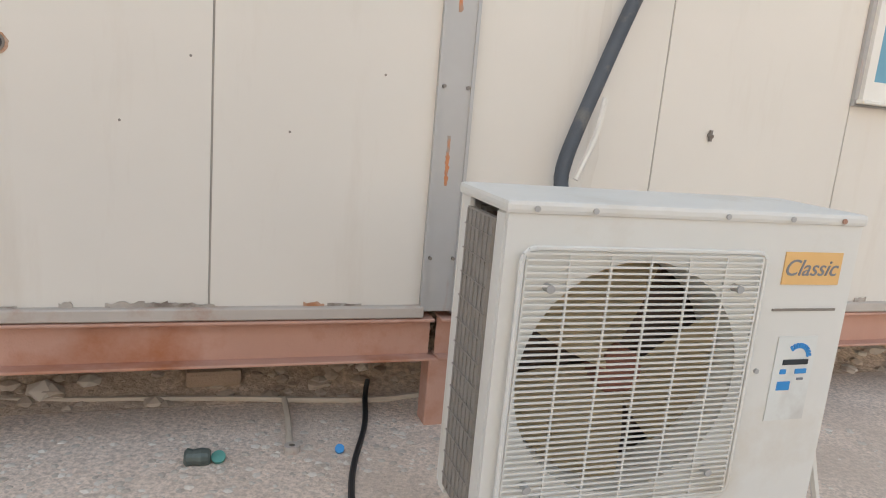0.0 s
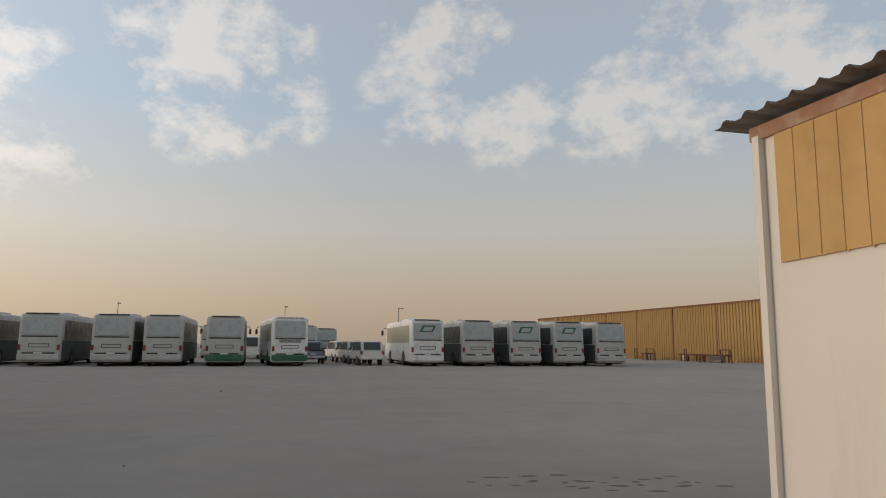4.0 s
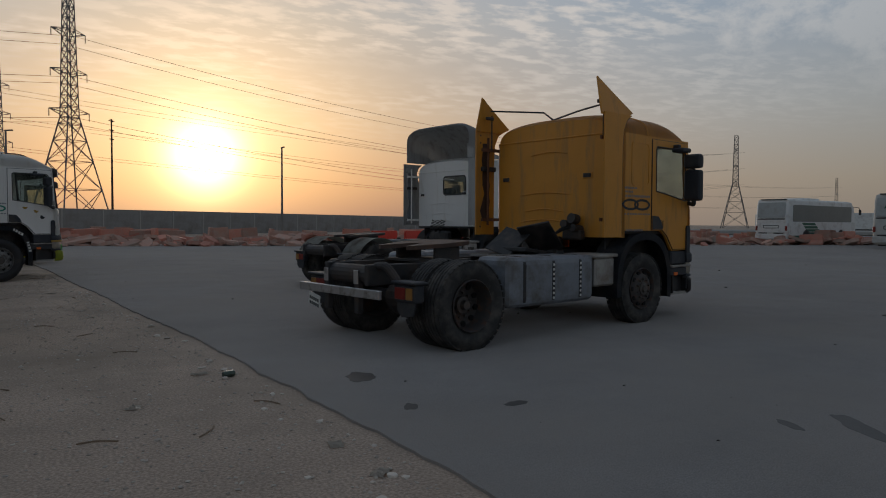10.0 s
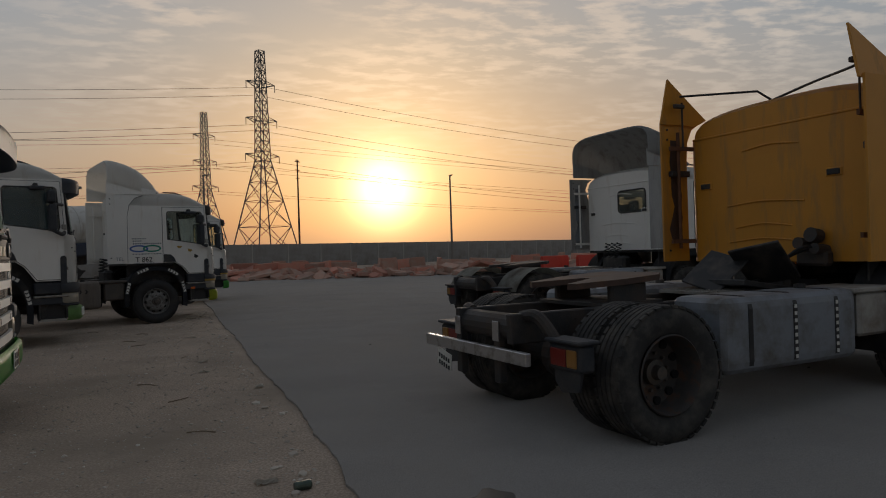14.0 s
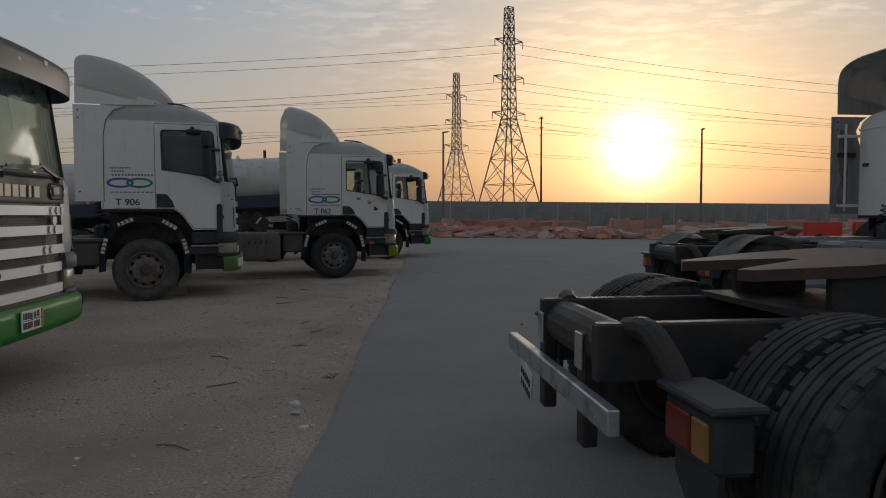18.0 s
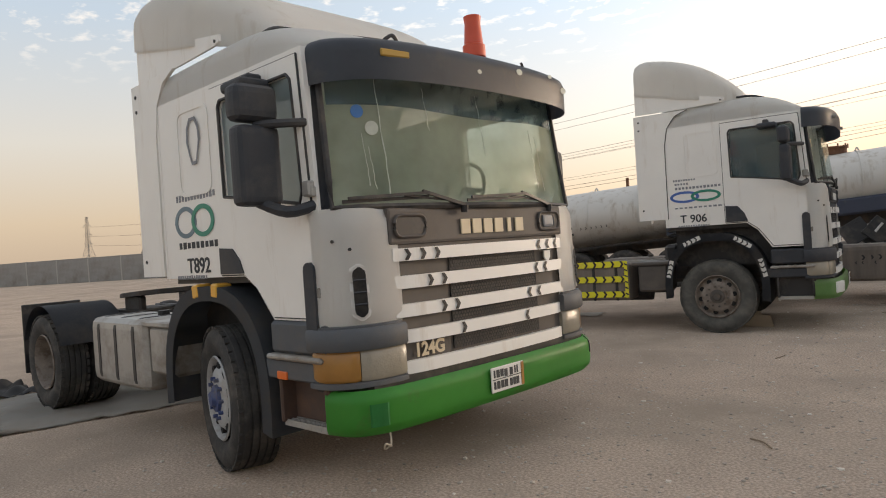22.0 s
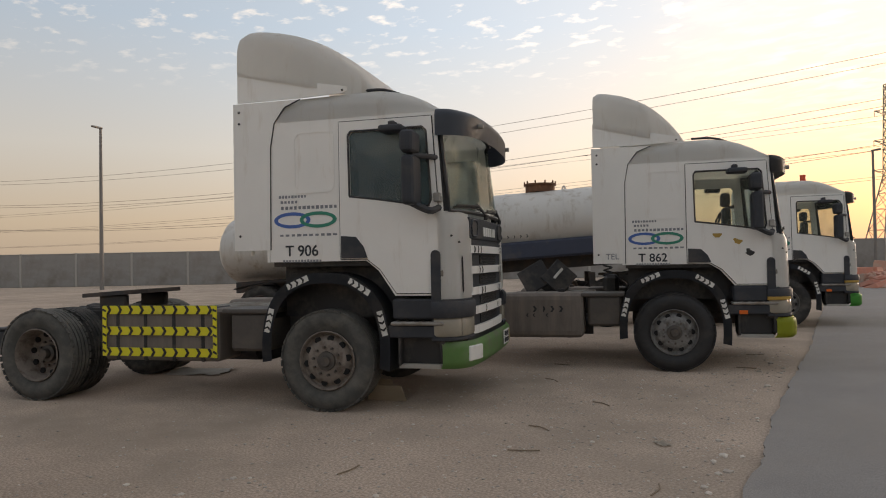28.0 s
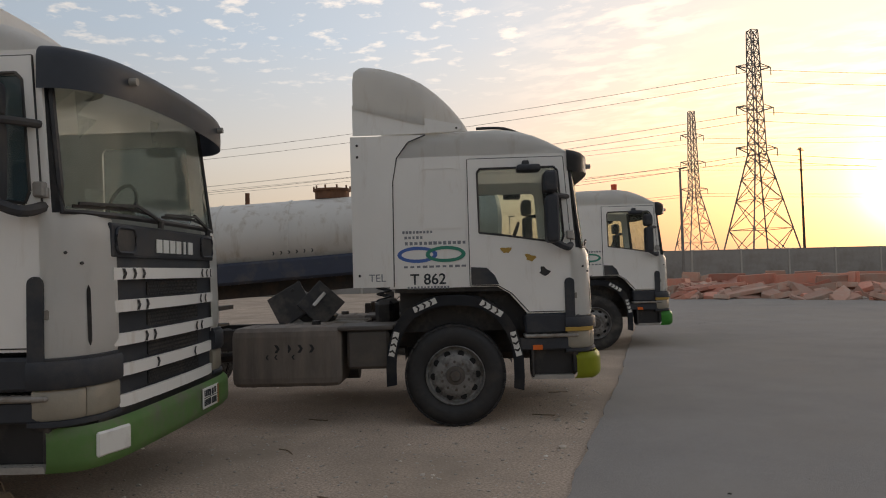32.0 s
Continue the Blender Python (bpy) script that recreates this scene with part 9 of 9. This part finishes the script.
BARS = [barrier_mesh(2.0, 1.0, M_BARRED, "jersey_barrier"), barrier_mesh(2.0, 0.9, M_BARPINK, "jersey_barrier"), barrier_mesh(1.5, 0.8, M_BARRED, "jersey_barrier"), barrier_mesh(1.0, 1.1, M_BARPINK, "jersey_barrier")]


def chunk_mesh(seed, material):
    """A broken piece of a barrier: an uneven slab with snapped ends."""
    rg = random.Random(seed)
    n = 7
    ring = [(rg.uniform(0.42, 0.75) * math.cos(k * math.tau / n), rg.uniform(0.28, 0.5) * math.sin(k * math.tau / n)) for k in range(n)]
    th = rg.uniform(0.16, 0.30)
    bm = sheet(nb(), ring, [], th, lambda u, v, t: Vector((u * (1 - 0.25 * t), v * (1 - 0.3 * t), t + 0.12 * u * t)))
    bmesh.ops.bevel(bm, geom=[e for e in bm.edges], offset=0.02, segments=1, affect="EDGES")
    me = bpy.data.meshes.new("broken_barrier")
    bm.to_mesh(me)
    bm.free()
    me.materials.append(material)
    return me


CHUNKS = [chunk_mesh(k, M_BARRED if k % 2 else M_BARPINK) for k in range(7)]
rng = random.Random(77)
A0, A1 = Vector((-4.0, -50.5, 0)), Vector((-64.0, -31.5, 0))
for k in range(230):
    t = rng.random() ** 1.15
    row = abs(rng.gauss(0, 1)) * 5.5
    p = A0.lerp(A1, t) + Vector((0.15 * row, -row - rng.uniform(0, 0.5), 0))
    lying = rng.random() < (0.93 if row < 3.5 else 0.35)
    z = 0.02
    ob = link("jersey_barrier", BARS[rng.choice((0, 0, 1, 1, 2, 3))])
    if lying:
        ob.matrix_basis = pose(p.x, p.y, z + 0.24, 90 + rng.uniform(-25, 25), rng.uniform(-14, 14), rng.uniform(0, 360))
    else:
        ob.matrix_basis = pose(p.x, p.y, z, rng.uniform(-4, 4), rng.uniform(-4, 4), rng.choice((0, 0, 90, 15)) + rng.uniform(-18, 18) + 8)
    tagged(ob, "faded red road barrier " + ("lying in a heap" if lying else "standing in a heap"), "barrier", "discarded road barriers")
for k in range(260):
    t = rng.random() ** 1.3
    row = rng.uniform(-1.2, 3.2)
    p = A0.lerp(A1, t) + Vector((0.15 * row, -row, 0))
    up = max(0.0, 1 - abs(row - 1.2) / 2.0)
    ob = link("broken_barrier", rng.choice(CHUNKS), m=pose(p.x, p.y, 0.0 + up * rng.uniform(0.0, 0.45), rng.uniform(-28, 28), rng.uniform(-28, 28), rng.uniform(0, 360)) @ Matrix.Scale(rng.uniform(0.6, 1.15), 4))
    tagged(ob, "broken faded red piece of a road barrier in a heap", "rubble", "broken barrier pieces")
for p, tr in (((-23.3, -41.5), 20), ((-25.3, -41.0), 14), ((-27.3, -40.2), 25)):
    me = BARS[0].copy()
    me.materials.clear()
    me.materials.append(M_REDBRIGHT)
    ob = link("jersey_barrier", me, m=pose(p[0], p[1], 0.02, 0, 0, tr))
    tagged(ob, "bright red plastic road barrier standing on asphalt", "barrier", "red plastic barriers")


def rock_mesh(seed, r):
    bm = nb()
    bmesh.ops.create_icosphere(bm, subdivisions=1, radius=r)
    rg = random.Random(seed)
    for v in bm.verts:
        v.co = Vector((v.co.x * rg.uniform(0.7, 1.25), v.co.y * rg.uniform(0.7, 1.25), v.co.z * rg.uniform(0.5, 0.9)))
    return bm


def scatter(name, n, place, size, material, label, seed):
    """Loose stones as one mesh, from a few shapes."""
    rg = random.Random(seed)
    shapes = []
    for k in range(6):
        bm = rock_mesh(seed * 10 + k, 1.0)
        shapes.append((np.array([v.co[:] for v in bm.verts]), [[v.index for v in f.verts] for f in bm.faces]))
        bm.free()
    V, F, off = [], [], 0
    for k in range(n):
        x, y, *up = place(rg)
        if x is None:
            continue
        s = size(rg)
        vs, fs = shapes[rg.randrange(6)]
        a = rg.uniform(0, math.tau)
        c, sn = math.cos(a), math.sin(a)
        p = vs * s
        q = np.stack([p[:, 0] * c - p[:, 1] * sn + x, p[:, 0] * sn + p[:, 1] * c + y, p[:, 2] * 0.7 + s * 0.15 + (up[0] if up else 0.0)], 1)
        V.append(q)
        F += [[i + off for i in f] for f in fs]
        off += len(vs)
    me = bpy.data.meshes.new(name)
    me.from_pydata(np.concatenate(V).tolist(), [], F)
    me.materials.append(material)
    return tagged(link(name, me), label, "gravel", kind="stuff")


def stone_mat(name, a, b, rough=0.95):
    m = bpy.data.materials.new(name)
    m.use_nodes = True
    nd, lk = m.node_tree.nodes, m.node_tree.links
    bs = nd["Principled BSDF"]
    bs.inputs["Roughness"].default_value = rough
    g, r = nd.new("ShaderNodeNewGeometry"), nd.new("ShaderNodeValToRGB")
    lk.new(g.outputs["Random Per Island"], r.inputs[0])
    r.color_ramp.elements[0].color, r.color_ramp.elements[1].color = (*a, 1), (*b, 1)
    lk.new(r.outputs[0], bs.inputs["Base Color"])
    return m


M_GRAVEL = stone_mat("mixed_gravel", (0.33, 0.285, 0.24), (0.58, 0.52, 0.45))
M_PEBBLE = stone_mat("pale_gravel", (0.44, 0.38, 0.32), (0.74, 0.68, 0.60))
M_DARKBIT = stone_mat("dark_debris", (0.05, 0.045, 0.04), (0.14, 0.12, 0.10))


def edge_x(y):
    for (x0, y0), (x1, y1) in zip(EDGE, EDGE[1:]):
        if y1 <= y <= y0:
            return x0 + (x1 - x0) * (y - y0) / (y1 - y0)
    return -8


def on_sand(rg, y0, y1, w):
    y = rg.uniform(y0, y1)
    x = edge_x(y) + 0.12 + abs(rg.gauss(0, 1)) * w * 0.4
    return (x, y)


scatter("gravel", 15000, lambda rg: on_sand(rg, -26, -4, 7.0), lambda rg: 0.0035 + 0.014 * rg.random() ** 3.5, M_GRAVEL, "scattered small stones on the sand", 1)
scatter("gravel", 1300, lambda rg: on_sand(rg, -25, -4, 7.0), lambda rg: 0.005 + 0.022 * rg.random() ** 4, M_PEBBLE, "larger pale stones on the sand", 2)
scatter("gravel", 110, lambda rg: on_sand(rg, -24, -4, 0.5), lambda rg: 0.01 + 0.045 * rg.random() ** 4, M_PEBBLE, "pale stones along the asphalt edge", 3)


def by_wall(rg):
    p = CAB @ Vector((rg.uniform(-2.2, 10.5), -abs(rg.gauss(0, 1)) * 1.1 + 0.3, 0))
    return (p.x, p.y)


def bank_height(x, y):
    """Loose earth heaped up under the cabin, in the cabin's own directions."""
    q = min(1.0, max(0.0, (y - 0.30) / 0.70))
    return max(0.0, 0.25 * q * q * (3 - 2 * q) * (1 + 0.35 * noise.noise(Vector((x * 1.3, y * 1.5, 4)))) + 0.022 * q ** 0.5 * noise.noise(Vector((x * 6, y * 6, 9))) + 0.012 * q ** 0.5 * noise.noise(Vector((x * 19, y * 19, 3))))


def earth(u, v):
    x, y = 4.4 + 8.0 * u, 0.28 + 1.9 * v
    return CAB @ Vector((x, y, bank_height(x, y) + 0.008))


tagged(part("earth_bank", grid(nb(), 200, 48, earth), mat("brown_loose_earth", (0.52, 0.42, 0.33), 1.0, spec=0.1, vary=0.2, scale=4, bump=0.8, bump_scale=30, grit=0.25, dirt=(0.33, 0.26, 0.205), dirt_at=(0.45, 0.7), dirt_scale=1.5), smooth=60), "brown loose earth heaped under the cabin floor", "earth", kind="structure")


def under_wall(rg):
    x, y = rg.uniform(4.5, 12.2), 0.30 + abs(rg.gauss(0, 1)) * 0.38
    p = CAB @ Vector((x, y, 0))
    return (p.x, p.y, bank_height(x, min(y, 2.1)))


def stone_band(rg):
    p = CAB @ Vector((rg.uniform(5.5, 10.5), -0.22 + rg.gauss(0, 0.15), 0))
    return (p.x, p.y)


scatter("gravel", 2600, stone_band, lambda rg: 0.005 + 0.016 * rg.random() ** 2.2, M_PEBBLE, "band of coarse pale stones along the cabin", 14)
def by_corner(rg):
    p = CAB @ Vector((rg.uniform(-3.2, 3.5), -rg.uniform(0.1, 3.2), 0))
    return (p.x, p.y, 0.004) if p.x > edge_x(min(max(p.y, -50), 59)) + 0.15 else (None, None)


scatter("gravel", 3200, by_corner, lambda rg: 0.006 + 0.026 * rg.random() ** 4, M_PEBBLE, "mixed stones and crumbs on the dirt by the cabin corner", 24)
scatter("gravel", 260, by_corner, lambda rg: 0.015 + 0.035 * rg.random() ** 3, M_PEBBLE, "larger pale stones by the cabin corner", 25)
scatter("gravel", 12000, by_wall, lambda rg: 0.004 + 0.011 * rg.random() ** 2.5, M_PEBBLE, "pale crushed stone beside the cabin", 4)
scatter("rubble", 1500, under_wall, lambda rg: 0.008 + 0.045 * rg.random() ** 4, stone_mat("brown_rubble", (0.33, 0.265, 0.21), (0.60, 0.51, 0.42)), "broken stones and rubble under the cabin", 5)
scatter("rubble", 70, under_wall, lambda rg: 0.03 + 0.055 * rg.random() ** 2, M_PEBBLE, "larger pale broken stones under the cabin", 15)


def on_asphalt(rg):
    y = rg.uniform(-40, 2)
    return (edge_x(y) - 0.2 - abs(rg.gauss(0, 1)) * 9, y)


def lift(ob, dz):
    ob.location.z = dz
    return ob


lift(scatter("asphalt_debris", 90, on_asphalt, lambda rg: 0.006 + 0.02 * rg.random() ** 3, M_DARKBIT, "dark crumbs and debris on the asphalt", 6), 0.02)
lift(scatter("asphalt_debris", 16, lambda rg: (rg.uniform(-45, -14), rg.uniform(-20, 14)), lambda rg: 0.02 + 0.04 * rg.random() ** 2, M_DARKBIT, "dark crumbs and debris on the asphalt", 7), 0.02)

# oil stains on the asphalt
M_OIL = mat("dark_oil_stain", (0.045, 0.042, 0.04), 0.55, vary=0.2, grit=0.1)
def stain(x, y, rx, ry, turn, seed):
    bm = nb()
    n = 22
    vs = []
    for k in range(n):
        a = k * math.tau / n
        r = 1 + 0.35 * noise.noise(Vector((math.cos(a) * 1.7, math.sin(a) * 1.7, seed)))
        vs.append((rx * r * math.cos(a), ry * r * math.sin(a)))
    sheet(bm, vs, [], 0.0012, lambda u, v, t: Vector((u, v, t)))
    ob = part("oil_stain", bm, M_OIL)
    ob.matrix_basis = pose(x, y, 0.0202, 0, 0, turn)
    tagged(ob, "dark oil stain on the asphalt", "stain", "oil stains", "structure")


rng = random.Random(8)
for x, y in ((-11.97, -0.5), (-12.02, -0.03), (-12.05, 0.35), (-11.63, 0.54), (-11.36, 0.86), (-11.04, 1.17), (-11.3, 1.6), (-11.25, 2.04)):
    stain(x, y, 0.045, 0.11, rng.uniform(-15, 15), int(x * 7 + y * 31))
for k in range(22):
    stain(-11.55 + rng.gauss(0, 0.22), -0.7 + 0.13 * k + rng.gauss(0, 0.1), rng.uniform(0.02, 0.05), rng.uniform(0.03, 0.08), rng.uniform(-20, 20), k)
for k in range(8):
    stain(-10.65 + rng.gauss(0, 0.12), -2.87 + rng.gauss(0, 0.2), rng.uniform(0.03, 0.10), rng.uniform(0.02, 0.04), rng.uniform(0, 180), 40 + k)
for x, y, rx, ry, tr, sd in ((-8.85, -9.05, 0.20, 0.13, 70, 61), (-8.81, -7.9, 0.09, 0.06, 60, 62), (-9.6, -7.6, 0.12, 0.06, 10, 63), (-11.4, -5.95, 0.32, 0.09, 60, 64), (-11.0, -6.2, 0.14, 0.05, 70, 65)):
    stain(x, y, rx, ry, tr, sd)


# small things on the ground
def litter(x, y, kind, turn, z=0.0):
    if kind == "can":
        ob = part("drink_can", lathe(nb(), [(0, 0.0), (0, 0.024), (0.01, 0.03), (0.10, 0.03), (0.112, 0.025), (0.113, 0)], 14, "X"), mat("crushed_green_can", (0.09, 0.12, 0.10), 0.35, 0.6, vary=0.3, scale=30))
        ob.matrix_basis = pose(x, y, z + 0.03, 0, 0, turn)
        tagged(ob, "crushed green and silver drink can", "can")
    elif kind == "paper":
        g = nb()
        grid(g, 7, 5, lambda u, v: Vector(((u - 0.5) * 0.15, (v - 0.5) * 0.09, 0.006 + 0.03 * abs(noise.noise(Vector((u * 5, v * 5, x)))))), 0.003)
        ob = part("paper_scrap", g, mat("dusty_paper", (0.5, 0.45, 0.38), 0.9, vary=0.1))
        ob.matrix_basis = pose(x, y, z, 0, 0, turn)
        tagged(ob, "dusty crumpled paper scrap on the ground", "litter", "paper scraps")
    else:
        ob = part("stick", tube(nb(), spline([(-0.12, 0, 0.008), (0, 0.02, 0.012), (0.13, -0.01, 0.008)], 4), 0.006, 5), M_WOOD)
        ob.matrix_basis = pose(x, y, z, 0, 0, turn)
        tagged(ob, "thin dry stick on the ground", "stick", "dry sticks")


litter(-7.83, -9.70, "can", 15)
litter(-7.55, -9.9, "paper", 20)
litter(-6.9, -8.9, "paper", 60)
rng = random.Random(33)
for k in range(9):
    p = CAB @ Vector((rng.uniform(-1.6, 1.4), -rng.uniform(0.6, 2.2), 0))
    litter(p.x, p.y, "stick" if k % 3 else "paper", rng.uniform(0, 180), 0.006)
rng = random.Random(15)
for k in range(18):
    yy = rng.uniform(-25, -8)
    litter(edge_x(yy) + rng.uniform(0.3, 3.0), yy, "stick", rng.uniform(0, 180))
for k in range(6):
    yy = rng.uniform(-20, -6)
    litter(edge_x(yy) + rng.uniform(0.1, 0.8), yy, "paper", rng.uniform(0, 180))
# white lorry and containers beyond the coaches
for x, y, L in ((-118, -68, 12), (-121, -86, 6)):
    K = thing("shipping_container", pose(x, y, 0.9, 0, 0, 120), "white shipping container far across the yard", "container", "far containers")
    part("shell", bx((0, 0, 1.3), (L, 2.44, 2.6), 0.05), M_BUSWHITE, K)
    part("skid", bx((0, 0, -0.45), (L, 1.6, 0.9)), M_BLACK, K)
LR = thing("lorry", pose(-112, -74, 0.0, 0, 0, 150), "white lorry cab far across the yard", "truck")
part("cab", bx((0, 0, 2.0), (2.6, 2.4, 2.6), 0.2, seg=2), M_BUSWHITE, LR)
part("windscreen", bx((1.29, 0, 2.5), (0.06, 2.0, 0.9), 0.02), M_BUSGLASS, LR)
for sx in (-0.6, 0.7):
    for sy in (-1, 1):
        part("wheel", rod(nb(), (sx, sy * 0.9, 0.5), (sx, sy * 1.2, 0.5), 0.5, 16), M_TYRE, LR)
# low pale kerb bank behind the coaches
KB = part("concrete_bank", bx((0, 0, 0.4), (70, 1.5, 0.8), 0.2), M_FENCE_POST)
KB.matrix_basis = pose(-95, -72, 0, 0, 0, -45)
tagged(KB, "low pale concrete bank at the far side of the yard", "kerb", kind="structure")

# tarpaulin behind the first truck's wheel, wheel chock and scraps by the second
M_TARP = mat("grey_tarpaulin", (0.42, 0.40, 0.36), 0.7, vary=0.12, scale=4, dirt=(0.42, 0.37, 0.31), dirt_at=(0.45, 0.7))
def tarp(x, y, w, d, turn, seed, label, material=None, rise=0.05):
    g = grid(nb(), 24, 16, lambda u, v: Vector(((u - 0.5) * w + 0.06 * noise.noise(Vector((v * 4, seed, 0))), (v - 0.5) * d + 0.06 * noise.noise(Vector((u * 5, seed, 3))), 0.008 + rise * abs(noise.noise(Vector((u * w * 3, v * d * 3, seed)))))), 0.004)
    ob = part("tarpaulin", g, material or M_TARP, smooth=60)
    ob.matrix_basis = pose(x, y, 0.0, 0, 0, turn)
    tagged(ob, label, "tarpaulin")
tarp(0.0, -10.75, 2.4, 2.0, 0, 1, "dusty grey tarpaulin spread on the sand behind a truck wheel")
tarp(1.6, -9.9, 1.0, 0.5, 10, 5, "heap of black cloth lying on the sand", M_BLACK, 0.25)
tarp(0.55, -19.1, 0.9, 0.6, 30, 2, "grey tarpaulin scrap lying under the truck frame")
M_CARD = mat("dusty_cardboard", (0.50, 0.41, 0.30), 0.95, vary=0.12, dirt=(0.45, 0.39, 0.31), dirt_at=(0.45, 0.7))
for x, y, tr, tilt, sz in ((-3.10, -19.06, 36, 58, (0.42, 0.24)), (-2.98, -19.12, 20, 76, (0.36, 0.26))):
    ob = part("cardboard_piece", sheet(nb(), [(0, 0), (sz[0], 0.03), (sz[0] * 0.9, sz[1]), (0.05, sz[1] * 0.9)], [], 0.012, lambda u, v, t: Vector((u - sz[0] / 2, t, v))), M_CARD)
    ob.matrix_basis = pose(x, y, 0.0, tilt - 90, 0, tr)
    tagged(ob, "bent cardboard piece wedged behind a truck wheel", "cardboard", "cardboard pieces")


def at_heap(rg):
    p = A0.lerp(A1, rg.random() ** 1.1) + Vector((0, rg.uniform(-1.0, 1.4) - abs(rg.gauss(0, 1)) * 3.0, 0))
    return (p.x, p.y)


scatter("rubble", 520, at_heap, lambda rg: 0.05 + 0.22 * rg.random() ** 3, stone_mat("pale_rubble", (0.40, 0.28, 0.22), (0.62, 0.55, 0.47)), "broken pale and reddish rubble among the barriers", 21)
